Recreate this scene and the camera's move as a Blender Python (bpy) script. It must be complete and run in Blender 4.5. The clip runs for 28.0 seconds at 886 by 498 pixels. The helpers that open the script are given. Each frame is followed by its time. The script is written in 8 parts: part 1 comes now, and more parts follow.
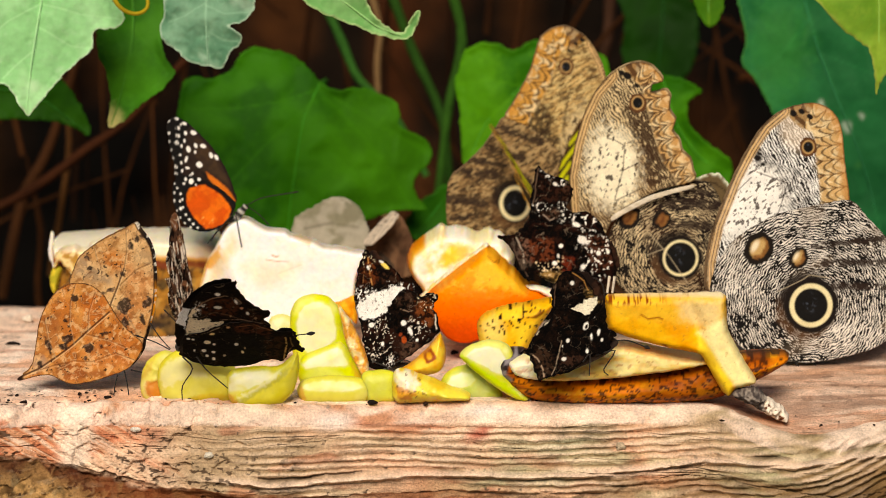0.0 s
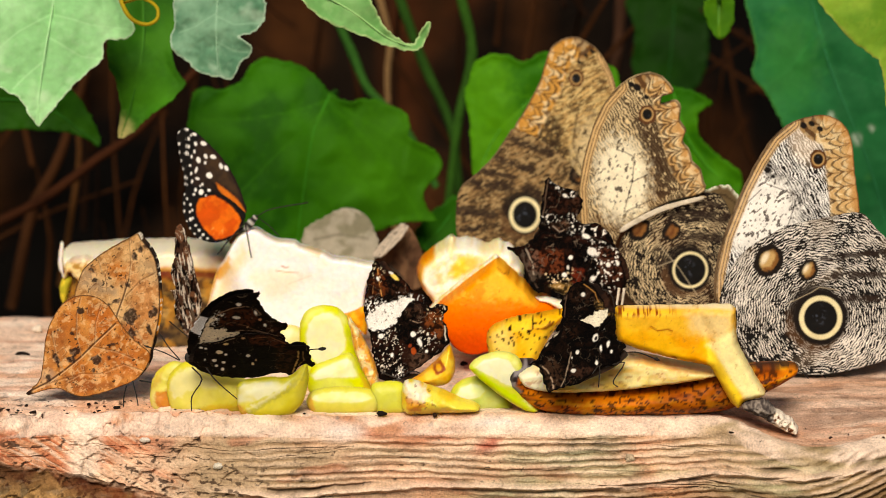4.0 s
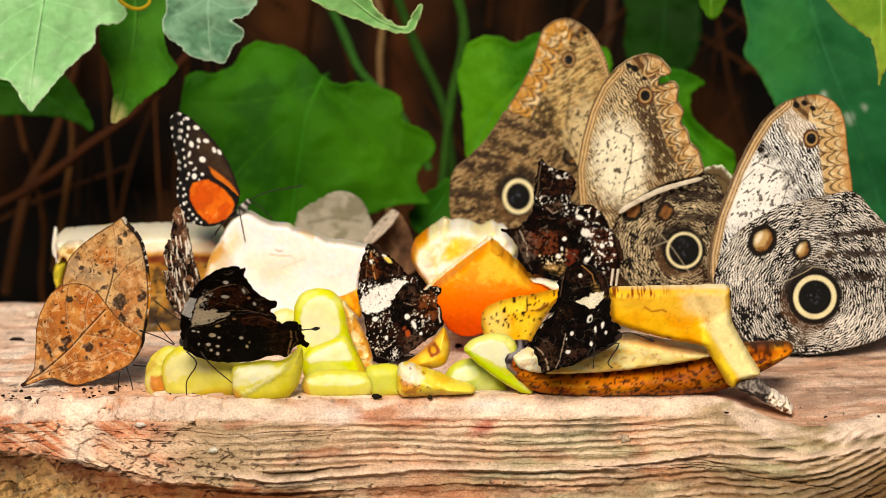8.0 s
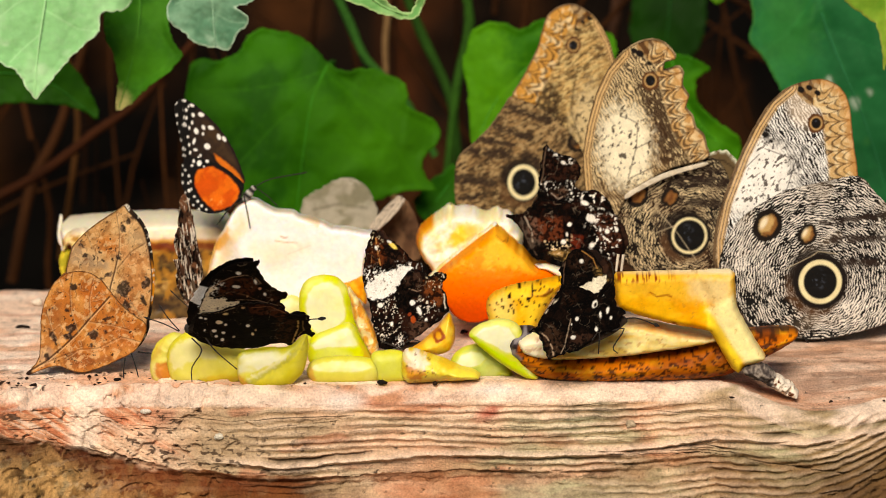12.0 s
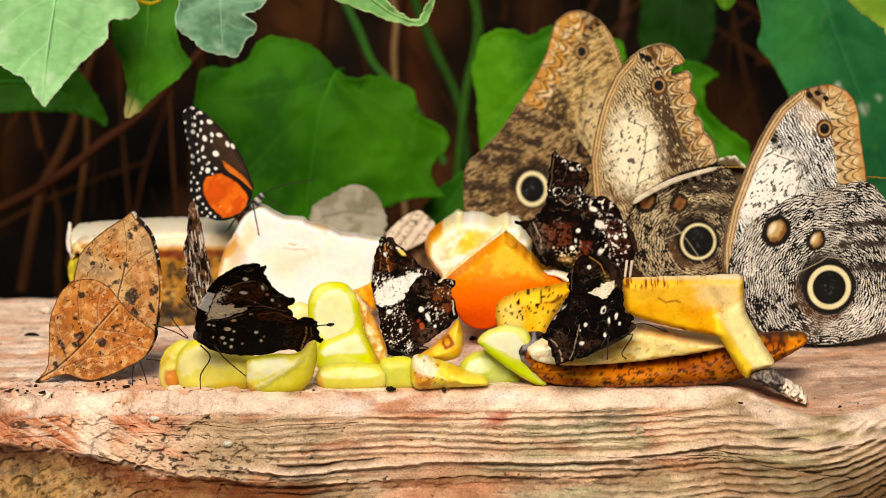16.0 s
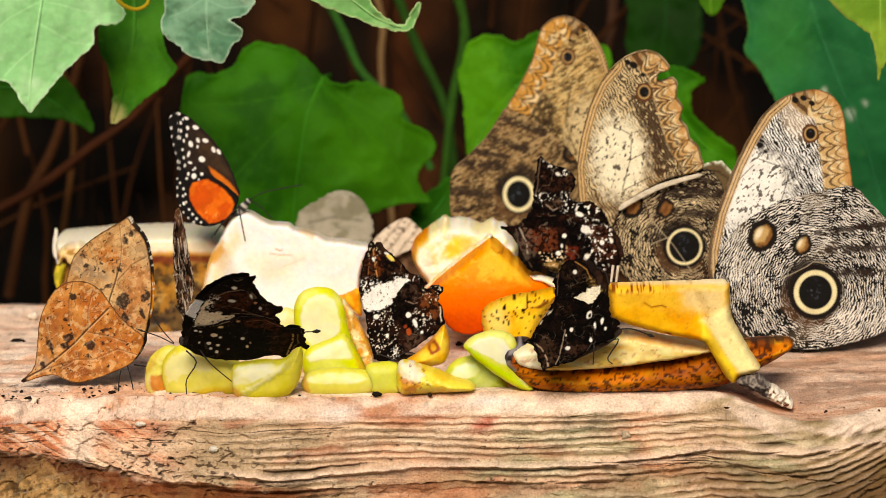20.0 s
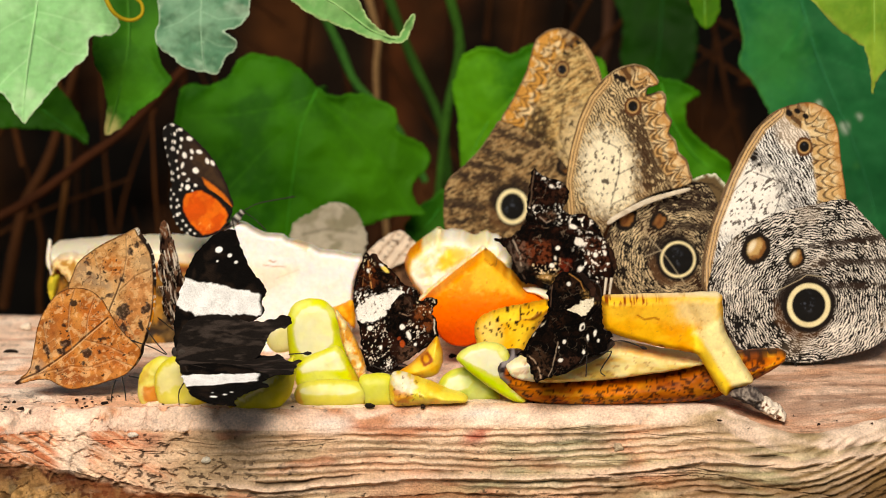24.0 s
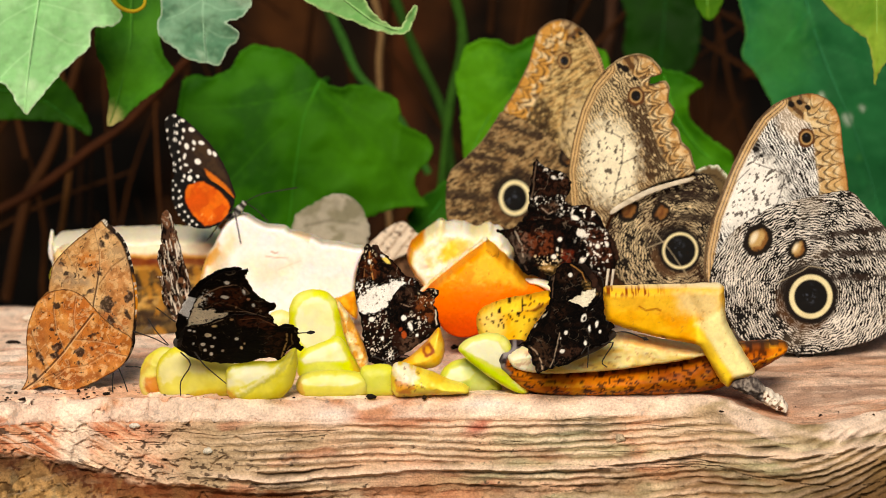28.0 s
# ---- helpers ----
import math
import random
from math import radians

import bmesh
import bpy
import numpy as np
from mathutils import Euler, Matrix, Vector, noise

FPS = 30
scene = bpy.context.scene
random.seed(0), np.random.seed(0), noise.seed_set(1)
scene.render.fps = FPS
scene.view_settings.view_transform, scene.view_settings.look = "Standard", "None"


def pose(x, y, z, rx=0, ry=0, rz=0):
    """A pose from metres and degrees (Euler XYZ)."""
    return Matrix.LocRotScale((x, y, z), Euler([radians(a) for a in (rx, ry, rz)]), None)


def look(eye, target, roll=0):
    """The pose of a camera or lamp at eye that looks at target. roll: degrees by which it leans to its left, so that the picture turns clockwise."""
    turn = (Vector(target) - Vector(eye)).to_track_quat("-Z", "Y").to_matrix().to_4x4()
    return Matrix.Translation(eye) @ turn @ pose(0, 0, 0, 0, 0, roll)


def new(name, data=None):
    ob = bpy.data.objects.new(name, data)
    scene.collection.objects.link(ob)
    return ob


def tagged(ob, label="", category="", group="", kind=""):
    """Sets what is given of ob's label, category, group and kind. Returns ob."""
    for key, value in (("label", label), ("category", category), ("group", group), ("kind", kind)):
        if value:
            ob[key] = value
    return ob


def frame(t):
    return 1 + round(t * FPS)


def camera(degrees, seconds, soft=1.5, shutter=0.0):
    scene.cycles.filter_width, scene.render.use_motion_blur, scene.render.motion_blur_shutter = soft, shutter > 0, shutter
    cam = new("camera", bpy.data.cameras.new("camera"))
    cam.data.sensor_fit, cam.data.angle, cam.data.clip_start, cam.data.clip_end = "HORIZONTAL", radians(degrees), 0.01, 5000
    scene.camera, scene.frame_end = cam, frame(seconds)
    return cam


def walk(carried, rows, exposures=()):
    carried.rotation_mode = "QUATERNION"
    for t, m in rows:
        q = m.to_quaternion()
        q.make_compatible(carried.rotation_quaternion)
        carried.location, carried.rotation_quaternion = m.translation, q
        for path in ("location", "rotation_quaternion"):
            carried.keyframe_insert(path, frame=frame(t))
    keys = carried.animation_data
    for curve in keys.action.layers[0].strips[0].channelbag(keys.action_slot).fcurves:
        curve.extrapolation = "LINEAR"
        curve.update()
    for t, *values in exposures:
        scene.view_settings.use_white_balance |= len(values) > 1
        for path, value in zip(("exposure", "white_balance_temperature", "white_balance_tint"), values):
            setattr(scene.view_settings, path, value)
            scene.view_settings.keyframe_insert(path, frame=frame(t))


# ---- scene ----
cam = camera(13.3, 28.0, soft=0.85, shutter=0.4)
cam.data.dof.use_dof = True
cam.data.dof.focus_distance = 1.225
cam.data.dof.aperture_fstop = 16.0

# the camera is held by hand, sways and drifts a little: seconds, x, z, pitch, roll, yaw
SWAY = [
    (0, 0.0000, 0.2600, 80.078, 0.315, -0.054), (0.5, 0.0000, 0.2600, 80.071, 0.496, -0.026), (1, 0.0000, 0.2600, 80.095, 0.605, -0.050),
    (1.5, 0.0000, 0.2600, 80.118, 0.714, -0.115), (2, 0.0000, 0.2600, 80.144, 0.670, -0.219), (2.5, 0.0000, 0.2600, 80.204, 0.701, -0.212),
    (3, 0.0000, 0.2600, 80.295, 0.717, -0.174), (3.5, 0.0000, 0.2600, 80.292, 0.554, -0.057), (5.5, 0.0000, 0.2600, 80.033, 0.381, 0.291),
    (6, 0.0000, 0.2600, 80.056, 0.287, 0.103), (6.5, 0.0000, 0.2600, 80.012, 0.150, -0.024), (7, 0.0000, 0.2600, 79.966, 0.068, -0.086),
    (7.5, 0.0000, 0.2600, 79.945, 0.043, -0.062), (8, 0.0000, 0.2600, 79.981, 0.000, 0.000), (8.5, 0.0002, 0.2598, 79.999, -0.122, 0.059),
    (9, 0.0004, 0.2596, 79.985, -0.160, 0.097), (9.5, 0.0007, 0.2595, 79.960, -0.221, 0.078), (10, 0.0009, 0.2593, 79.863, -0.279, 0.033),
    (10.5, 0.0011, 0.2591, 79.822, -0.269, 0.072), (11, 0.0013, 0.2590, 79.830, -0.166, 0.115),
    (11.5, 0.0016, 0.2588, 79.776, -0.182, 0.068), (12, 0.0018, 0.2586, 79.832, -0.223, 0.160),
    (12.5, 0.0020, 0.2584, 79.979, -0.258, 0.164), (14.5, 0.0029, 0.2577, 79.931, -0.262, 0.143),
    (15, 0.0031, 0.2576, 79.978, -0.320, 0.218), (15.5, 0.0034, 0.2574, 79.985, -0.417, 0.291), (16, 0.0036, 0.2572, 79.993, -0.420, 0.374),
    (16.5, 0.0038, 0.2570, 79.989, -0.537, 0.393), (17, 0.0040, 0.2569, 79.989, -0.533, 0.340),
    (17.5, 0.0043, 0.2567, 79.973, -0.502, 0.353), (18, 0.0045, 0.2565, 79.983, -0.472, 0.351),
    (18.5, 0.0047, 0.2563, 79.999, -0.359, 0.361), (19, 0.0050, 0.2561, 80.017, -0.424, 0.321),
    (19.5, 0.0052, 0.2560, 80.092, -0.464, 0.302), (20, 0.0054, 0.2558, 80.133, -0.455, 0.243),
    (20.5, 0.0056, 0.2556, 80.138, -0.431, 0.223), (22.5, 0.0065, 0.2549, 80.304, -0.390, 0.221),
    (23, 0.0067, 0.2548, 80.387, -0.360, 0.239), (23.5, 0.0070, 0.2546, 80.423, -0.360, 0.245), (24, 0.0072, 0.2544, 80.374, -0.279, 0.223),
    (24.5, 0.0074, 0.2542, 80.339, -0.226, 0.279), (25, 0.0076, 0.2540, 80.310, -0.281, 0.246),
    (25.5, 0.0079, 0.2539, 80.306, -0.346, 0.269), (26, 0.0081, 0.2537, 80.331, -0.359, 0.232),
    (26.5, 0.0083, 0.2535, 80.333, -0.267, 0.221), (27, 0.0085, 0.2534, 80.290, -0.307, 0.264),
    (27.5, 0.0088, 0.2532, 80.269, -0.285, 0.276), (28, 0.0090, 0.2530, 80.302, -0.267, 0.336),
]
walk(cam, [(t, pose(x, -1.2, z, rx, 0, rz) @ pose(0, 0, 0, 0, 0, roll)) for t, x, z, rx, roll, rz in SWAY],
     exposures=[(0.0, 0.20, 7400, 13), (28.0, 0.20, 7400, 13)])

# ---- light ----
world = bpy.data.worlds.new("sky")
scene.world = world
world.use_nodes = True
wn = world.node_tree
sky = wn.nodes.new("ShaderNodeTexSky")
sky.sky_type, sky.sun_disc = "NISHITA", False
sky.sun_elevation, sky.sun_rotation = radians(41), radians(188)
wn.nodes["Background"].inputs[1].default_value = 0.031
wn.links.new(sky.outputs[0], wn.nodes["Background"].inputs[0])
sun = new("sun", bpy.data.lights.new("sun", "SUN"))
sun.data.energy, sun.data.angle, sun.data.color = 3.36, radians(28), (1.0, 0.94, 0.84)
sun.matrix_world = look((-0.12, -0.92, 0.81), (0, 0, 0))

# ---- number helpers ----
LAT = np.random.RandomState(7).rand(256, 256)


def smoothnoise(u, v, seed=0):
    u, v = np.asarray(u, float) + seed * 17.31, np.asarray(v, float) + seed * 9.77
    i, j = np.floor(u).astype(int), np.floor(v).astype(int)
    a, b = u - i, v - j
    a, b = a * a * (3 - 2 * a), b * b * (3 - 2 * b)
    g = lambda p, q: LAT[p % 256, q % 256]
    return (g(i, j) * (1 - a) + g(i + 1, j) * a) * (1 - b) + (g(i, j + 1) * (1 - a) + g(i + 1, j + 1) * a) * b


def fbm(u, v, seed=0, n=3):
    s, w, tot = 0.0, 1.0, 0.0
    u, v = np.asarray(u, float), np.asarray(v, float)
    wu = u + 0.5 * (smoothnoise(v * 1.3 + 4.1, u * 1.3, seed + 1) - 0.5)
    wv = v + 0.5 * (smoothnoise(u * 1.3, v * 1.3 + 8.3, seed + 2) - 0.5)
    for k in range(n):
        c, z = math.cos(0.62 + 1.1 * k) * 2 ** k, math.sin(0.62 + 1.1 * k) * 2 ** k
        s = s + w * smoothnoise(c * wu - z * wv, z * wu + c * wv, seed + k * 3)
        tot, w = tot + w, w * 0.5
    return s / tot


def hx(text):
    c = [int(text[i:i + 2], 16) / 255 for i in (0, 2, 4)]
    return np.array([x / 12.92 if x <= 0.04045 else ((x + 0.055) / 1.055) ** 2.4 for x in c])


def step01(x, a, b):
    t = np.clip((x - a) / (b - a), 0, 1)
    return t * t * (3 - 2 * t)


def mix(c, colour, mask):
    m = np.clip(mask, 0, 1)[:, None]
    return c * (1 - m) + np.asarray(colour) * m


def flat(u, colour):
    return np.tile(np.asarray(colour, float), (len(u), 1))


def oval(u, v, ctr, rx, ry=None, ang=0.0, soft=1.0, rag=0.0):
    ry = ry or rx
    c, s = math.cos(radians(ang)), math.sin(radians(ang))
    a, b = u - ctr[0], v - ctr[1]
    x, y = a * c + b * s, -a * s + b * c
    d = (np.sqrt((x / rx) ** 2 + (y / ry) ** 2) - 1) * min(rx, ry)
    if rag:
        d = d + rag * (fbm(u / 7, v / 7, 5) - 0.5) * 2
    return step01(-d, -soft, soft)


def segdist(u, v, a, b):
    ax, ay, bx, by = a[0], a[1], b[0], b[1]
    L = (bx - ax) ** 2 + (by - ay) ** 2 or 1e-9
    t = np.clip(((u - ax) * (bx - ax) + (v - ay) * (by - ay)) / L, 0, 1)
    return np.hypot(u - ax - t * (bx - ax), v - ay - t * (by - ay)), t


def stroke(u, v, pts, width, soft=1.0):
    d = np.full(len(u), 1e9)
    for a, b in zip(pts, pts[1:]):
        d = np.minimum(d, segdist(u, v, a, b)[0])
    return step01(-d, -width - soft, -width + soft)


def poly_mask(u, v, pts, soft=1.5, rag=0.0, size=6.0, seed=0):
    """1 inside the closed line of points, 0 outside, the border softened and frayed."""
    p = np.array(pts, float)
    best, ins = np.full(len(u), 1e9), np.zeros(len(u), bool)
    for a, b in zip(p, np.roll(p, -1, 0)):
        best = np.minimum(best, segdist(u, v, a, b)[0])
        if a[1] != b[1]:
            ins ^= ((a[1] > v) != (b[1] > v)) & (u < (b[0] - a[0]) * (v - a[1]) / (b[1] - a[1]) + a[0])
    s = np.where(ins, best, -best)
    if rag:
        s = s + rag * (fbm(u / size, v / size, seed + 5) - 0.5) * 2
    return step01(s, -soft, soft)


def crackle(u, v, size, width, seed=0, n=3):
    """Thin wandering lines."""
    return step01(-np.abs(fbm(u / size, v / size, seed, n) - 0.5), -width, -width * 0.3)


# ---- mesh helpers ----
def curve_round(pts, k):
    p = np.array(pts, float)
    if k <= 1:
        return p
    a, b, c, d = np.roll(p, 1, 0), p, np.roll(p, -1, 0), np.roll(p, -2, 0)
    out = []
    for i in range(k):
        t = i / k
        out.append(0.5 * (2 * b + (c - a) * t + (2 * a - 5 * b + 4 * c - d) * t * t + (3 * b - a - 3 * c + d) * t ** 3))
    return np.stack(out, 1).reshape(-1, 2)


def to_mesh(name, verts, quads, colours=None):
    me = bpy.data.meshes.new(name)
    q = np.asarray(quads, np.int32).reshape(-1, 4)
    me.vertices.add(len(verts))
    me.vertices.foreach_set("co", np.asarray(verts, np.float32).ravel())
    me.loops.add(q.size)
    me.loops.foreach_set("vertex_index", q.ravel())
    me.polygons.add(len(q))
    me.polygons.foreach_set("loop_start", np.arange(0, q.size, 4, dtype=np.int32))
    me.polygons.foreach_set("loop_total", np.full(len(q), 4, np.int32))
    me.update(calc_edges=True)
    me.polygons.foreach_set("use_smooth", np.ones(len(q), bool))
    if colours is not None:
        at = me.color_attributes.new("paint", "FLOAT_COLOR", "POINT")
        at.data.foreach_set("color", np.concatenate([np.clip(colours, 0, 1), np.ones((len(verts), 1))], 1).astype(np.float32).ravel())
    me.validate()
    return me


def fill(outline, step):
    """A square net that fills the closed outline, its rim drawn onto it: points, quads, distance to the rim, rim flags."""
    p = np.asarray(outline, float)
    lo, hi = p.min(0) - step, p.max(0) + step
    nx, ny = int((hi[0] - lo[0]) / step) + 2, int((hi[1] - lo[1]) / step) + 2
    cx, cy = np.meshgrid(lo[0] + (np.arange(nx - 1) + 0.5) * step, lo[1] + (np.arange(ny - 1) + 0.5) * step, indexing="ij")
    ins = np.zeros(cx.shape, bool)
    q = np.roll(p, -1, 0)
    for (x0, y0), (x1, y1) in zip(p, q):
        if y0 != y1:
            ins ^= ((y0 > cy) != (y1 > cy)) & (cx < (x1 - x0) * (cy - y0) / (y1 - y0) + x0)
    pad = np.pad(ins, 1)
    full = pad[:-1, :-1] & pad[1:, :-1] & pad[:-1, 1:] & pad[1:, 1:]
    used = pad[:-1, :-1] | pad[1:, :-1] | pad[:-1, 1:] | pad[1:, 1:]
    idx = np.full((nx, ny), -1)
    idx[used] = np.arange(used.sum())
    gx, gy = np.meshgrid(lo[0] + np.arange(nx) * step, lo[1] + np.arange(ny) * step, indexing="ij")
    u, v, rim = gx[used].copy(), gy[used].copy(), ~full[used]
    i, j = np.nonzero(ins)
    quads = np.stack([idx[i, j], idx[i + 1, j], idx[i + 1, j + 1], idx[i, j + 1]], 1)
    best, bx, by = np.full(len(u), 1e9), u.copy(), v.copy()
    for (x0, y0), (x1, y1) in zip(p, q):
        L = (x1 - x0) ** 2 + (y1 - y0) ** 2
        if L == 0:
            continue
        t = np.clip(((u - x0) * (x1 - x0) + (v - y0) * (y1 - y0)) / L, 0, 1)
        px, py = x0 + t * (x1 - x0), y0 + t * (y1 - y0)
        d = np.hypot(u - px, v - py)
        m = d < best
        best[m], bx[m], by[m] = d[m], px[m], py[m]
    u[rim], v[rim], best[rim] = bx[rim], by[rim], 0
    return u, v, quads, best, rim


UP = 1.0155


def skin(outline, unit, front, paint, back=None, back_paint=None, step=2.0, k=4, ragged=0.0):
    """A closed body over an outline in the upright plane: front and back give depths in metres from (u, v, distance to the rim)."""
    p = curve_round(outline, k)
    if ragged:
        q = np.concatenate([p + (np.roll(p, -1, 0) - p) * t for t in (0.0, 0.5)], 1).reshape(-1, 2)
        q = np.concatenate([q + (np.roll(q, -1, 0) - q) * t for t in (0.0, 0.5)], 1).reshape(-1, 2)
        off = np.stack([fbm(q[:, 0] / 7 + 3, q[:, 1] / 7, 61), fbm(q[:, 0] / 7, q[:, 1] / 7 + 9, 62)], 1) - 0.5
        p = q + 2 * ragged * off
    u, v, quads, d = fill(p, step)[:4]
    n = len(u)
    f = front(u, v, d)
    b = back(u, v, d) if back else f + 0.00022
    va = np.stack([u * unit, f, v * unit * UP], 1)
    vb = np.stack([u * unit, b, v * unit * UP], 1)
    e = np.concatenate([quads[:, [0, 1]], quads[:, [1, 2]], quads[:, [2, 3]], quads[:, [3, 0]]])
    code = np.sort(e, 1) @ np.array([n + 1, 1])
    _, inv, cnt = np.unique(code, return_inverse=True, return_counts=True)
    be = e[cnt[inv] == 1]
    side = np.stack([be[:, 1], be[:, 0], be[:, 0] + n, be[:, 1] + n], 1)
    allq = np.concatenate([quads, quads[:, ::-1] + n, side])
    ca = paint(u, v, d)
    cb = back_paint(u, v, d) if back_paint else ca
    return np.concatenate([va, vb]), allq, np.concatenate([ca, cb])


def part(name, data, material, parent=None, label="", m=None):
    """One mesh object from (points, quads, colours), a bmesh or a mesh, under a thing or a part."""
    if isinstance(data, bmesh.types.BMesh):
        me = bpy.data.meshes.new(name)
        data.to_mesh(me)
        data.free()
        me.polygons.foreach_set("use_smooth", np.ones(len(me.polygons), bool))
    elif isinstance(data, tuple):
        me = to_mesh(name, *data)
    else:
        me = data
    if material and not me.materials:
        me.materials.append(material)
    ob = new(name, me)
    if parent:
        ob.parent = parent
    if m:
        ob.matrix_basis = m
    return tagged(ob, label)


def thing(name, m, label, category, group=""):
    ob = new(name)
    ob.empty_display_size = 0.01
    ob.matrix_basis = m if isinstance(m, Matrix) else Matrix.Translation(m)
    return tagged(ob, label, category, group)


def tube(pts, r0, r1=None, sides=6, colour=(0.1, 0.1, 0.1), smooth_k=4, lump=0.0):
    """A round rod through the points, its radius going from r0 to r1."""
    p = np.array(pts, float)
    if len(p) > 2 and smooth_k > 1:
        q = np.concatenate([[2 * p[0] - p[1]], p, [2 * p[-1] - p[-2]]])
        out = []
        for i in range(1, len(q) - 2):
            a, b, c, d = q[i - 1], q[i], q[i + 1], q[i + 2]
            for t in np.arange(smooth_k) / smooth_k:
                out.append(0.5 * (2 * b + (c - a) * t + (2 * a - 5 * b + 4 * c - d) * t * t + (3 * b - a - 3 * c + d) * t ** 3))
        p = np.array(out + [p[-1]])
    n = len(p)
    tan = np.gradient(p, axis=0)
    tan /= np.linalg.norm(tan, axis=1)[:, None] + 1e-12
    ref = np.array([0.31, 0.9, 0.29]) if abs(tan[:, 1]).mean() < 0.8 else np.array([0.9, 0.1, 0.3])
    a = np.cross(tan, ref)
    a /= np.linalg.norm(a, axis=1)[:, None] + 1e-12
    b = np.cross(tan, a)
    r = np.linspace(r0, r0 if r1 is None else r1, n) if np.isscalar(r0) else np.interp(np.linspace(0, 1, n), np.linspace(0, 1, len(r0)), r0)
    if lump:
        r = r * (1 + lump * (smoothnoise(np.arange(n) * 0.7, np.zeros(n), 3) - 0.5) * 2)
    th = np.arange(sides) / sides * 2 * np.pi
    ring = p[:, None] + r[:, None, None] * (np.cos(th)[None, :, None] * a[:, None] + np.sin(th)[None, :, None] * b[:, None])
    verts = ring.reshape(-1, 3)
    i, j = np.meshgrid(np.arange(n - 1), np.arange(sides), indexing="ij")
    j2 = (j + 1) % sides
    quads = np.stack([i * sides + j, i * sides + j2, (i + 1) * sides + j2, (i + 1) * sides + j], -1).reshape(-1, 4)
    verts = np.concatenate([verts, [p[0]], [p[-1]]])
    col = np.tile(np.asarray(colour, float), (len(verts), 1))
    return verts, quads, col


def ball(rx, ry, rz, colour_fn, n=20, shape=None):
    """An egg-shaped body of quads; shape moves its points."""
    th, ph = np.meshgrid(np.linspace(0.04, np.pi - 0.04, n), np.arange(2 * n) / (2 * n) * 2 * np.pi, indexing="ij")
    p = np.stack([rx * np.cos(th), ry * np.sin(th) * np.sin(ph), rz * np.sin(th) * np.cos(ph)], -1).reshape(-1, 3)
    if shape:
        p = shape(p)
    i, j = np.meshgrid(np.arange(n - 1), np.arange(2 * n), indexing="ij")
    j2 = (j + 1) % (2 * n)
    quads = np.stack([i * 2 * n + j, (i + 1) * 2 * n + j, (i + 1) * 2 * n + j2, i * 2 * n + j2], -1).reshape(-1, 4)
    return p, quads, colour_fn(p)


# ---- materials ----
def painted(name, rough=0.7, grain=900.0, amount=0.25, bump=0.15, sss=0.0, trans=0.0, spec=0.4, sheen=0.0, bump_scale=None, depth=0.004):
    """A surface whose own colouring lies on the mesh, broken up by fine grain and relief."""
    m = bpy.data.materials.new(name)
    m.use_nodes = True
    nt = m.node_tree
    L, bs = nt.links.new, nt.nodes["Principled BSDF"]
    at = nt.nodes.new("ShaderNodeAttribute")
    at.attribute_name = "paint"
    co = nt.nodes.new("ShaderNodeTexCoord")
    no = nt.nodes.new("ShaderNodeTexNoise")
    no.inputs["Scale"].default_value, no.inputs["Detail"].default_value = grain, 4
    L(co.outputs["Object"], no.inputs["Vector"])
    big = nt.nodes.new("ShaderNodeTexNoise")
    big.inputs["Scale"].default_value, big.inputs["Detail"].default_value = grain / 9, 3
    L(co.outputs["Object"], big.inputs["Vector"])
    ad = nt.nodes.new("ShaderNodeMath")
    ad.operation = "ADD"
    L(no.outputs["Fac"], ad.inputs[0])
    L(big.outputs["Fac"], ad.inputs[1])
    mr = nt.nodes.new("ShaderNodeMapRange")
    mr.inputs["From Min"].default_value, mr.inputs["From Max"].default_value = 0.6, 1.4
    mr.inputs["To Min"].default_value, mr.inputs["To Max"].default_value = 1 - amount, 1 + amount
    L(ad.outputs[0], mr.inputs["Value"])
    mu = nt.nodes.new("ShaderNodeVectorMath")
    mu.operation = "SCALE"
    L(at.outputs["Color"], mu.inputs[0])
    L(mr.outputs["Result"], mu.inputs["Scale"])
    L(mu.outputs[0], bs.inputs["Base Color"])
    bs.inputs["Roughness"].default_value = rough
    bs.inputs["Specular IOR Level"].default_value = spec
    if sss:
        bs.inputs["Subsurface Weight"].default_value = sss
        bs.inputs["Subsurface Radius"].default_value = (1.0, 0.7, 0.3)
        bs.inputs["Subsurface Scale"].default_value = depth
    if sheen:
        bs.inputs["Sheen Weight"].default_value = sheen
    if bump:
        bu = nt.nodes.new("ShaderNodeBump")
        bu.inputs["Strength"].default_value, bu.inputs["Distance"].default_value = bump, 0.0006
        if bump_scale:
            bn = nt.nodes.new("ShaderNodeTexNoise")
            bn.inputs["Scale"].default_value, bn.inputs["Detail"].default_value = bump_scale, 5
            L(co.outputs["Object"], bn.inputs["Vector"])
            L(bn.outputs["Fac"], bu.inputs["Height"])
        else:
            L(no.outputs["Fac"], bu.inputs["Height"])
        L(bu.outputs[0], bs.inputs["Normal"])
    if trans:
        tr = nt.nodes.new("ShaderNodeBsdfTranslucent")
        L(mu.outputs[0], tr.inputs["Color"])
        mx = nt.nodes.new("ShaderNodeMixShader")
        mx.inputs[0].default_value = trans
        out = nt.nodes["Material Output"]
        L(bs.outputs[0], mx.inputs[1])
        L(tr.outputs[0], mx.inputs[2])
        L(mx.outputs[0], out.inputs["Surface"])
    return m


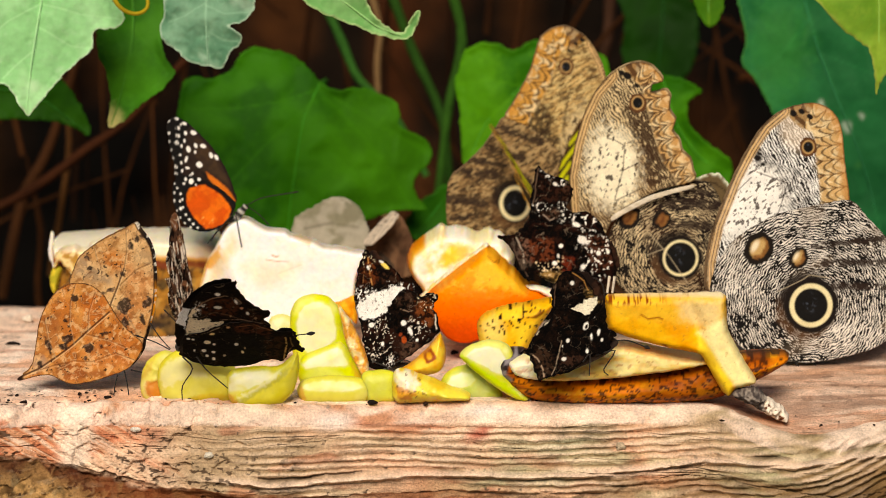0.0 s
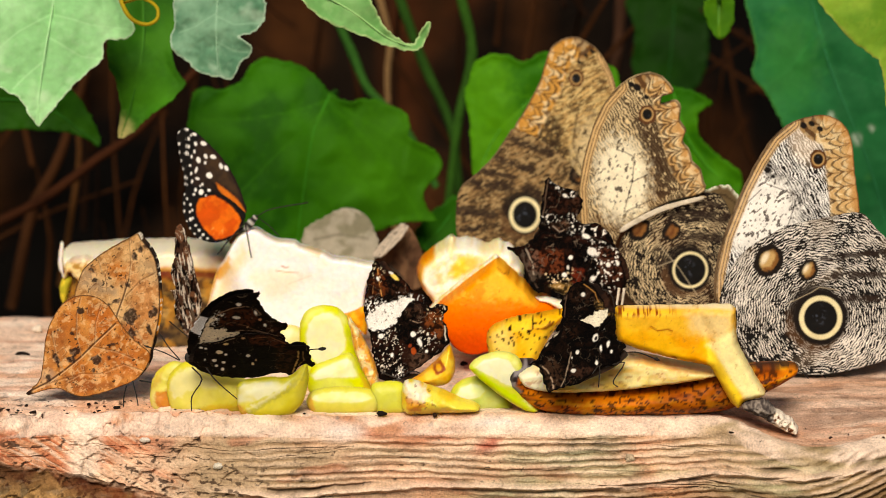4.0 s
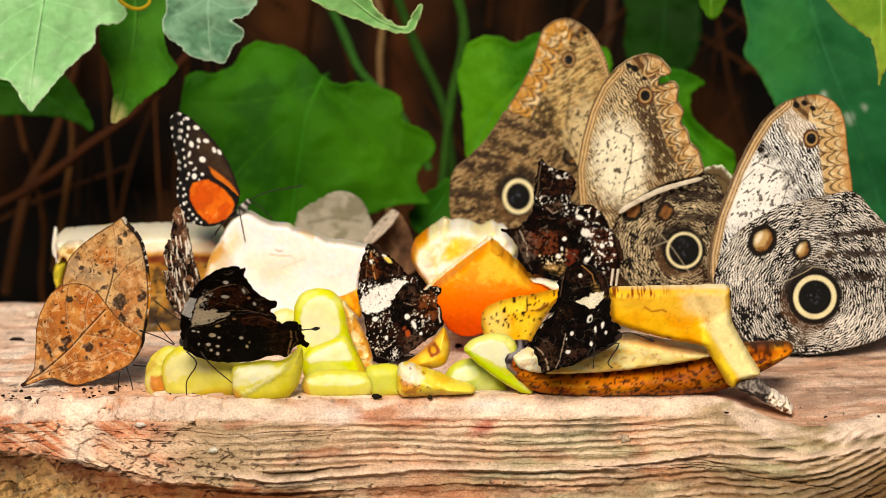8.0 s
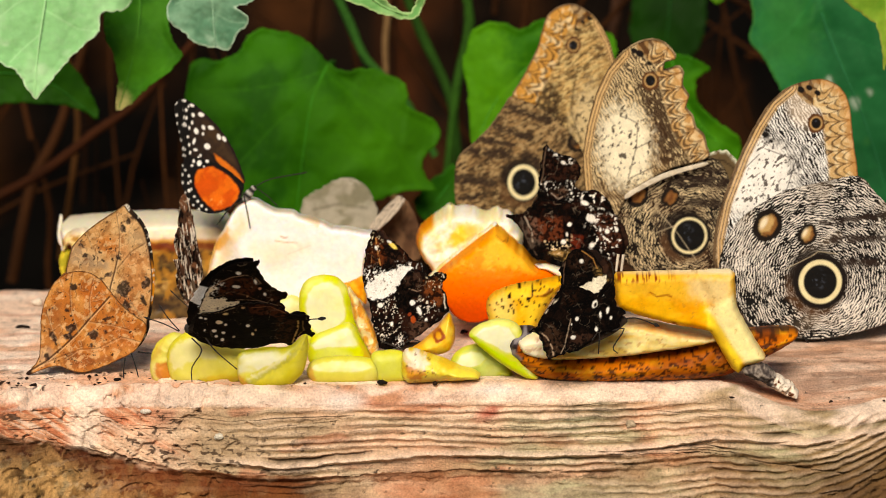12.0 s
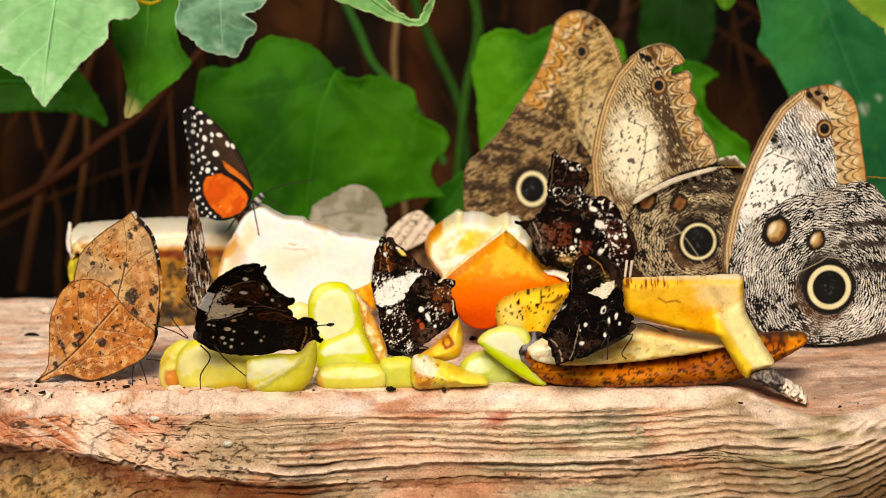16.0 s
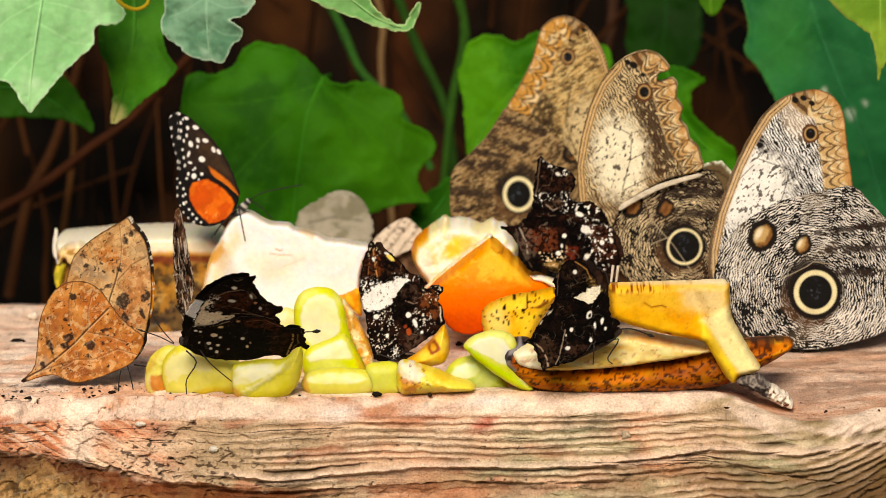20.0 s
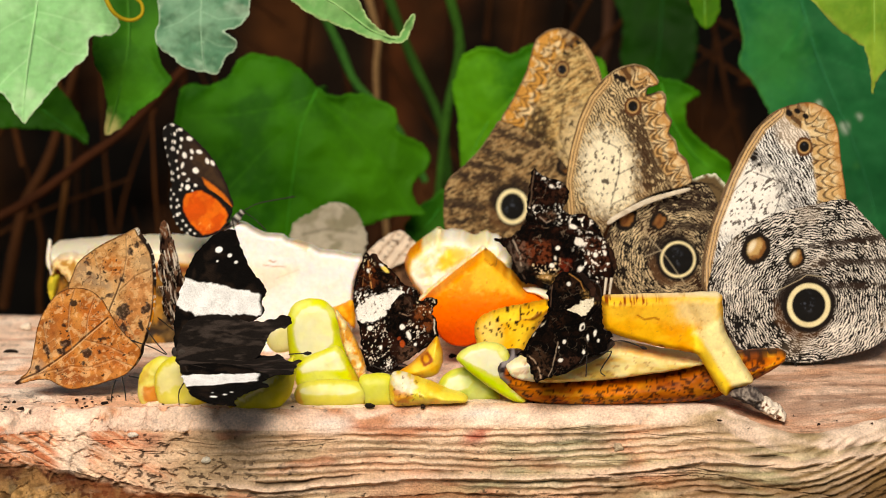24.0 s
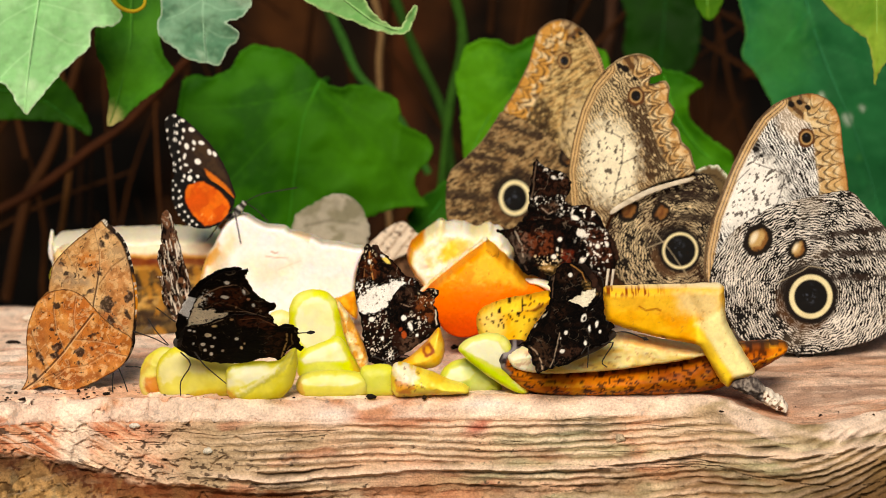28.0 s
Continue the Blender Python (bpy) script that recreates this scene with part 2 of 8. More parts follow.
WING = painted("wing_scales", rough=0.75, grain=2600, amount=0.22, bump=0.2, trans=0.08, spec=0.2)
DARKWING = painted("dark_wing_scales", rough=0.8, grain=2200, amount=0.35, bump=0.4, trans=0.01, spec=0.05)
BODY = painted("insect_body", rough=0.8, grain=3000, amount=0.3, bump=0.4, sheen=0.08)
LEAF = painted("leaf", rough=0.6, grain=500, amount=0.12, bump=0.1, trans=0.25, spec=0.08, bump_scale=350)
FLESH = painted("fruit_flesh", rough=0.35, grain=700, amount=0.1, bump=0.5, sss=0.5, bump_scale=420)
PEEL = painted("peel", rough=0.5, grain=900, amount=0.14, bump=0.12, sss=0.1, spec=0.08, bump_scale=900)
GRAPE = painted("grape_skin", rough=0.42, grain=260, amount=0.1, bump=0.06, sss=0.8, spec=0.3, depth=0.009)
GRAPE.node_tree.nodes["Principled BSDF"].inputs["Subsurface Scale"].default_value = 0.004
GRAPE.node_tree.nodes["Principled BSDF"].inputs["Subsurface Radius"].default_value = (1.0, 0.9, 0.5)
GRAPE.node_tree.nodes["Principled BSDF"].inputs["IOR"].default_value = 1.36
WOOD = painted("bare_wood", rough=0.85, grain=1300, amount=0.4, bump=1.0, spec=0.2, bump_scale=1700)
EARTH = painted("dark_earth", rough=0.95, grain=60, amount=0.7, bump=0.8, spec=0.1)
TWIG = painted("dry_twig", rough=0.9, grain=700, amount=0.4, bump=0.6, spec=0.1)

# ---- ground and bank ----
def ground():
    n = 90
    t = np.linspace(-1, 1, n)
    g = np.sign(t) * np.abs(t) ** 4 * 400 + t * 1.5
    X, Y = np.meshgrid(g, g + 0.4, indexing="ij")
    Z = -0.30 + 0.05 * (fbm(X * 9, Y * 9, 1) - 0.5) * (np.abs(X) < 30)
    i, j = np.meshgrid(np.arange(n - 1), np.arange(n - 1), indexing="ij")
    a = i * n + j
    q = np.stack([a, a + n, a + n + 1, a + 1], -1).reshape(-1, 4)
    u, v = X.ravel(), Y.ravel()
    c = mix(flat(u, hx("3a2a1c")), hx("2c3a1a"), step01(fbm(u * 5, v * 5, 4), 0.45, 0.65))
    ob = part("ground", (np.stack([u, v, Z.ravel()], 1), q, c), EARTH)
    tagged(ob, "dark leaf-strewn soil below the feeding log", "ground", kind="structure")


def bank():
    nx = 200
    x = np.linspace(-1.5, 1.5, nx)
    t = np.concatenate([np.linspace(0, 1, 90), np.linspace(1, 2, 14)[1:], np.linspace(2, 3, 22)[1:]])
    X, T = np.meshgrid(x, t, indexing="ij")
    nz = len(t)
    Z = np.where(T < 1, -0.32 + 0.85 * T, np.where(T < 2, 0.53 + 0.09 * np.sin((T - 1) * np.pi), 0.53 - 0.85 * (T - 2)))
    Y = np.where(T < 1, 0.52 + 0.15 * 0.85 * T, np.where(T < 2, 0.6475 + 0.45 * (T - 1), 1.0975 + 0.5 * (T - 2)))
    Z = -0.32 + (Z + 0.32) * (1 - step01(np.abs(X), 1.0, 1.5))
    Y = Y + 0.12 * (fbm(X * 6, Z * 6, 2) - 0.5) + 0.05 * (fbm(X * 25, Z * 25, 3) - 0.5)
    Z = Z + 0.05 * (fbm(X * 9, Y * 9, 5) - 0.5) * (T > 0.9)
    i, j = np.meshgrid(np.arange(nx - 1), np.arange(nz - 1), indexing="ij")
    a = i * nz + j
    q = np.stack([a, a + nz, a + nz + 1, a + 1], -1).reshape(-1, 4)
    u, v = X.ravel(), (T.ravel() * 0.85 - 0.32)
    # earth tones taken near black to stand in for the undergrowth's shade
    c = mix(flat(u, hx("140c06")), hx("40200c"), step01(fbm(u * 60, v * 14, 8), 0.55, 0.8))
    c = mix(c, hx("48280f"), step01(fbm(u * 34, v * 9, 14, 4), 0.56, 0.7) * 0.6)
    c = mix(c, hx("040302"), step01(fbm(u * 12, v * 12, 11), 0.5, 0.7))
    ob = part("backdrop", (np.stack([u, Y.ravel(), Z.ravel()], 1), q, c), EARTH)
    tagged(ob, "bank of earth and dead stems, dark brown standing in for shade", "bank", kind="structure")


ground()
bank()


# ---- the log ----
def log():
    x = np.concatenate([np.linspace(-0.30, -0.165, 60), np.linspace(-0.164, 0.164, 820), np.linspace(0.165, 0.30, 60)])

    def along(xs, vals, k=13):
        v = np.interp(x, xs, vals)
        return np.convolve(np.pad(v, k // 2, mode="edge"), np.ones(k) / k, "valid")
    yf = along([-0.30, -0.16, -0.142, -0.128, -0.11, -0.05, 0.0, 0.086, 0.095, 0.104, 0.113, 0.122, 0.134, 0.15, 0.30],
               [-0.050, -0.028, -0.018, -0.011, -0.011, -0.012, -0.006, -0.005, -0.014, -0.024, -0.030, -0.030, -0.024, -0.017, -0.015])
    zf = along([-0.3, 0.086, 0.095, 0.104, 0.113, 0.122, 0.134, 0.15, 0.3], [0, 0, -0.0015, -0.0035, -0.0045, -0.0045, -0.003, -0.001, 0])
    yb = along([-0.3, -0.14, 0.0, 0.08, 0.14, 0.3], [0.165, 0.16, 0.155, 0.125, 0.085, 0.08])
    zl = along([-0.30, -0.145, -0.119, -0.107, -0.086, -0.066, -0.042, 0.045, 0.055, 0.082, 0.111, 0.138, 0.3],
               [-0.008, -0.0118, -0.0172, -0.0200, -0.0250, -0.0270, -0.0275, -0.027, -0.0248, -0.021, -0.0175, -0.015, -0.012])
    zl = zl + 0.0022 * (fbm(x * 110, 0 * x, 71) - 0.5) + 0.0012 * (fbm(x * 420, 0 * x, 72) - 0.5)
    deep = along([-0.3, -0.15, -0.11, -0.07, -0.04, 0.3], [0.0004, 0.0004, 0.0010, 0.0016, 0.0006, 0.0002])
    Y, Z, S = [], [], []
    r = 0.006
    for t in np.linspace(0, 1, 14)[:-1]:
        Y.append(yb + 0.02 * (1 - t) ** 2), Z.append(0 * x - 0.32 * (1 - t) ** 2 - 0.004 * (1 - t)), S.append(3)
    for t in np.linspace(0, 1, 170)[:-1] ** 0.75:
        Y.append(yb + (yf + r - yb) * t), Z.append(zf * step01(t, 0.55, 1.0)), S.append(0)
    for t in np.linspace(0, 1, 16)[:-1]:
        q = t * np.pi / 2
        Y.append(yf + r - r * np.sin(q)), Z.append(zf - r + r * np.cos(q)), S.append(0.5)
    for t in np.linspace(0, 1, 120)[:-1]:
        Y.append(yf - 0.005 * t), Z.append(zf - r + (zl - zf + r) * t), S.append(1)
    for t in np.linspace(0, 1, 130):
        k = t ** 2.2
        Y.append(yf - 0.005 + deep * step01(t, 0, 0.06) - 0.009 * step01(t, 0.05, 0.6) - 0.02 * k), Z.append(zl - 0.0006 * step01(t, 0, 0.05) - 0.03 * t - 0.30 * k ** 2), S.append(2)
    Y, Z, S = np.array(Y).T, np.array(Z).T, np.array(S)
    X = np.repeat(x[:, None], Y.shape[1], 1)
    s = np.repeat(S[None], len(x), 0)
    # shingled horizontal ridges on the front, crumbling towards one end
    rough = step01(-X, 0.045, 0.08)
    warp = 0.009 * (fbm(X * 11, Z * 12, 21) - 0.5) + 0.0011 * (fbm(X * 40, Z * 60, 22) - 0.5) + 0.0011 * (fbm(X * 190, Z * 190, 28) - 0.5) + 0.0016 * (fbm(X * 30, Z * 260, 107) - 0.5)
    bow = 6.0 * np.where(X > 0.045, (X - 0.045) ** 2, 0) * 0.35
    amp = step01(fbm(X * 16, Z * 40, 30), 0.30, 0.54) * (1 - 0.75 * rough) * step01(-Z, 0.003, 0.0075)
    amp = np.maximum(amp, 0.6 * step01(X, 0.075, 0.105) * step01(-Z, 0.006, 0.012) * step01(fbm(X * 45, Z * 160, 106), 0.25, 0.5))
    ph = (Z + warp - bow + 0.012 * X) / 0.0023
    fr = ph - np.floor(ph)
    ridge = np.sin(np.pi * np.clip(fr, 0, 1) ** 1.35) ** 0.9
    fine = fbm(X * 60, (Z + warp) * 1300, 23) - 0.5
    crumble = fbm(X * 260, Z * 330, 24, 4) - 0.5
    pits = step01(fbm(X * 230, Z * 300, 25), 0.60, 0.70)
    face = (s >= 0.5) & (s < 1.5)
    lower = (s > 1.5) & (s < 2.5)
    lines = fbm(X * 14, (Z + warp * 0.6) * 300, 73, 3)
    crack = step01(-np.abs(lines - 0.47), -0.022, -0.004) * step01(fbm(X * 20, Z * 50, 74), 0.42, 0.56) * step01(-Z, 0.003, 0.006)
    fan = step01(-X - 0.5 * Z, 0.088, 0.118)
    streak = fbm((0.50 * X + 0.866 * Z) * 1300, (0.866 * X - 0.50 * Z) * 70, 75, 3) - 0.5
    # a pale ledge with a dark split above it runs along the lower front
    led = np.interp(X, [-0.082, -0.055, -0.026, 0.012, 0.039, 0.0625, 0.093, 0.111, 0.141, 0.3], [-0.0209, -0.0242, -0.0220, -0.0216, -0.0216, -0.0202, -0.0150, -0.0131, -0.0104, -0.008]) + 0.0016 * (fbm(X * 120, 0 * X, 91) - 0.5) + 0.0007 * (fbm(X * 420, 0 * X, 92) - 0.5)
    on = step01(X, -0.085, -0.06)
    lip = np.exp(-((Z - led) / 0.0010) ** 2) * on
    split = np.exp(-((Z - led - 0.0018) / 0.0005) ** 2) * on * step01(fbm(X * 45, Z * 30, 93), 0.48, 0.62)
    carve = 0.0022 * lip - 0.0013 * split + 0.0014 * fan * streak - 0.0008 * crack + 0.0011 * amp * ridge + 0.0006 * fine + 0.0013 * crumble * (0.35 + 0.9 * rough) - 0.0012 * pits * (0.25 + 0.75 * rough)
    Y = Y - np.where(face, carve, 0)
    low = (0.0026 - 0.0012 * rough) * (fbm(X * 330, Z * 330, 26, 4) - 0.5) + 0.003 * (fbm(X * 50, Z * 60, 27) - 0.5) + 0.0018 * amp * ridge * (1 - rough) - 0.0012 * pits * rough
    low = low - 0.0016 * crack + 0.001 * fine
    Y = Y - np.where(lower, low, 0)
    top = s < 0.6
    dz = 0.0022 * (fbm(X * 30, Y * 40, 31) - 0.5) + 0.0009 * (fbm(X * 70, Y * 380, 32) - 0.5) + 0.0005 * (fbm(X * 500, Y * 500, 33) - 0.5)
    near = step01(-Y, -0.028, 0.0) * step01(-X, 0.03, 0.07)
    dz = dz + near * (0.0016 * (fbm(X * 230, Y * 160, 34, 4) - 0.5) - 0.0012 * step01(fbm(X * 260, Y * 180, 35), 0.6, 0.68))
    Z = Z + np.where(top, dz, 0) + np.where(top, 0.007 * step01(X, 0.1, 0.15) * step01(Y, 0.062, 0.085), 0)
    cap = lambda M, e: np.repeat(M[e:e + 1 or None].mean(1, keepdims=True), M.shape[1], 1)
    warp = np.concatenate([warp[:1], warp, warp[-1:]])
    groove = amp * step01(-np.minimum(fr, 1 - fr), -0.17, -0.02)
    near, streak, s, groove, lip, split, crack, ridge = (np.concatenate([M[:1], M, M[-1:]]) for M in (near, streak, s, groove, lip, split, crack, amp * ridge))
    X = np.concatenate([X[:1], X, X[-1:]])
    Y, Z = (np.concatenate([cap(M, 0), M, cap(M, -1)]) for M in (Y, Z))
    n, mcol = X.shape
    i, j = np.meshgrid(np.arange(n - 1), np.arange(mcol - 1), indexing="ij")
    a = i * mcol + j
    q = np.stack([a, a + mcol, a + mcol + 1, a + 1], -1).reshape(-1, 4)[:, ::-1]
    u, y, w, ss = X.ravel(), Y.ravel(), Z.ravel(), s.ravel()
    w2 = w + warp.ravel()
    topc = mix(flat(u, hx("f4d4be")), hx("e6b494"), step01(fbm(u * 40, y * 90, 41), 0.45, 0.7))
    topc = mix(topc, hx("fae2d0"), step01(fbm(u * 70, y * 70, 42), 0.45, 0.7))
    topc = mix(topc, hx("cc7a50"), step01(fbm(u * 25, y * 120, 40), 0.6, 0.76) * 0.4)
    # browner right end: reddish wood, also standing in for the butterfly's shade
    topc = mix(topc, hx("b4805a"), step01(u, 0.082, 0.105) * 0.4)
    topc = mix(topc, hx("7a4a2c"), step01(u, 0.085, 0.115) * step01(fbm(u * 40, y * 160, 39), 0.4, 0.7) * 0.55)
    topc = mix(topc, hx("2e1a10"), step01(fbm(u * 330, y * 260, 43), 0.70, 0.76) * (0.35 + 0.65 * near.ravel()))
    facec = mix(flat(u, hx("e2b292")), hx("b49a7a"), step01(fbm(u * 22, w * 60, 44), 0.4, 0.65))
    facec = mix(facec, hx("d88660"), step01(fbm(u * 30 + 5, w * 60, 45), 0.52, 0.72) * 0.6)
    facec = mix(facec, hx("dc9c74"), step01(-u, 0.08, 0.125) * 0.8)
    st = streak.ravel() + 0.5
    facec = mix(facec, hx("c05c30"), step01(-u - 0.5 * w, 0.085, 0.115) * step01(st, 0.46, 0.66) * 0.65)
    facec = mix(facec, hx("f0d8c4"), step01(-u - 0.5 * w, 0.085, 0.12) * step01(-st, -0.46, -0.3) * 0.6)
    facec = mix(facec, hx("b05a38"), step01(fbm(u * 45, w2 * 160, 51), 0.68, 0.8) * 0.5)
    facec = mix(facec, hx("e8ccae"), step01(fbm(u * 40, w2 * 110, 46), 0.45, 0.68) * 0.6)
    facec = mix(facec, hx("5a3a24"), step01(fbm(u * 60, w2 * 700, 47), 0.68, 0.78) * 0.25)
    facec = mix(facec, hx("20120a"), step01(fbm(u * 520, w * 700, 52), 0.77, 0.82) * 0.85)
    facec = mix(facec, hx("84866a"), step01(u, -0.03, 0.05) * step01(fbm(u * 40, w2 * 140, 48), 0.36, 0.66) * 0.6)
    facec = mix(facec, hx("86764e"), step01(u, 0.08, 0.115) * (0.35 + 0.4 * step01(fbm(u * 50, w2 * 200, 58), 0.4, 0.65)))
    facec = mix(facec, hx("9a8258"), step01(u, 0.05, 0.11) * 0.5)
    facec = mix(facec, hx("5e4a2a"), step01(u + 0.5 * (w2 + 0.03), 0.095, 0.135) * step01(-w, 0.010, 0.020) * (0.45 + 0.35 * step01(fbm(u * 70, w2 * 240, 102), 0.4, 0.62)))
    facec = mix(facec, hx("bac09a"), step01(u, -0.02, 0.03) * step01(-w, 0.007, 0.012) * step01(fbm(u * 55, w2 * 240, 103), 0.5, 0.68) * 0.45)
    facec = mix(facec, hx("f0dcc8"), step01(-u, 0.108, 0.114) * step01(u, -0.124, -0.118) * step01(fbm(u * 120, w * 120, 53), 0.4, 0.55) * 0.8)
    # relief light put into colour: crests and ledge paler, grooves and splits darker
    facec = mix(facec, hx("fadcc2"), ridge.ravel() ** 2 * 0.55 * step01(fbm(u * 50, w * 90, 94), 0.25, 0.5))
    facec = mix(facec, hx("745a38"), groove.ravel() * step01(fbm(u * 70, w2 * 90, 95), 0.30, 0.62) * 0.75)
    facec = mix(facec, hx("f2d6c0"), lip.ravel() * 0.7)
    facec = mix(facec, hx("22120a"), np.clip(split.ravel() * 0.8 + crack.ravel() * 0.18, 0, 1) * 0.7)
    facec = mix(facec, hx("2c160c"), step01(fbm(u * 520, w * 900, 99, 2), 0.66, 0.71) * step01(fbm(u * 60, w * 90, 100), 0.42, 0.56) * (0.3 + 0.7 * step01(-u, 0.03, 0.08)) * 0.85)
    facec = mix(facec, hx("b8442c"), oval(u, w, (0.0130, -0.0088), 0.004, 0.0018, 20, 0.002) * step01(fbm(u * 300, w * 300, 96), 0.4, 0.6) * 0.8)
    facec = mix(facec, hx("f8f2ee"), (oval(u, w, (-0.034, -0.0045), 0.006, 0.0022, 0, 0.002) + oval(u, w, (0.015, -0.002), 0.008, 0.0016, 0, 0.002)) * 0.7)
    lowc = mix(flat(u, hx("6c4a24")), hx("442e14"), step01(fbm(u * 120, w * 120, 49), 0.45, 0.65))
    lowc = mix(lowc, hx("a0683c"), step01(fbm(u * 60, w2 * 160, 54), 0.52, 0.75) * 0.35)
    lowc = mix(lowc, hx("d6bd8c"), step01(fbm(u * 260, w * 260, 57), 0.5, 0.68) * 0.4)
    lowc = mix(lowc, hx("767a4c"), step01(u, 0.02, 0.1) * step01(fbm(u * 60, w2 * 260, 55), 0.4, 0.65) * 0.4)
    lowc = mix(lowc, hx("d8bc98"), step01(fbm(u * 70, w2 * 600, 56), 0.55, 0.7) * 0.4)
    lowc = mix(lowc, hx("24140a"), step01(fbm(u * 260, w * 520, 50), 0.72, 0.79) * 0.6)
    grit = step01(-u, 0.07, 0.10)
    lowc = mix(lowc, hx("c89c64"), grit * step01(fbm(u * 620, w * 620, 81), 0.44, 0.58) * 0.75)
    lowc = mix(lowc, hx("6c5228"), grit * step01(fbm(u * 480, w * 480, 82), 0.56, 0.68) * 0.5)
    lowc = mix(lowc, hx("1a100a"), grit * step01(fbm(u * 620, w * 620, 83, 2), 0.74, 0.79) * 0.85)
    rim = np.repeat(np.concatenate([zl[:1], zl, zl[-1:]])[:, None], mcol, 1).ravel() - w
    # dark red-brown band under the overhang: its shade put into the colour
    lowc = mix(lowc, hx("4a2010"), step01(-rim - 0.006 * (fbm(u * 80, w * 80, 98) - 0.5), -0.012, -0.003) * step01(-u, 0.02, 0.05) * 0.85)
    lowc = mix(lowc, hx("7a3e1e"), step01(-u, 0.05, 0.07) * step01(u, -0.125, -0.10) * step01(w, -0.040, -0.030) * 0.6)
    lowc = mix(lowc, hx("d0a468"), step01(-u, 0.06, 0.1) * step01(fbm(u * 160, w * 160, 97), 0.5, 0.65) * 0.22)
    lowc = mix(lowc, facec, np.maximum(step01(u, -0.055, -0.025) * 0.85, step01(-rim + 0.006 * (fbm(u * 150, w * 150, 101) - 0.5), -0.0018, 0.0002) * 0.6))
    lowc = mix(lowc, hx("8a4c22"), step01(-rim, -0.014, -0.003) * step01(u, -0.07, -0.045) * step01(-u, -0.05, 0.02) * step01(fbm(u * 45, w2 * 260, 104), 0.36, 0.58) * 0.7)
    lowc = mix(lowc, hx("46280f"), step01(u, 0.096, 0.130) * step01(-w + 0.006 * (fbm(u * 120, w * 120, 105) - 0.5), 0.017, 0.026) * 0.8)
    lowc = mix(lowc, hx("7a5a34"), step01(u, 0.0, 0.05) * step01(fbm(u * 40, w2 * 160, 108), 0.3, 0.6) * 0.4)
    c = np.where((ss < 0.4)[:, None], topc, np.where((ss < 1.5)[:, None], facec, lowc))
    # rounded front edge and the strip below it carry a painted highlight
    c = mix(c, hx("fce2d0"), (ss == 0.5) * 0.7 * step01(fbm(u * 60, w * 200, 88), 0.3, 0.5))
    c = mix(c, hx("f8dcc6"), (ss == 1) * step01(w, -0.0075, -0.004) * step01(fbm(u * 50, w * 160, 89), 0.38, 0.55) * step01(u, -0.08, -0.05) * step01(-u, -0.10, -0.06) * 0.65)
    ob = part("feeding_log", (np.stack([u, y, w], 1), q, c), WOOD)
    tagged(ob, "bare weathered reddish wooden log used as feeding board", "log")
    return ob


log()


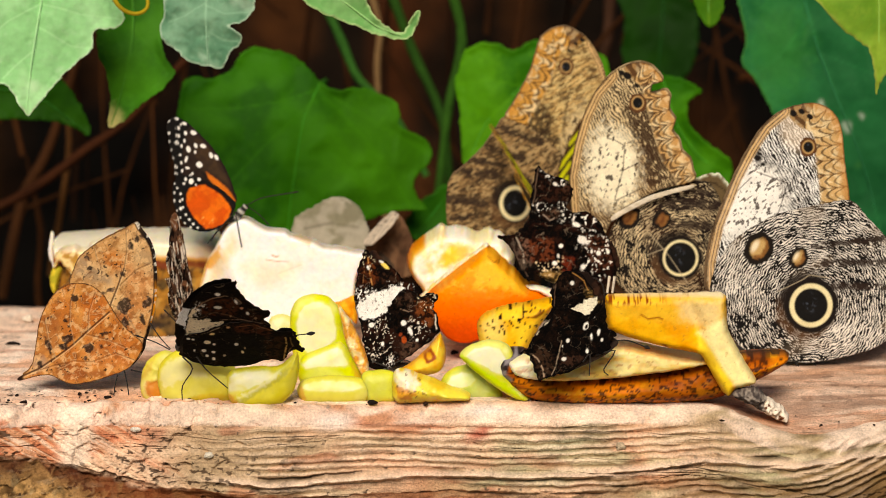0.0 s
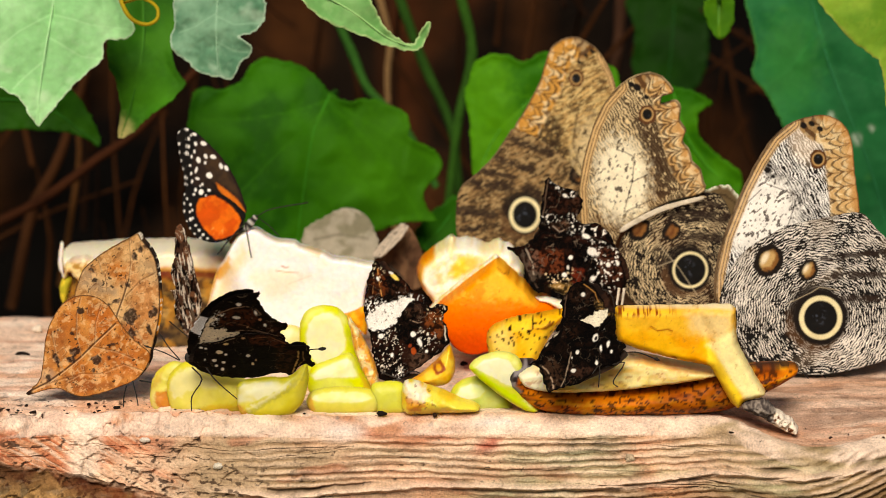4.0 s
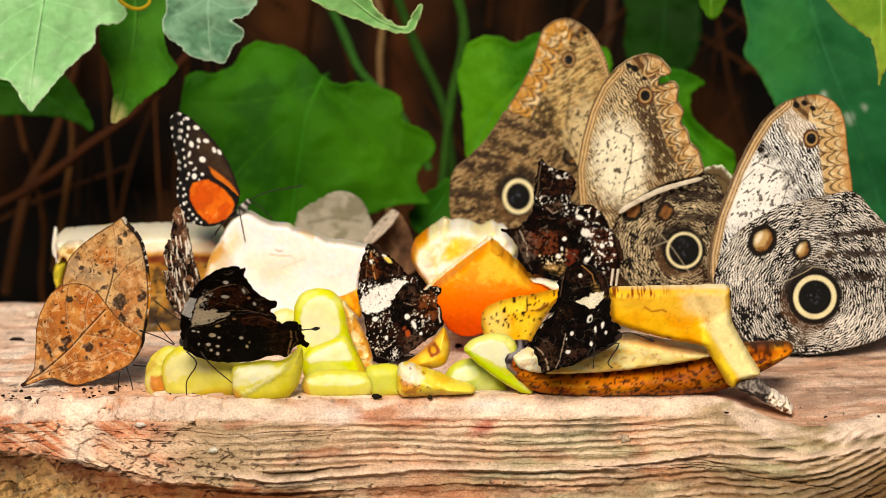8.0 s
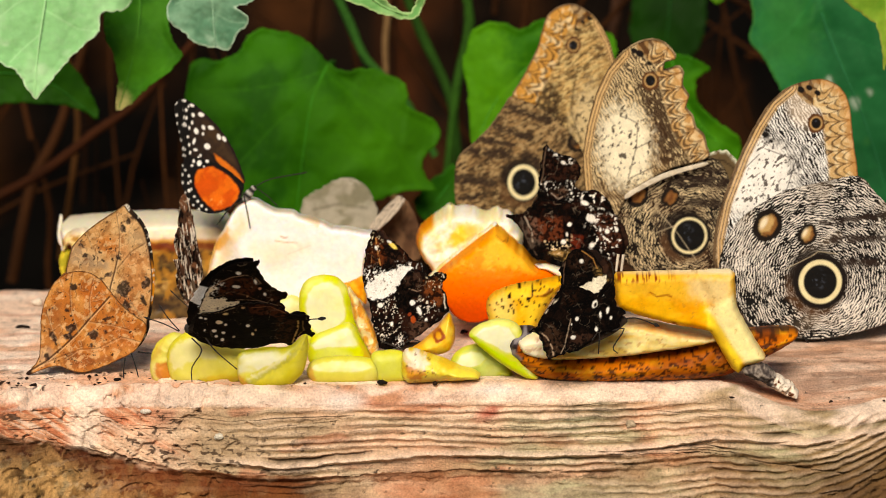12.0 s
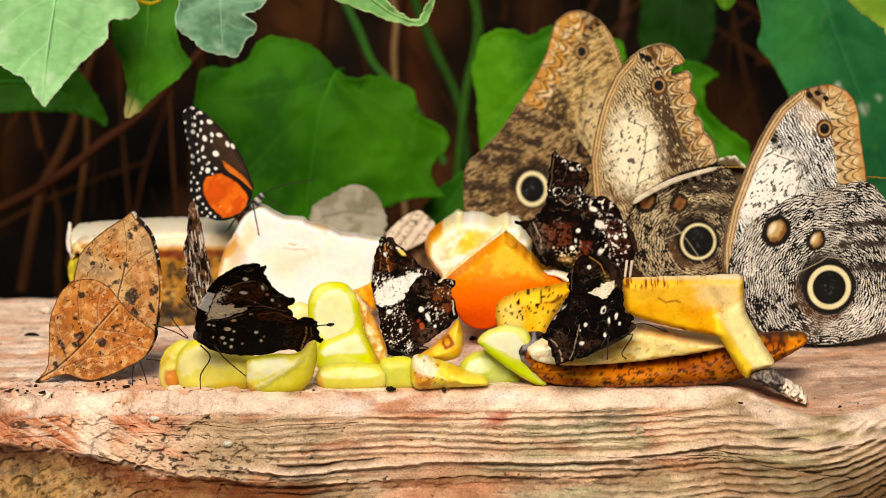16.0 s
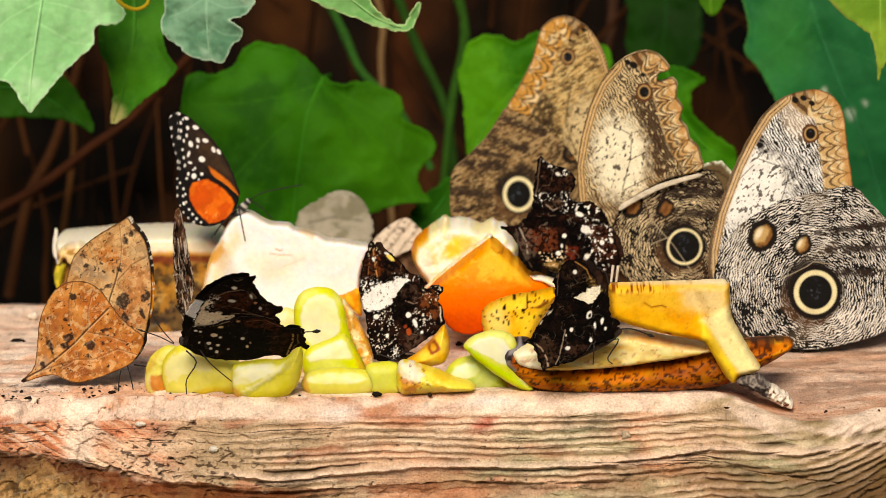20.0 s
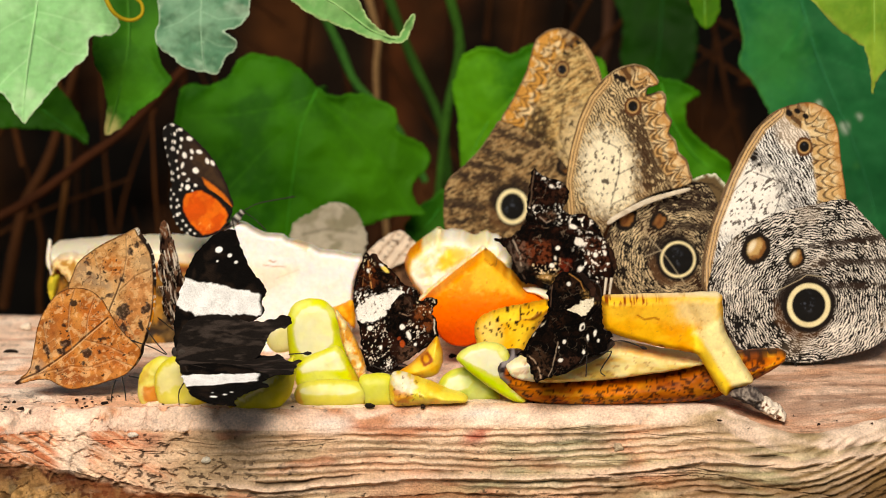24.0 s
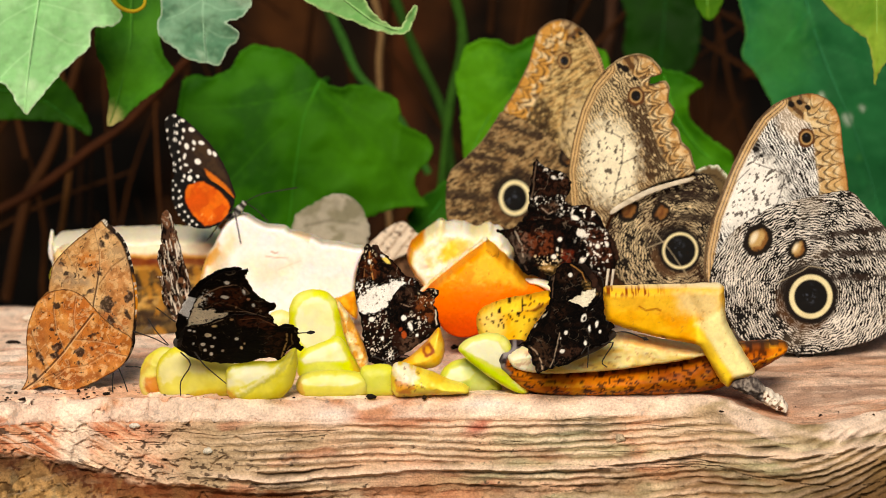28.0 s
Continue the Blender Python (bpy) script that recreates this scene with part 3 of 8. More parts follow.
# ---- leaves ----
def leaf(name, at, unit, outline, ribs, main, light, label, bend=(0.0, 0.0), yaw=0.0, tilt=0.0, step=4.0, stem=None, edge=None, seed=0, tone=(1.0, 1.0, 1.0), tip=None, stains=(), sunlit=(), crease=0.0):
    """A leaf blade over its outline; ribs are lines of points on it, the first the midrib."""
    t = thing(name, Matrix.Translation(at) @ pose(0, 0, 0, tilt, 0, yaw), label, "leaf")
    vein_c = hx(light)

    def paint(u, v, d):
        c = mix(flat(u, hx(main)), hx(light), step01(fbm(u / 60, v / 60, seed), 0.35, 0.75) * 0.6)
        c = mix(c, hx(light) * 0.8, step01(fbm(u / 9, v / 9, seed + 3), 0.55, 0.8) * 0.35)
        if edge:
            # paler rim, partly its own colour, partly a painted highlight
            c = mix(c, hx(edge), step01(-d, -4, -1) * 0.6)
            c = mix(c, hx(edge), step01(fbm(u / 45, v / 45, seed + 9), 0.7, 0.9) * 0.35)
        for k, r in enumerate(ribs):
            c = mix(c, vein_c, stroke(u, v, r, 1.8 if k == 0 else 1.3, 1.6) * (0.7 if k == 0 else 0.5))
        # lighter green ovals: light on the blade put into its colour
        for p in sunlit:
            c = mix(c, hx("5cb83a"), oval(u, v, p[:2], p[2], p[3], 0, 0.6 * p[2], 20) * p[4])
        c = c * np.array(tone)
        for p in stains:
            c = mix(c, hx("c4d4c0"), oval(u, v, p[:2], p[2], p[2] * 1.4, 20, p[2] * 0.6, 4) * 0.7)
        if tip:
            c = mix(c, hx(tip), oval(u, v, ribs[0][-1], 20, 30, 0, 14, 5) * 0.8)
        return c

    def front(u, v, d):
        w = bend[0] * (u * unit) ** 2 * 10 + bend[1] * (v * unit) ** 2 * 10
        for k, r in enumerate(ribs):
            dd = np.full(len(u), 1e9)
            for a, b in zip(r, r[1:]):
                dd = np.minimum(dd, segdist(u, v, a, b)[0])
            w = w + 0.0005 * np.exp(-(dd / 16) ** 2) * (1.3 if k == 0 else 0.8)
        w = w + crease * (fbm(u / 22, v / 22, seed + 31, 3) - 0.5)
        return w + 0.004 * (fbm(u / 70, v / 70, seed + 5) - 0.5) - 0.0025 * step01(-d, -14, 0) * (fbm(u / 25, v / 25, seed + 7) - 0.2)

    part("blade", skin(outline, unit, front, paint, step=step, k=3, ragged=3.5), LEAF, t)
    for r in ribs[:1]:
        pts = [(a[0] * unit, 0.0004 + bend[0] * (a[0] * unit) ** 2 * 10 + bend[1] * (a[1] * unit) ** 2 * 10, a[1] * unit * UP) for a in r]
        part("midrib", tube(pts, 0.00035, 0.00015, 5, vein_c), LEAF, t)
    # the stalk runs from the blade's upper end to the branch or back to the bank
    r0 = ribs[0][0]
    o = Vector((r0[0] * unit, 0.0004 + bend[0] * (r0[0] * unit) ** 2 * 10 + bend[1] * (r0[1] * unit) ** 2 * 10, r0[1] * unit * UP))
    far = t.matrix_basis.inverted() @ Vector(stem)
    mid = (o + far) / 2 + Vector((0.002, 0, 0.002))
    part("stalk", tube([o, mid, far], 0.0009, 0.0013, 7, hx(light) * 0.7), LEAF, t)
    return t


def leaves():
    leaf("ivy_leaf", (-0.1428, 0.1000, 0.0977), 0.000196,
         [(-110, 190), (10, 200), (100, 170), (150, 120), (174, 75), (155, 55), (120, 52), (118, 20), (80, -12), (48, -45), (10, -88), (0, -93), (-12, -78), (-26, -52), (-50, -35), (-90, -10), (-140, 40)],
         [[(40, 190), (28, 100), (12, 10), (0, -90)], [(28, 100), (100, 80), (165, 74)], [(22, 60), (80, 25), (115, 20)], [(28, 100), (-30, 70), (-90, 20)], [(16, 20), (-20, -10), (-40, -30)]],
         "94d490", "bcf0b6", "bright pale-green ivy-like leaf hanging over the log", (0.5, 0.6), 6, -12, edge="e4f6dc", step=2.2, seed=1, crease=0.0010, stem=(-0.1317, 0.1150, 0.1489))
    leaf("ivy_leaf", (-0.0814, 0.1000, 0.1094), 0.000196,
         [(-80, 70), (-55, 100), (5, 120), (65, 100), (87, 65), (80, 28), (65, 10), (47, 4), (65, -10), (67, -26), (47, -40), (43, -58), (30, -68), (-5, -64), (-30, -58), (-47, -40), (-73, -22), (-81, 2), (-73, 20)],
         [[(0, 120), (1, 40), (5, -20), (9, -60)], [(1, 45), (-35, 20), (-65, 10)], [(1, 40), (35, 25), (75, 30)], [(4, -5), (35, -20), (60, -22)]],
         "588c6c", "9ccaa8", "small blue-green leaf with a scalloped rim", (0.8, 0.8), -8, -15, edge="d4eed4", step=2.2, seed=2, crease=0.0022, stem=(-0.0770, 0.1150, 0.1470))
    leaf("curled_leaf", (-0.0240, 0.0950, 0.1178), 0.000195,
         [(-160, 60), (-100, 80), (-40, 70), (-20, 30), (-5, 5), (12, -22), (40, -42), (58, -46), (70, -30), (78, -12), (86, -8), (88, -20), (82, -38), (68, -56), (52, -60), (30, -56), (-10, -42), (-60, -22), (-105, 0)],
         [[(-120, 50), (-50, 10), (10, -35), (55, -52)]],
         "6fae62", "a9dc92", "narrow pale-green leaf tip curling up at its end", (0.3, 0.3), 10, -8, edge="dcf2b0", step=2.2, seed=3, stem=(-0.0516, 0.1150, 0.1470))
    leaf("ivy_leaf", (-0.1081, 0.1400, 0.0907), 0.000202,
         [(-70, 35), (-60, 90), (-35, 160), (45, 170), (55, 90), (45, 40), (55, 10), (69, -12), (45, -40), (5, -68), (-23, -95), (-49, -106), (-49, -85), (-45, -55), (-50, -15)],
         [[(-5, 160), (-5, 50), (-25, -40), (-45, -102)], [(-5, 70), (35, 20), (65, -10)]],
         "347a26", "4f9a34", "mid-green leaf with a yellowing tip", (0.4, 0.4), 5, -10, step=2.5, seed=4, sunlit=[(5, -30, 55, 45, 0.45)], tip="dcd08a", tone=(0.80, 0.82, 0.42), stem=(-0.1024, 0.1150, 0.1480))
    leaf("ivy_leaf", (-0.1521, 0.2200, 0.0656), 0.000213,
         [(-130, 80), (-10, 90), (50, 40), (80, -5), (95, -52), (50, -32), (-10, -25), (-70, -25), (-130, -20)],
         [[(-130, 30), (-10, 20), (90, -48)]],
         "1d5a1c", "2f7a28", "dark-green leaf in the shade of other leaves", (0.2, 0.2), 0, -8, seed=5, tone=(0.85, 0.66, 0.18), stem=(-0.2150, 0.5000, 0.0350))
    leaf("large_lobed_leaf", (-0.0513, 0.2000, 0.0535), 0.000210,
         [(-210, 110), (-195, 128), (-155, 125), (-120, 140), (-105, 165), (-78, 180), (-50, 172), (-20, 168), (10, 145), (35, 118), (65, 98), (100, 105), (130, 100), (160, 85), (178, 65), (176, 38), (200, 25), (228, 10), (238, -12), (225, -35), (202, -60), (205, -85), (225, -112), (195, -112), (150, -118), (100, -135), (60, -150), (20, -160), (-40, -160), (-100, -145), (-150, -120), (-195, -80), (-215, -20), (-220, 40)],
         [[(35, 110), (5, 50), (-15, -50), (-30, -150)], [(30, 100), (-40, 80), (-120, 70), (-190, 70)], [(32, 100), (100, 30), (150, -30), (195, -105)], [(34, 105), (120, 50), (230, -12)], [(20, 80), (-70, 0), (-150, -80)]],
         "226b1e", "3f9a2a", "large lobed mid-green leaf behind the fruit", (0.25, 0.3), 8, -14, sunlit=[(150, -20, 110, 150, 0.3)], seed=6, tone=(0.95, 0.8, 0.2), stem=(-0.0532, 0.5000, 0.0360))
    leaf("lobed_leaf", (0.0229, 0.2400, 0.0672), 0.000216,
         [(-82, 20), (-75, 50), (-65, 80), (-40, 92), (-10, 94), (15, 82), (35, 88), (55, 100), (90, 90), (120, 70), (170, 80), (190, 60), (180, 0), (110, -60), (30, -90), (-30, -102), (-60, -125), (-68, -70), (-72, -20)],
         [[(110, 70), (40, 20), (-20, -40), (-58, -120)], [(40, 20), (-20, 30), (-78, 20)]],
         "2b7a24", "58ad3c", "green lobed leaf behind the owl butterflies", (0.3, 0.2), -6, -10, sunlit=[(-50, 20, 50, 80, 0.6)], seed=7, tone=(1.05, 0.86, 0.2), stem=(0.0550, 0.5000, 0.0488))
    leaf("lobed_leaf", (0.0930, 0.2200, 0.0548), 0.000213,
         [(-90, 70), (-70, 100), (-35, 110), (0, 100), (30, 80), (5, 65), (2, 30), (25, 0), (60, -25), (82, -50), (70, -100), (20, -120), (-40, -100), (-70, -20)],
         [[(-40, 100), (-20, 30), (20, -30), (70, -60)]],
         "2a7f22", "4fae33", "green leaf between the owl butterflies", (0.2, 0.2), 4, -8, seed=8, tone=(0.95, 0.76, 0.2), stem=(0.1009, 0.5000, 0.0375))
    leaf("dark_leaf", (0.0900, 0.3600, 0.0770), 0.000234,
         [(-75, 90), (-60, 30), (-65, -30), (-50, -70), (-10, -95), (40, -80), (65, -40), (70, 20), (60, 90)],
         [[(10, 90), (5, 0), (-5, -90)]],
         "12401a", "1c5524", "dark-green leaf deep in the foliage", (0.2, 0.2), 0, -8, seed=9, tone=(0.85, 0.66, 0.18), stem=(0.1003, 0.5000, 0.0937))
    leaf("broad_leaf", (0.1441, 0.2000, 0.0641), 0.000210,
         [(-170, 260), (-160, 180), (-152, 140), (-158, 100), (-140, 80), (-120, 50), (-98, 10), (-70, -40), (-20, -130), (30, -180), (100, -230), (190, -220), (230, -50), (220, 140), (170, 280), (-20, 300)],
         [[(-70, 280), (-20, 120), (60, -60), (110, -220)], [(-40, 180), (-90, 110), (-130, 80)], [(-20, 120), (90, 80), (190, 20)]],
         "1f6a42", "2f8656", "broad bluish-green leaf behind the butterflies", (0.15, 0.15), -10, -10, edge="5f9c4a", seed=10, sunlit=[(-90, 120, 50, 90, 0.2)], tone=(0.70, 0.95, 0.70), stains=[(*(34, -8), 8), (*(-12, 30), 5), (*(60, 10), 4)], stem=(0.1204, 0.1150, 0.1489))
    leaf("ivy_leaf", (0.1449, 0.1000, 0.1094), 0.000196,
         [(-90, 90), (-65, 35), (-30, 0), (10, -30), (22, -70), (26, -112), (36, -80), (70, -50), (110, 20), (90, 100)],
         [[(30, 90), (30, -10), (28, -100)]],
         "6aa83c", "9fd05a", "yellow-green leaf tip hanging down", (0.3, 0.3), 0, -10, edge="b5c979", seed=11, tone=(0.95, 0.8, 0.5), stem=(0.1517, 0.1150, 0.1480))
    leaf("small_leaf", (0.0981, 0.1800, 0.1064), 0.000208,
         [(-28, 40), (-20, 0), (-5, -24), (12, -16), (24, 10), (20, 50)],
         [[(-2, 40), (-2, -20)]], "4a9a34", "77c050", "small young green leaf tip", (0.2, 0.2), 0, -8, seed=12, tone=(0.85, 0.66, 0.18), stem=(0.0911, 0.1150, 0.1480))
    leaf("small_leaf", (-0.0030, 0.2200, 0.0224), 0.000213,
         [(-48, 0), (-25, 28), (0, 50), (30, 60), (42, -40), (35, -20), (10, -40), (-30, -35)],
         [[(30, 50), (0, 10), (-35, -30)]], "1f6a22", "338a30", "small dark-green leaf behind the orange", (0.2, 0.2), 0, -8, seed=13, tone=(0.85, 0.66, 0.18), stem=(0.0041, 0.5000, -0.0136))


leaves()


def stem(pts, r, colour, label):
    t = thing("plant_stem", pts[0], label, "stem")
    o = np.array(pts[0])
    part("stalk", tube([np.array(p) - o for p in pts], r, r * 0.8, 8, hx(colour), lump=0.15), TWIG, t)


def stems():
    stem([(0.0036, 0.3000, 0.1043), (0.0085, 0.3000, 0.0818), (0.0036, 0.3000, 0.0569), (0.0002, 0.3000, 0.0273), (-0.0032, 0.3000, -0.0140)], 0.0022, "2a5216", "green upright plant stem behind leaves")
    stem([(-0.0501, 0.3000, 0.1043), (-0.0395, 0.3000, 0.0818), (-0.0324, 0.3000, 0.0660), (-0.0189, 0.3000, 0.0524), (-0.0054, 0.3000, 0.0273)], 0.0020, "2c5c20", "thin green plant stem in shade")
    stem([(-0.0214, 0.3300, 0.1011), (-0.0112, 0.3300, 0.0736), (0.0002, 0.3300, 0.0482), (0.0037, 0.3300, 0.0227), (0.0060, 0.3300, -0.0195)], 0.0022, "244814", "dark-green plant stem in shade")
    stem([(-0.0296, 0.3400, 0.1001), (-0.0249, 0.3400, 0.0816), (-0.0258, 0.3400, 0.0677), (-0.0250, 0.3400, 0.0468), (-0.0218, 0.3400, -0.0024)], 0.0016, "7e6240", "pale dry upright plant stem")
    stem([(0.0718, 0.4000, 0.0987), (0.0708, 0.4000, 0.0723), (0.0674, 0.4000, 0.0506), (0.0664, 0.4000, 0.0118), (0.0643, 0.4000, -0.0322)], 0.0026, "40291c", "brown dry upright plant stem")
    stem([(-0.1981, 0.3200, 0.0010), (-0.1657, 0.3200, 0.0173), (-0.1425, 0.3200, 0.0346), (-0.1264, 0.3200, 0.0461), (-0.1010, 0.3200, 0.0725)], 0.0022, "381c0c", "thick brown slanting vine")
    stem([(-0.1827, 0.3600, -0.0345), (-0.1737, 0.3600, 0.0061), (-0.1639, 0.3600, 0.0251), (-0.1578, 0.3600, 0.0417), (-0.1479, 0.3600, 0.0746)], 0.0026, "3c220f", "brown dry upright plant stem")
    stem([(-0.1604, 0.3400, -0.0213), (-0.1539, 0.3400, 0.0164), (-0.1518, 0.3400, 0.0352), (-0.1534, 0.3400, 0.0492), (-0.1575, 0.3400, 0.0770)], 0.0015, "4a2e14", "thin dry brown stem")
    # dead brushwood leaning on the bank
    rng = np.random.RandomState(3)
    brush = thing("dead_brushwood", (0, 0.44, 0), "tangle of thin dead brown twigs on the bank", "brushwood")
    for _ in range(150):
        x0, z0 = rng.uniform(-0.28, 0.28), rng.uniform(-0.1, 0.22)
        a, L = rng.uniform(-1, 1) ** 3 * 1.2 + np.pi / 2, rng.uniform(0.06, 0.22)
        y0 = rng.uniform(-0.06, 0.06)
        pts = [(x0 + t * L * np.cos(a) + 0.004 * rng.randn(), y0 + 0.01 * rng.randn(), z0 + t * L * np.sin(a) + 0.003 * rng.randn()) for t in (-0.5, -0.2, 0.2, 0.5)]
        part("twig", tube(pts, rng.uniform(0.0006, 0.002), 0.0005, 5, hx("4e2c12") * rng.uniform(0.12, 0.8), smooth_k=3), TWIG, brush)


stems()


def branch():
    t = thing("climbing_branch", (0, 0.115, 0), "thin brown climbing branch above the log", "branch")
    o = np.array((0, 0.115, 0))
    part("wood", tube([np.array(p) - o for p in ((-0.34, 0.5, 0.10), (-0.2120, 0.1150, 0.1431), (-0.1317, 0.1150, 0.1493), (-0.0770, 0.1150, 0.1474), (-0.0164, 0.1150, 0.1486), (0.0618, 0.1150, 0.1470), (0.1517, 0.1150, 0.1486), (0.2183, 0.1150, 0.1431), (0.34, 0.5, 0.12))], 0.002, 0.002, 8, hx("4a3420"), lump=0.2), TWIG, t)
    part("tendril", tube([np.array(p) - o for p in ((-0.1239, 0.1150, 0.1493), (-0.1159, 0.1050, 0.1284), (-0.1123, 0.1000, 0.1196), (-0.1091, 0.1000, 0.1155), (-0.1045, 0.1000, 0.1141), (-0.1011, 0.1020, 0.1159), (-0.1016, 0.1040, 0.1199), (-0.1069, 0.1080, 0.1222), (-0.1104, 0.0800, 0.1237))], 0.0009, 0.0005, 7, hx("b8a024")), LEAF, t, "yellow curling tendril")


branch()


# ---- fruit ----
def puff(r, depth, lump=0.0, seed=0, ls=18.0):
    """Front and back of a body with rounded rim: r in outline units, depth in metres."""
    def prof(u, v, d):
        t = np.clip(d / r, 0, 1)
        return np.sqrt(np.clip(1 - (1 - t) ** 2, 0, 1))

    def front(u, v, d):
        p = prof(u, v, d)
        return -depth * p + lump * (fbm(u / ls, v / ls, seed) - 0.5) * p

    def back(u, v, d):
        return depth * prof(u, v, d) + 0.0002
    return dict(front=front, back=back)


def body(name, outline, unit, parent, paint, r, depth, mat, step=3.0, k=4, lump=0.0, seed=0, label="", m=None, ls=18.0, ragged=1.0):
    pf = puff(r, depth, lump, seed, ls)
    return part(name, skin(outline, unit, pf["front"], paint, pf["back"], step=step, k=k, ragged=ragged), mat, parent, label, m)


def melon():
    t = thing("melon_chunk", (-0.0556, 0.0920, 0.0081), "large chunk of white melon flesh with an orange-yellow rind edge", "fruit")
    U0 = 0.000195

    def flesh(u, v, d):
        c = mix(flat(u, hx("fefcfa")), hx("f8f2e6"), step01(fbm(u / 22, v / 22, 3), 0.45, 0.7) * 0.4)
        c = mix(c, hx("f3d394"), poly_mask(u, v, [(-69, 105), (-29, 115), (41, 110), (21, 80), (-20, 60), (-59, 80)], 14, 8) * 0.30)
        c = mix(c, hx("f0b038"), poly_mask(u, v, [(-148, 40), (-139, 90), (-127, 112), (-104, 135), (-101, 115), (-114, 95), (-127, 90), (-138, 50)], 5, 4) * 0.95)
        c = mix(c, hx("f6dc9a"), poly_mask(u, v, [(-140, 40), (-124, 90), (-99, 130), (-79, 160), (-69, 140), (-99, 90), (-115, 50)], 12, 6) * 0.6)
        c = mix(c, hx("ecc896"), poly_mask(u, v, [(21, 158), (61, 148), (56, 138), (31, 150)], 2, 2) * 0.7)
        c = mix(c, hx("b8743c"), stroke(u, v, [(-11, 122), (-4, 119), (1, 120)], 0.9, 1.2) + stroke(u, v, [(-21, 114), (-1, 111), (19, 110)], 0.7, 1.2) * 0.8 + stroke(u, v, [(1, 90), (41, 105)], 0.6, 1.5) * 0.3)
        return mix(c, hx("c8a878"), step01(-d, -2.2, -0.4) * step01(v, 100, 130) * 0.55)

    def front(u, v, d):
        # a knife-cut block: nearly flat face, narrow rounded edge, one corner cut away at the left
        q = np.sqrt(np.clip(1 - (1 - np.clip(d / 5, 0, 1)) ** 2, 0, 1))
        y = -0.004 * q + 0.0006 * (fbm(u / 40, v / 40, 2) - 0.5) + 0.0001 * (fbm(u / 6, v / 6, 12) - 0.5)
        return y + 0.006 * step01(-u - 0.45 * (v - 100), 78, 132) * q
    part("flesh", skin([(-148, 0), (-147, 30), (-141, 55), (-133, 90), (-125, 112), (-113, 130), (-99, 158), (-88, 172), (-74, 181), (-60, 184), (-47, 179), (-33, 170), (-19, 164), (-3, 163), (13, 161), (22, 154), (37, 151), (53, 146), (65, 143), (75, 136), (89, 133), (107, 132), (125, 128), (141, 125), (155, 122), (147, 104), (139, 80), (136, 55), (135, 20), (132, -20), (120, -45), (60, -52), (-30, -52), (-101, -46), (-139, -36)],
         U0, front, flesh, lambda u, v, d: 0.016 * np.sqrt(np.clip(1 - (1 - np.clip(d / 20, 0, 1)) ** 2, 0, 1)) + 0.0002, step=2.0, k=2, ragged=0.7), FLESH, t)
    body("rind", [(97, 38), (113, 44), (134, 53), (141, 40), (141, 8), (137, 4), (125, 14), (113, 26)], U0, t,
         lambda u, v, d: mix(flat(u, hx("f4b428")), hx("e58a10"), step01(fbm(u / 12, v / 12, 5), 0.35, 0.7)), 9, 0.004, PEEL, m=Matrix.Translation((0, -0.0060, 0)), label="orange-yellow rind")

    t = thing("melon_rind_slice", (-0.1072, 0.1250, -0.0014), "brown-sided melon slice with pale dried top edge", "fruit")
    U1 = 0.000200

    def side(u, v, d):
        c = mix(flat(u, hx("b08a44")), hx("5a3a18"), step01(fbm(u / 26, v / 10, 12), 0.42, 0.66))
        c = mix(c, hx("d0a860"), step01(fbm(u / 12, v / 16, 14), 0.55, 0.75) * 0.7)
        c = mix(c, hx("2a160a"), step01(fbm(u / 30, v / 9, 17), 0.52, 0.64) * 0.75)
        # dark blotches grow denser towards the bottom
        c = mix(c, hx("20120a"), step01(fbm(u / 44, v / 30, 23) - 0.002 * v, 0.20, 0.36) * 0.75)
        c = mix(c, hx("c48a2a"), step01(fbm(u / 14, v / 20, 19), 0.56, 0.7) * 0.6)
        top = v + 10 * (fbm(u / 22, v / 30, 4) - 0.5)
        c = mix(c, hx("7c2e0c"), step01(top, 122, 130) * step01(-top, -150, -140) * 0.85)
        c = mix(c, hx("e0a848"), step01(top, 137, 143) * 0.9)
        return mix(c, hx("f6ecd4"), step01(top, 142, 150))
    body("slice", [(-145, 145), (-138, 163), (-100, 167), (-50, 171), (10, 173), (70, 173), (135, 173), (155, 135), (150, 55), (130, 10), (50, -5), (-50, -5), (-120, 5), (-138, 55)],
         U1, t, side, 10, 0.018, FLESH, lump=0.0012, seed=8, ragged=2.0)
    body("dried_tip", [(-151, 173), (-147, 171), (-146, 155), (-148, 139), (-145, 123), (-145, 107), (-137, 101), (-145, 97), (-151, 117), (-156, 127), (-156, 147), (-153, 165)], U1, t, lambda u, v, d: flat(u, hx("f4ece0")), 5, 0.0014, FLESH, step=1.6)
    body("stalk_end", [(-136, 145), (-128, 159), (-108, 165), (-83, 163), (-68, 173), (-56, 169), (-58, 135), (-89, 105), (-118, 125), (-126, 135), (-136, 125)], U1, t,
         lambda u, v, d: mix(mix(flat(u, hx("e8cf96")), hx("b88a3c"), step01(fbm(u / 9, v / 9, 6), 0.45, 0.65)), hx("f6ecd8"), step01(v, 150, 166) * 0.7), 9, 0.005, FLESH, step=2, ragged=4, m=Matrix.Translation((0, -0.018, 0)), label="pale crumbling end of the slice")
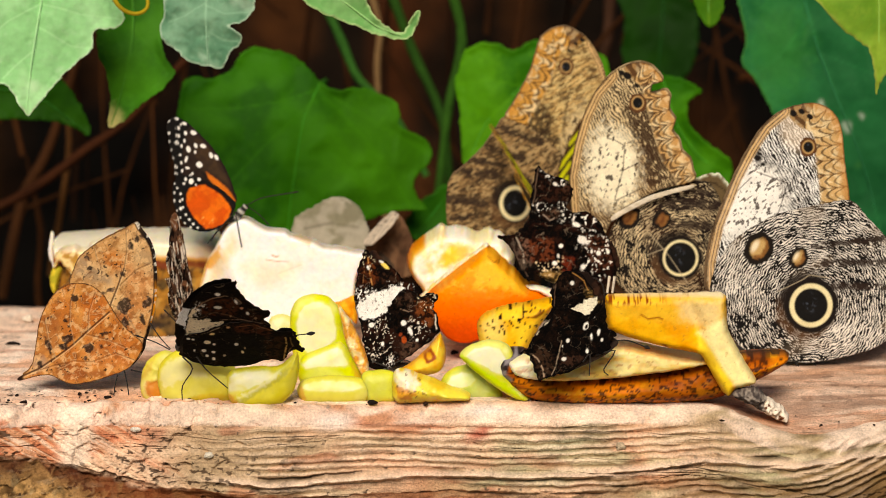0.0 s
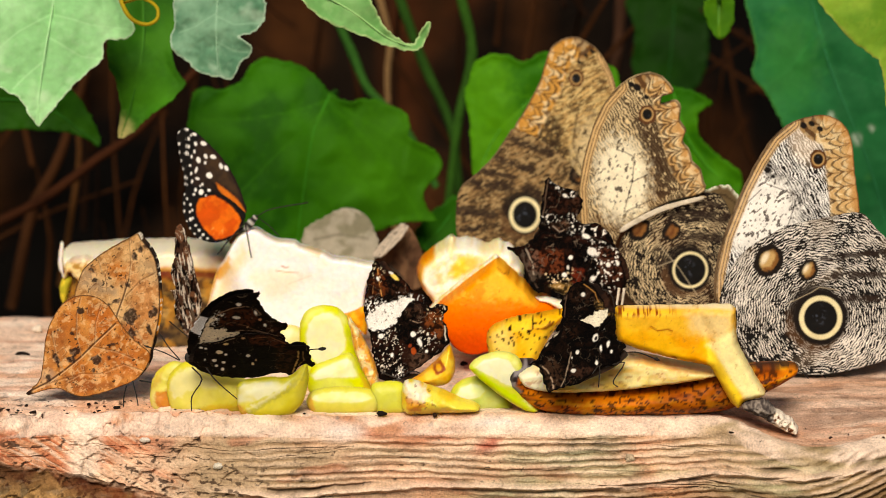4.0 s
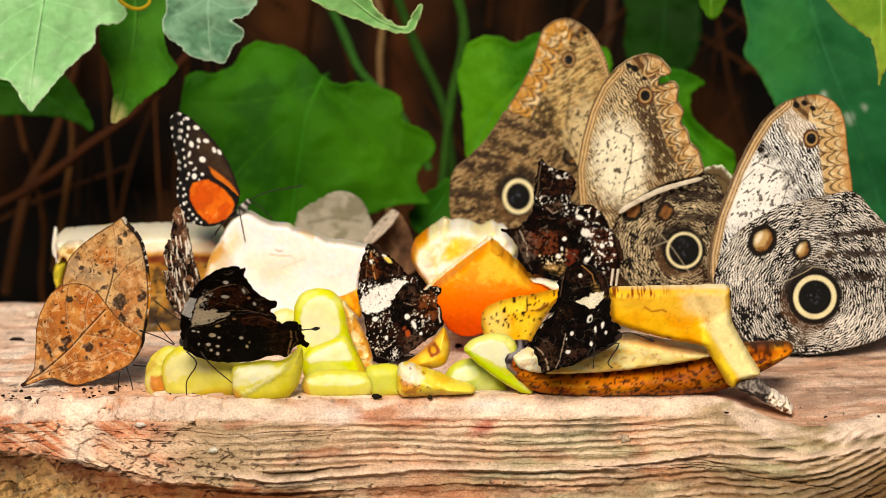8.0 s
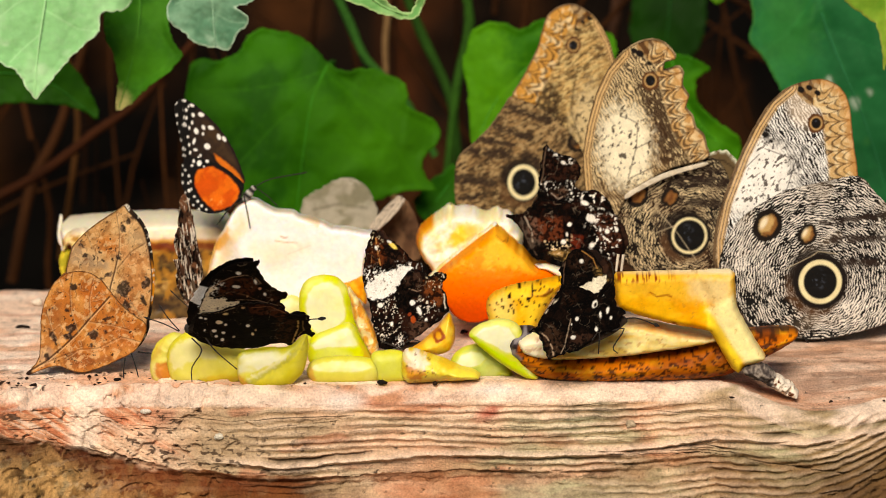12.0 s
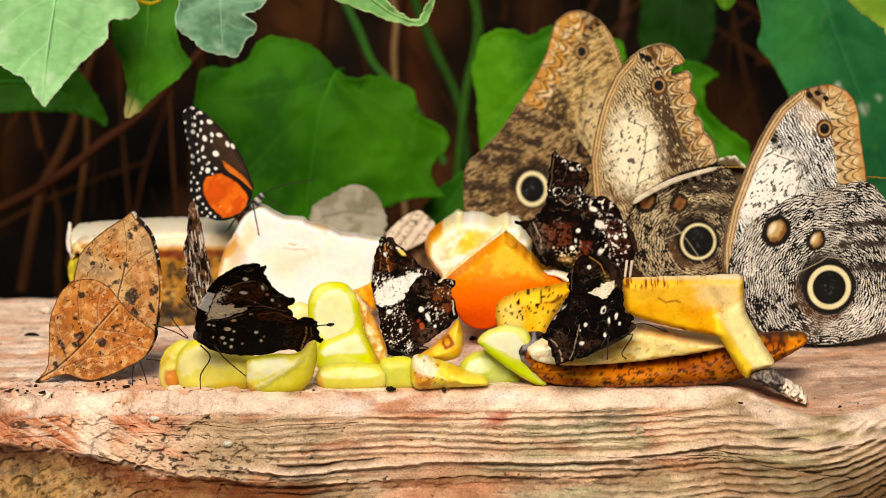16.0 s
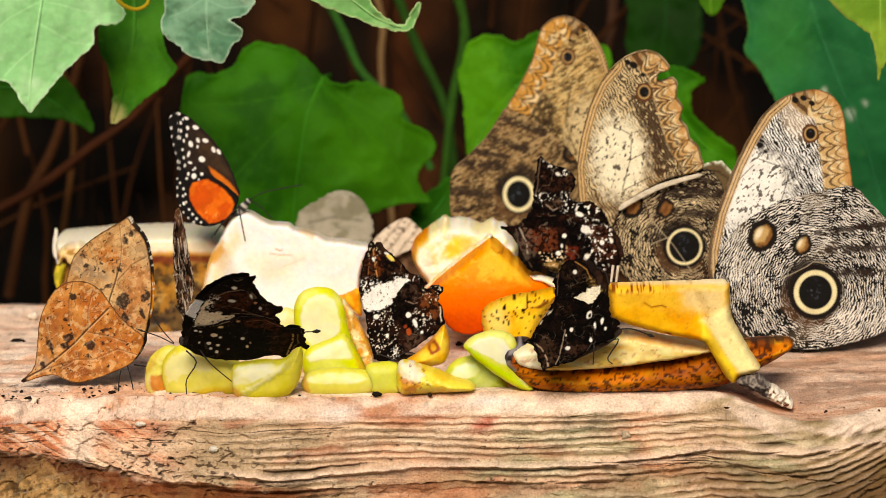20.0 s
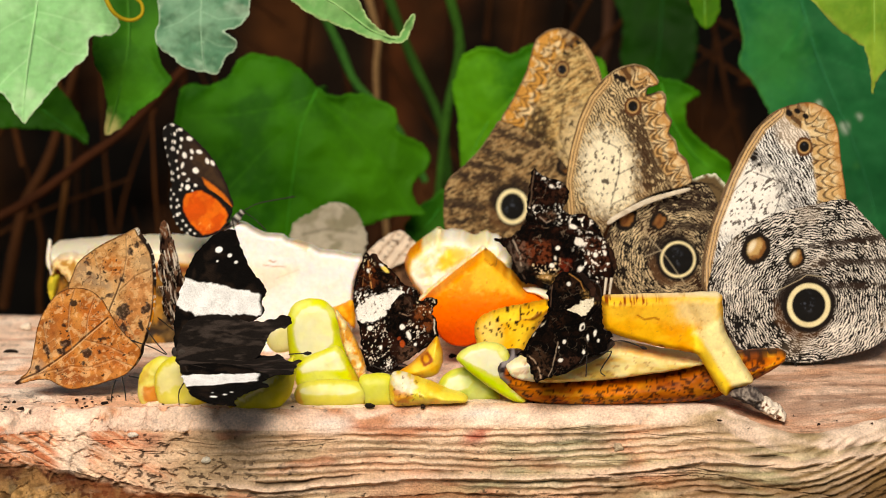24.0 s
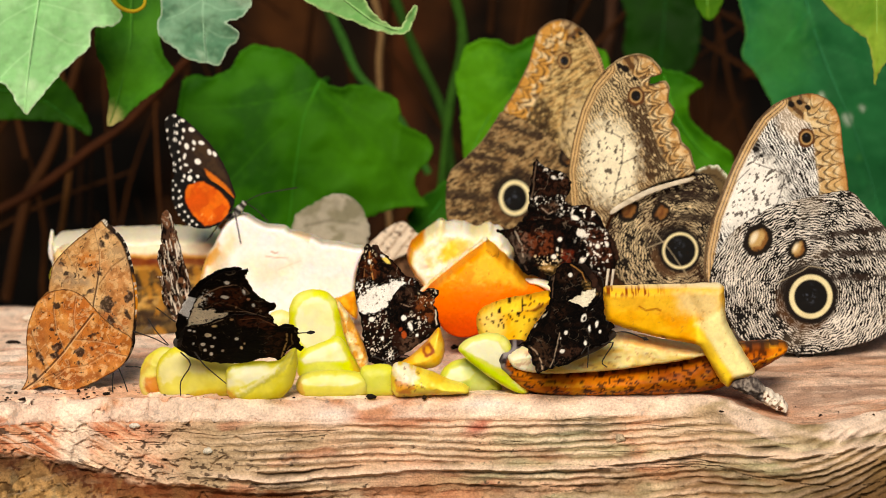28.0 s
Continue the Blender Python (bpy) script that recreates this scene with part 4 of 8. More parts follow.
    body("rind_edge", [(-146, 105), (-143, 119), (-136, 127), (-128, 129), (-122, 123), (-127, 105), (-131, 89), (-137, 79), (-143, 87)], U1, t,
         lambda u, v, d: mix(flat(u, hx("a8a02c")), hx("d8c23c"), step01(fbm(u / 8, v / 12, 6), 0.4, 0.65)), 7, 0.004, PEEL, step=1.8, m=Matrix.Translation((0, -0.017, 0)), label="yellow-green rind edge")


melon()


def orange():
    U0 = 0.000196
    t = thing("orange_piece", (0.0091, 0.1050, 0.0025), "cut piece of orange lying open with pale flesh upward", "fruit")

    def flesh(u, v, d):
        c = mix(flat(u, hx("fffae6")), hx("ffe690"), step01(fbm(u / 14, v / 14, 3), 0.45, 0.68) * 0.6)
        c = mix(c, hx("ffce24"), poly_mask(u, v, [(-47, 136), (-38, 156), (-24, 166), (-2, 165), (8, 156), (-8, 140), (-24, 130), (-38, 126)], 6, 5) * 0.95)
        c = mix(c, hx("ffe488"), poly_mask(u, v, [(-18, 169), (10, 163), (5, 146), (-15, 140)], 8, 4) * 0.6)
        c = mix(c, hx("e8c060"), crackle(u, v, 20, 0.03, 8) * 0.3)
        rind = step01(-d, -15, -5) * poly_mask(u, v, [(-131, 106), (-109, 146), (-89, 163), (-73, 173), (-69, 136), (-63, 106), (-40, 96), (-40, 56), (-111, 56)], 4)
        return mix(mix(c, hx("ffb41c"), rind), hx("f08008"), rind * step01(-d, -6, -1))
    body("flesh", [(-104, 132), (-99, 146), (-89, 158), (-75, 169), (-60, 179), (-50, 187), (-42, 190), (-32, 184), (-24, 184), (-18, 187), (-10, 185), (2, 183), (12, 178), (22, 174), (30, 179), (42, 183), (52, 178), (62, 175), (70, 169), (78, 158), (84, 144), (87, 126), (82, 106), (60, 76), (20, 31), (-30, 25), (-66, 56), (-79, 80), (-93, 98), (-102, 116)],
         U0, t, flesh, 14, 0.014, FLESH, lump=0.0024, seed=4, ls=13, ragged=2.0)
    t = thing("orange_piece", (0.0167, 0.0820, 0.0071), "quarter of an orange with its glossy orange peel outward", "fruit")
    U1 = 0.000193

    def peel(u, v, d):
        w = v + 8 * (fbm(u / 26, v / 18, 2) - 0.5)
        # graded paler above and deeper below, putting top light into the colour
        c = mix(flat(u, hx("f06a04")), hx("ff9a10"), step01(w, 60, 118))
        c = mix(c, hx("d84a08"), step01(-w, -66, -14))
        c = mix(c, hx("ffc030"), poly_mask(u, v, [(-4, 156), (30, 128), (70, 92), (60, 86), (25, 98), (-10, 102), (-25, 96), (-20, 126)], 7, 9, 9) * 0.75)
        c = mix(c, hx("ffd050"), step01(fbm(u / 10, v / 5, 7), 0.6, 0.75) * step01(v, 70, 110) * 0.4)
        c = mix(c, hx("8a3408"), stroke(u, v, [(-2, 146), (8, 138), (20, 135)], 0.9, 1.0) * 0.8)
        return mix(c, hx("b83c08"), step01(fbm(u / 4, v / 4, 9), 0.76, 0.84) * 0.5)
    def dome(u, v, d):
        o = (-8, 40)
        q = np.sqrt(np.clip(1 - (1 - np.clip(d / 9, 0, 1)) ** 2, 0, 1))
        return -q * (0.003 + 0.019 * np.sqrt(np.clip(1 - ((u - o[0]) / 150) ** 2 - ((v - o[1]) / 135) ** 2, 0, 1))) + 0.0003 * (fbm(u / 7, v / 7, 6) - 0.5) * q
    part("peel", skin([(-124, 59), (-111, 72), (-96, 86), (-75, 103), (-55, 119), (-35, 134), (-18, 147), (-4, 157), (4, 150), (14, 144), (22, 135), (33, 127), (40, 119), (50, 112), (56, 105), (62, 96), (71, 90), (85, 87), (102, 78), (116, 69), (108, 63), (90, 58), (55, 35), (25, 17), (-4, 3), (-25, -5), (-44, -8), (-64, -4), (-80, 5), (-93, 23), (-101, 45), (-106, 63)],
         U1, dome, peel, puff(40, 0.012)["back"], step=2.2, k=2, ragged=1.2), PEEL, t)
    body("pith", [(-127, 58), (-111, 75), (-93, 92), (-70, 111), (-45, 130), (-20, 149), (-4, 161), (0, 155), (-18, 142), (-44, 123), (-70, 103), (-95, 82), (-113, 65)], U1, t,
         lambda u, v, d: mix(flat(u, hx("fff2cc")), hx("ffd466"), step01(fbm(u / 8, v / 8, 4), 0.4, 0.7) * 0.8), 5, 0.003, FLESH, step=1.8, m=Matrix.Translation((0, -0.003, 0)))
    body("cut_flesh", [(66, 92), (76, 94), (92, 92), (110, 88), (126, 86), (122, 75), (115, 66), (104, 73), (88, 82), (74, 86)], U1, t,
         lambda u, v, d: mix(flat(u, hx("fff6e6")), hx("ffe2a0"), fbm(u / 6, v / 6, 3) * 0.5), 6, 0.004, FLESH, step=1.8, m=Matrix.Translation((0, -0.011, 0)))


orange()


def bananas():
    U0 = 0.000182
    t = thing("banana_half", (0.0635, 0.0070, -0.0006), "halved ripe banana, pale flesh over a brown-speckled peel", "fruit")

    def under(u, v, d):
        c = mix(flat(u, hx("d87a12")), hx("a8500a"), step01(fbm(u / 40, v / 16, 5), 0.4, 0.62))
        c = mix(c, hx("e0a01c"), step01(fbm(u / 22, v / 10, 7), 0.56, 0.7) * 0.6)
        c = mix(c, hx("6e2c08"), poly_mask(u, v, [(20, 56), (120, 68), (161, 36), (121, 5), (40, 5), (0, 26)], 14, 10) * 0.6)
        c = mix(c, hx("32140a"), step01(fbm(u / 4.5, v / 4.5, 31, 2), 0.65, 0.70) * 0.9)
        c = mix(c, hx("2a1206"), step01(fbm(u / 15, v / 9, 35, 3), 0.66, 0.71) * 0.85)
        c = mix(c, hx("4a2008"), step01(fbm(u / 24, v / 4, 38, 2), 0.66, 0.74) * 0.7)
        c = mix(c, hx("26120a"), step01(-d, -5, -1.5) * step01(v, 26, 38) * 0.9)
        c = mix(c, hx("1c0e06"), step01(-v, -10, 0) * step01(fbm(u / 22, 0 * u, 39), 0.4, 0.6) * 0.8)
        tip = poly_mask(u, v, [(-252, 46), (-250, 78), (-232, 92), (-202, 96), (-197, 84), (-220, 78), (-230, 56), (-217, 46), (-232, 32)], 3, 3)
        return mix(c, mix(flat(u, hx("8c8488")), hx("2c2224"), step01(fbm(u / 10, v / 10, 33), 0.42, 0.6)), tip)
    body("peel", [(-249, 64), (-246, 78), (-237, 88), (-220, 92), (-192, 90), (-172, 66), (-141, 48), (-81, 48), (-11, 52), (60, 62), (120, 76), (170, 84), (220, 90), (266, 90), (274, 78), (256, 62), (221, 42), (181, 21), (141, 7), (71, -1), (-20, -3), (-111, -3), (-171, 1), (-207, 15), (-232, 36), (-244, 48)],
         U0, t, under, 30, 0.012, PEEL, k=3, lump=0.002, seed=3)

    def flesh(u, v, d):
        c = mix(flat(u, hx("ffeaa4")), hx("fbd46c"), step01(fbm(u / 40, v / 10, 6), 0.42, 0.7))
        c = mix(c, hx("e89c34"), poly_mask(u, v, [(-36, 106), (-1, 104), (59, 92), (120, 81), (70, 84), (9, 92)], 4, 4) * 0.55)
        c = mix(c, hx("fff4dc"), poly_mask(u, v, [(-232, 84), (-182, 86), (-172, 46), (-222, 51)], 6, 4) * 0.8)
        return mix(c, hx("b87428"), step01(fbm(u / 9, v / 5, 9), 0.66, 0.74) * 0.55)
    body("flesh", [(-228, 74), (-216, 84), (-192, 90), (-152, 90), (-101, 96), (-61, 100), (-36, 108), (-1, 108), (49, 98), (100, 90), (132, 86), (125, 74), (80, 64), (20, 56), (-41, 48), (-101, 44), (-152, 42), (-192, 46), (-217, 54)],
         U0, t, flesh, 12, 0.009, FLESH, k=3, m=Matrix.Translation((0, -0.005, 0)), lump=0.0015, seed=5)
    t = thing("banana_peel", (0.0735, -0.0060, 0.0198), "folded yellow banana peel with its cut stem", "fruit")
    U1 = 0.000180

    def upper(u, v, d):
        c = mix(flat(u, hx("f8b81c")), hx("ee9e10"), step01(fbm(u / 50, v / 30, 15), 0.4, 0.7))
        c = mix(c, hx("f8c83c"), poly_mask(u, v, [(-111, 101), (99, 101), (100, 56), (30, 40), (-41, 56), (-106, 61)], 12, 8) * 0.6)
        c = mix(c, hx("e8d4a0"), poly_mask(u, v, [(14, 86), (89, 89), (95, 40), (55, 40), (22, 56)], 14, 6) * 0.7)
        c = mix(c, hx("ffeda6"), poly_mask(u, v, [(50, 30), (95, 61), (115, 25), (157, -56), (122, -66), (79, -18)], 7, 3))
        c = mix(c, hx("ffd632"), poly_mask(u, v, [(50, 28), (62, 20), (111, -56), (112, -91), (81, -50), (50, -10)], 4, 2) * 0.9)
        c = mix(c, hx("fbeec8"), step01(v, 90, 97) * 0.85)
        c = mix(c, hx("8a4208"), step01(fbm(u / 3.2, v / 14, 16, 2), 0.56, 0.64) * step01(v, 74, 86) * step01(-v, -97, -91) * step01(-u, -10, 40))
        c = mix(c, hx("9a4a08"), stroke(u, v, [(-51, 63), (-39, 55), (-21, 58), (-13, 55)], 1.4, 1.4) * 0.85 + poly_mask(u, v, [(-15, 12), (-5, 10), (0, 2), (-10, 3)], 2, 2) * 0.9)
        c = mix(c, hx("c07a10"), stroke(u, v, [(-91, 22), (-40, 10), (10, -4), (50, -8)], 2.5, 2.5) * 0.5)
        return mix(c, hx("b07a2a"), step01(fbm(u / 7, v / 7, 19), 0.72, 0.8) * 0.4)

    def fold(u, v, d):
        q = np.sqrt(np.clip(1 - (1 - np.clip(d / 16, 0, 1)) ** 2, 0, 1))
        crease = segdist(u, v, *[(34, 81), (73, -25)])[0]
        return -0.006 * q + 0.0012 * (fbm(u / 40, v / 40, 9) - 0.5) * q + 0.0018 * np.exp(-(crease / 12) ** 2) * q - 0.0022 * step01(u - 0.35 * v, 30, 70) * q
    part("peel", skin([(-113, 89), (-101, 93), (-61, 94), (-11, 95), (39, 96), (94, 97), (101, 81), (103, 56), (106, 32), (117, 10), (133, -18), (150, -45), (158, -58), (150, -65), (134, -69), (118, -75), (108, -87), (96, -77), (83, -57), (69, -32), (57, -12), (36, -8), (-5, 0), (-45, 10), (-86, 22), (-109, 34), (-113, 61)],
         U1, fold, upper, lambda u, v, d: 0.006 * np.sqrt(np.clip(1 - (1 - np.clip(d / 16, 0, 1)) ** 2, 0, 1)) + 0.0002, step=2.2, k=2, ragged=1.2), PEEL, t)
    body("stem_end", [(112, -81), (124, -69), (147, -65), (162, -69), (170, -77), (184, -87), (199, -95), (211, -107), (215, -117), (207, -126), (191, -121), (175, -113), (158, -101), (140, -93)], U1, t,
         lambda u, v, d: mix(mix(flat(u, hx("4a4240")), hx("9a8e84"), step01(fbm(u / 6, v / 6, 2), 0.4, 0.7)), mix(flat(u, hx("f4e6d4")), hx("6a3c20"), step01(fbm(u / 5, v / 5, 12), 0.58, 0.68)), step01(u + 0.4 * (fbm(u / 7, v / 7, 8) - 0.5) * 40, 164, 172)), 11, 0.005, TWIG, k=3, step=1.4, lump=0.006, seed=7, ls=9, ragged=3, m=Matrix.Translation((0, -0.006, 0)), label="dark shrivelled banana stem")
    t = thing("banana_slice", (0.0229, 0.0500, 0.0066), "small yellow banana peel piece with black speckles", "fruit")

    def speck(u, v, d):
        c = mix(flat(u, hx("fcd034")), hx("f4b41a"), step01(fbm(u / 30, v / 24, 21), 0.4, 0.66))
        c = mix(c, hx("fbe488"), poly_mask(u, v, [(-50, 50), (-25, 71), (-5, 50), (-10, 20), (-35, 20)], 9, 5) * 0.55)
        c = mix(c, hx("6a2c06"), poly_mask(u, v, [(33, 69), (45, 71), (57, 79), (65, 85), (63, 73), (47, 65)], 1.5, 2) * 0.9)
        c = mix(c, hx("b8741a"), step01(-d, -4, -1) * step01(v, 30, 50) * 0.6)
        return mix(c, hx("241006"), step01(fbm((u + 0.4 * v) / 4.2, (v - 0.4 * u) / 6.5, 25, 2), 0.69, 0.72))
    body("peel", [(-54, 38), (-52, 54), (-43, 67), (-25, 75), (0, 83), (35, 89), (70, 96), (87, 97), (83, 83), (69, 62), (57, 44), (47, 26), (39, 10), (20, -8), (-5, -12), (-33, -2), (-49, 18)],
         0.000189, t, speck, 22, 0.008, PEEL, k=3)


bananas()


def grape(at, unit, outline, label, tone="dcd034", pale="f2eec0", face=(), r=26, depth=0.008, marks=(), lump=0.0004, seed=0, group="grapes on the log"):
    """A cut piece of grape: moist translucent body over its outline, with a paler cut face; marks are (line, colour, strength)."""
    t = thing("grape_half", at, label, "grape", group)

    def paint(u, v, d):
        c = mix(flat(u, hx(tone)), hx(pale), step01(fbm(u / 40, v / 32, seed + 4), 0.36, 0.72) * 0.4)
        # brighter yellow rim stands in for light coming through
        c = mix(c, hx("e2dc10"), step01(-d, -9, -1) * 0.45)
        c = mix(c, hx("c8c44c"), crackle(u, v, 26, 0.02, seed + 8) * 0.2)
        if face:
            m = poly_mask(u, v, face, 3.0, 2.0, 12, seed)
            c = mix(c, mix(flat(u, hx("f0f0d4")), hx(pale), step01(fbm(u / 34, v / 26, seed + 6), 0.36, 0.74)), m * 0.85)
            c = mix(c, hx("d2d20c"), m * (1 - m) * 1.6)
        for line, colour, k in marks:
            c = mix(c, hx(colour), poly_mask(u, v, line, 3.5, 5, 7, seed) * k)
        return c
    body("skin", outline, unit, t, paint, r, depth, GRAPE, step=1.6, k=5, lump=lump, seed=seed + 2, ls=15, ragged=0.8)
    return t


def grapes():
    G = "grape half with shiny yellow-green skin"
    C = "grape half with its pale cut face showing"
    grape((-0.0394, 0.0400, 0.0000), 0.000184, [(-55, 110), (-49, 128), (-39, 140), (-22, 147), (-4, 148), (14, 143), (28, 131), (39, 113), (48, 89), (59, 61), (67, 31), (63, 3), (26, -7), (-25, -5), (-44, 11), (-51, 44), (-55, 77)], C,
          "d8e224", "f2f2c4", [(-43, 98), (-39, 118), (-29, 131), (-12, 138), (4, 137), (18, 128), (26, 112), (29, 89), (28, 71), (16, 59), (-5, 50), (-23, 44), (-35, 57), (-41, 75)], 30, 0.0040, seed=1)
    grape((-0.0359, 0.0180, 0.0008), 0.000181, [(-56, 36), (-46, 57), (-28, 66), (-6, 74), (13, 82), (23, 81), (33, 69), (43, 51), (54, 31), (61, 14), (55, 1), (10, -3), (-39, -1), (-54, 14)], C,
          "dae216", "f0f0a0", [(-51, 44), (-30, 59), (-6, 69), (15, 77), (25, 71), (33, 55), (37, 42), (10, 42), (-20, 40), (-43, 36)], 24, 0.0042, [([(39, 46), (59, 28), (61, 7), (47, 14)], "dc9c34", 0.6)], seed=2)
    grape((-0.0337, 0.0030, -0.0010), 0.000179, [(-68, 20), (-64, 33), (-53, 42), (-34, 47), (-8, 49), (23, 48), (46, 45), (62, 37), (68, 23), (64, 9), (49, 1), (23, -2), (-10, -3), (-43, -2), (-60, 5)], C,
          "d8d458", "e8e694", [(-61, 27), (-55, 36), (-34, 42), (-8, 44), (23, 43), (45, 39), (56, 31), (37, 25), (4, 23), (-32, 23)], 24, 0.0042, [([(-68, 20), (-59, 39), (-51, 12), (-61, 2)], "d89440", 0.6)], seed=3)
    grape((-0.0563, -0.0030, -0.0012), 0.000178, [(-66, 35), (-65, 57), (-55, 67), (-35, 71), (-4, 74), (20, 73), (39, 82), (54, 96), (61, 99), (64, 80), (62, 56), (55, 31), (40, 12), (20, 2), (-9, -2), (-38, -2), (-56, 5), (-64, 17)], C,
          "d6cc2c", "e4dc66", [(-65, 21), (-64, 56), (-53, 64), (-31, 68), (-2, 69), (22, 67), (39, 76), (55, 92), (31, 67), (-4, 45), (-35, 31), (-52, 21)], 26, 0.0042,
          [([(-56, 12), (-25, 29), (16, 51), (47, 78), (60, 92), (57, 80), (31, 51), (-5, 31), (-40, 10)], "94904c", 0.45), ([(-48, 21), (-15, 39), (26, 66), (30, 62), (-9, 35), (-44, 16)], "f0ecc8", 0.6), ([(-68, 27), (-52, 23), (-46, 10), (-60, 6)], "d8923c", 0.7)], seed=4)
    # its pale upper-left mark is a painted highlight
    grape((-0.0777, 0.0050, -0.0020), 0.000179, [(-75, 38), (-73, 63), (-62, 81), (-44, 94), (-19, 100), (13, 96), (44, 85), (62, 71), (71, 50), (70, 26), (57, 7), (31, 0), (-10, -2), (-49, -1), (-67, 11)], G,
          "d8d048", "ece894", (), 30, 0.0045, [([(-69, 57), (-48, 85), (-19, 89), (13, 67), (21, 50), (-20, 54), (-51, 34), (-63, 30)], "f0ecc0", 0.55), ([(-31, 5), (41, 5), (58, 20), (0, 22)], "d8b420", 0.5)], seed=5)
    grape((-0.0908, 0.0090, -0.0021), 0.00018, [(-34, 30), (-31, 52), (-22, 71), (-5, 85), (11, 91), (30, 85), (42, 62), (39, 21), (22, 1), (-2, -4), (-23, 1), (-33, 13)], G,
          "dcd468", "f0ecc0", (), 26, 0.0040, [([(-26, 21), (-20, 38), (-4, 42), (11, 34), (14, 19), (-4, 9), (-20, 11)], "cc7018", 0.8), ([(-32, 42), (-22, 67), (-7, 81), (-11, 62), (-22, 46)], "c89a38", 0.5)], seed=6, lump=0.0014)
    grape((-0.0532, 0.0580, 0.0062), 0.000187, [(-23, 43), (-15, 55), (3, 59), (20, 51), (26, 33), (23, 4), (-5, -2), (-21, 14)], G, "e4e2a4", "f4f2dc", (), 24, 0.0035, seed=7)
    grape((-0.0190, 0.0030, -0.0012), 0.000179, [(-31, 54), (-8, 60), (20, 59), (31, 44), (33, 15), (24, 1), (-8, -1), (-25, 7), (-33, 28)], G, "d0d450", "e4e89c", (), 24, 0.0038, seed=8)
    grape((0.0103, 0.0100, -0.0014), 0.00018, [(-55, 29), (-45, 47), (-25, 60), (2, 64), (26, 53), (49, 29), (59, 6), (41, -1), (-10, 0), (-43, 4), (-55, 14)], C, "b8c850", "dce8a8", [(-45, 33), (-35, 46), (-16, 53), (2, 52), (10, 41), (0, 29), (-25, 24), (-41, 26)], 26, 0.0042, seed=9)
    grape((0.0175, 0.0020, 0.0007), 0.000179, [(-61, 78), (-53, 90), (-35, 100), (-8, 107), (16, 104), (33, 90), (43, 55), (55, 18), (66, 0), (51, -3), (29, 6), (-4, 27), (-35, 51), (-53, 68)], C,
          "dade3a", "f6f6dc", [(-51, 82), (-33, 95), (-8, 100), (12, 96), (24, 76), (29, 43), (6, 49), (-22, 64), (-43, 74)], 12, 0.0035, [([(-61, 78), (-55, 82), (-20, 57), (21, 33), (64, 2), (51, -3), (10, 21), (-30, 49)], "c8e000", 0.9)], seed=10)
    U0 = 0.000184

    def scrap(u, v, d):
        c = mix(flat(u, hx("f0dc4c")), hx("ecc830"), step01(fbm(u / 20, v / 14, 3), 0.45, 0.65))
        c = mix(c, hx("f6eeda"), poly_mask(u, v, [(-69, 61), (-34, 56), (-18, 39), (-29, 27), (-54, 29)], 5, 8) * 0.85)
        c = mix(c, hx("d8861c"), poly_mask(u, v, [(-63, 33), (-39, 29), (-25, 23), (-34, 11), (-57, 15)], 3, 7) * 0.8)
        return mix(c, hx("7a4a1c"), step01(fbm(u / 6, v / 6, 13), 0.68, 0.74) * step01(-u, -10, 20) * 0.8)
    t = thing("fruit_scrap", (-0.0026, 0.0000, -0.0002), "flat yellow scrap of fruit peel with a browned end", "fruit")
    body("scrap", [(-68, 29), (-66, 49), (-59, 59), (-43, 59), (-20, 51), (10, 41), (36, 29), (62, 21), (71, 13), (64, 5), (30, 3), (-20, 1), (-53, -1), (-65, 7)], U0, t, scrap, 26, 0.007, FLESH, k=3, step=2, lump=0.002, seed=3)
    t = thing("fruit_scrap", (-0.0035, 0.0130, 0.0062), "orange-yellow scrap of fruit with a brown spot", "fruit")
    body("scrap", [(-49, 10), (-27, 24), (-5, 45), (11, 63), (21, 74), (27, 61), (32, 41), (29, 18), (17, 4), (1, 0), (-23, 2)], 0.000183, t,
         lambda u, v, d: mix(mix(mix(flat(u, hx("f8b81a")), hx("fcd448"), step01(fbm(u / 20, v / 20, 2), 0.4, 0.65)), hx("9a4408"), oval(u, v, (2, 38), 11, 11, 0, 2, 3) * (1 - 0.7 * oval(u, v, (2, 38), 5.5, 5.5, 0, 2, 2))), hx("e08c10"), step01(-d, -4, -0.5) * 0.6), 26, 0.006, FLESH, k=2, step=1.8)
    t = thing("fruit_scrap", (-0.0269, 0.0300, 0.0019), "thin wrinkled orange-tan grape skin", "fruit")
    body("scrap", [(-36, 130), (-27, 120), (-13, 100), (0, 76), (12, 50), (20, 22), (18, -4), (4, 6), (-10, 34), (-22, 66), (-29, 100)], 0.000188, t,
         lambda u, v, d: mix(mix(flat(u, hx("eca83c")), hx("f4dca0"), step01(fbm(u / 8, v / 14, 2), 0.42, 0.62)), hx("a86018"), crackle(u, v, 12, 0.035, 5) * 0.5), 7, 0.003, FLESH, k=3, step=1.8, lump=0.003)


grapes()


# ---- butterflies ----
def lathe(pts, radii, colours, sides=12):
    v, q = tube(pts, radii, None, sides, (0, 0, 0), smooth_k=5)[:2]
    n = (len(v) - 2) // sides
    s = np.repeat(np.linspace(0, 1, n), sides)
    cols = np.array([hx(x) for x in colours])
    k = np.linspace(0, 1, len(cols))
    cc = np.stack([np.interp(s, k, cols[:, i]) for i in range(3)], 1)
    return v, q, np.concatenate([cc, cc[:1], cc[-1:]])


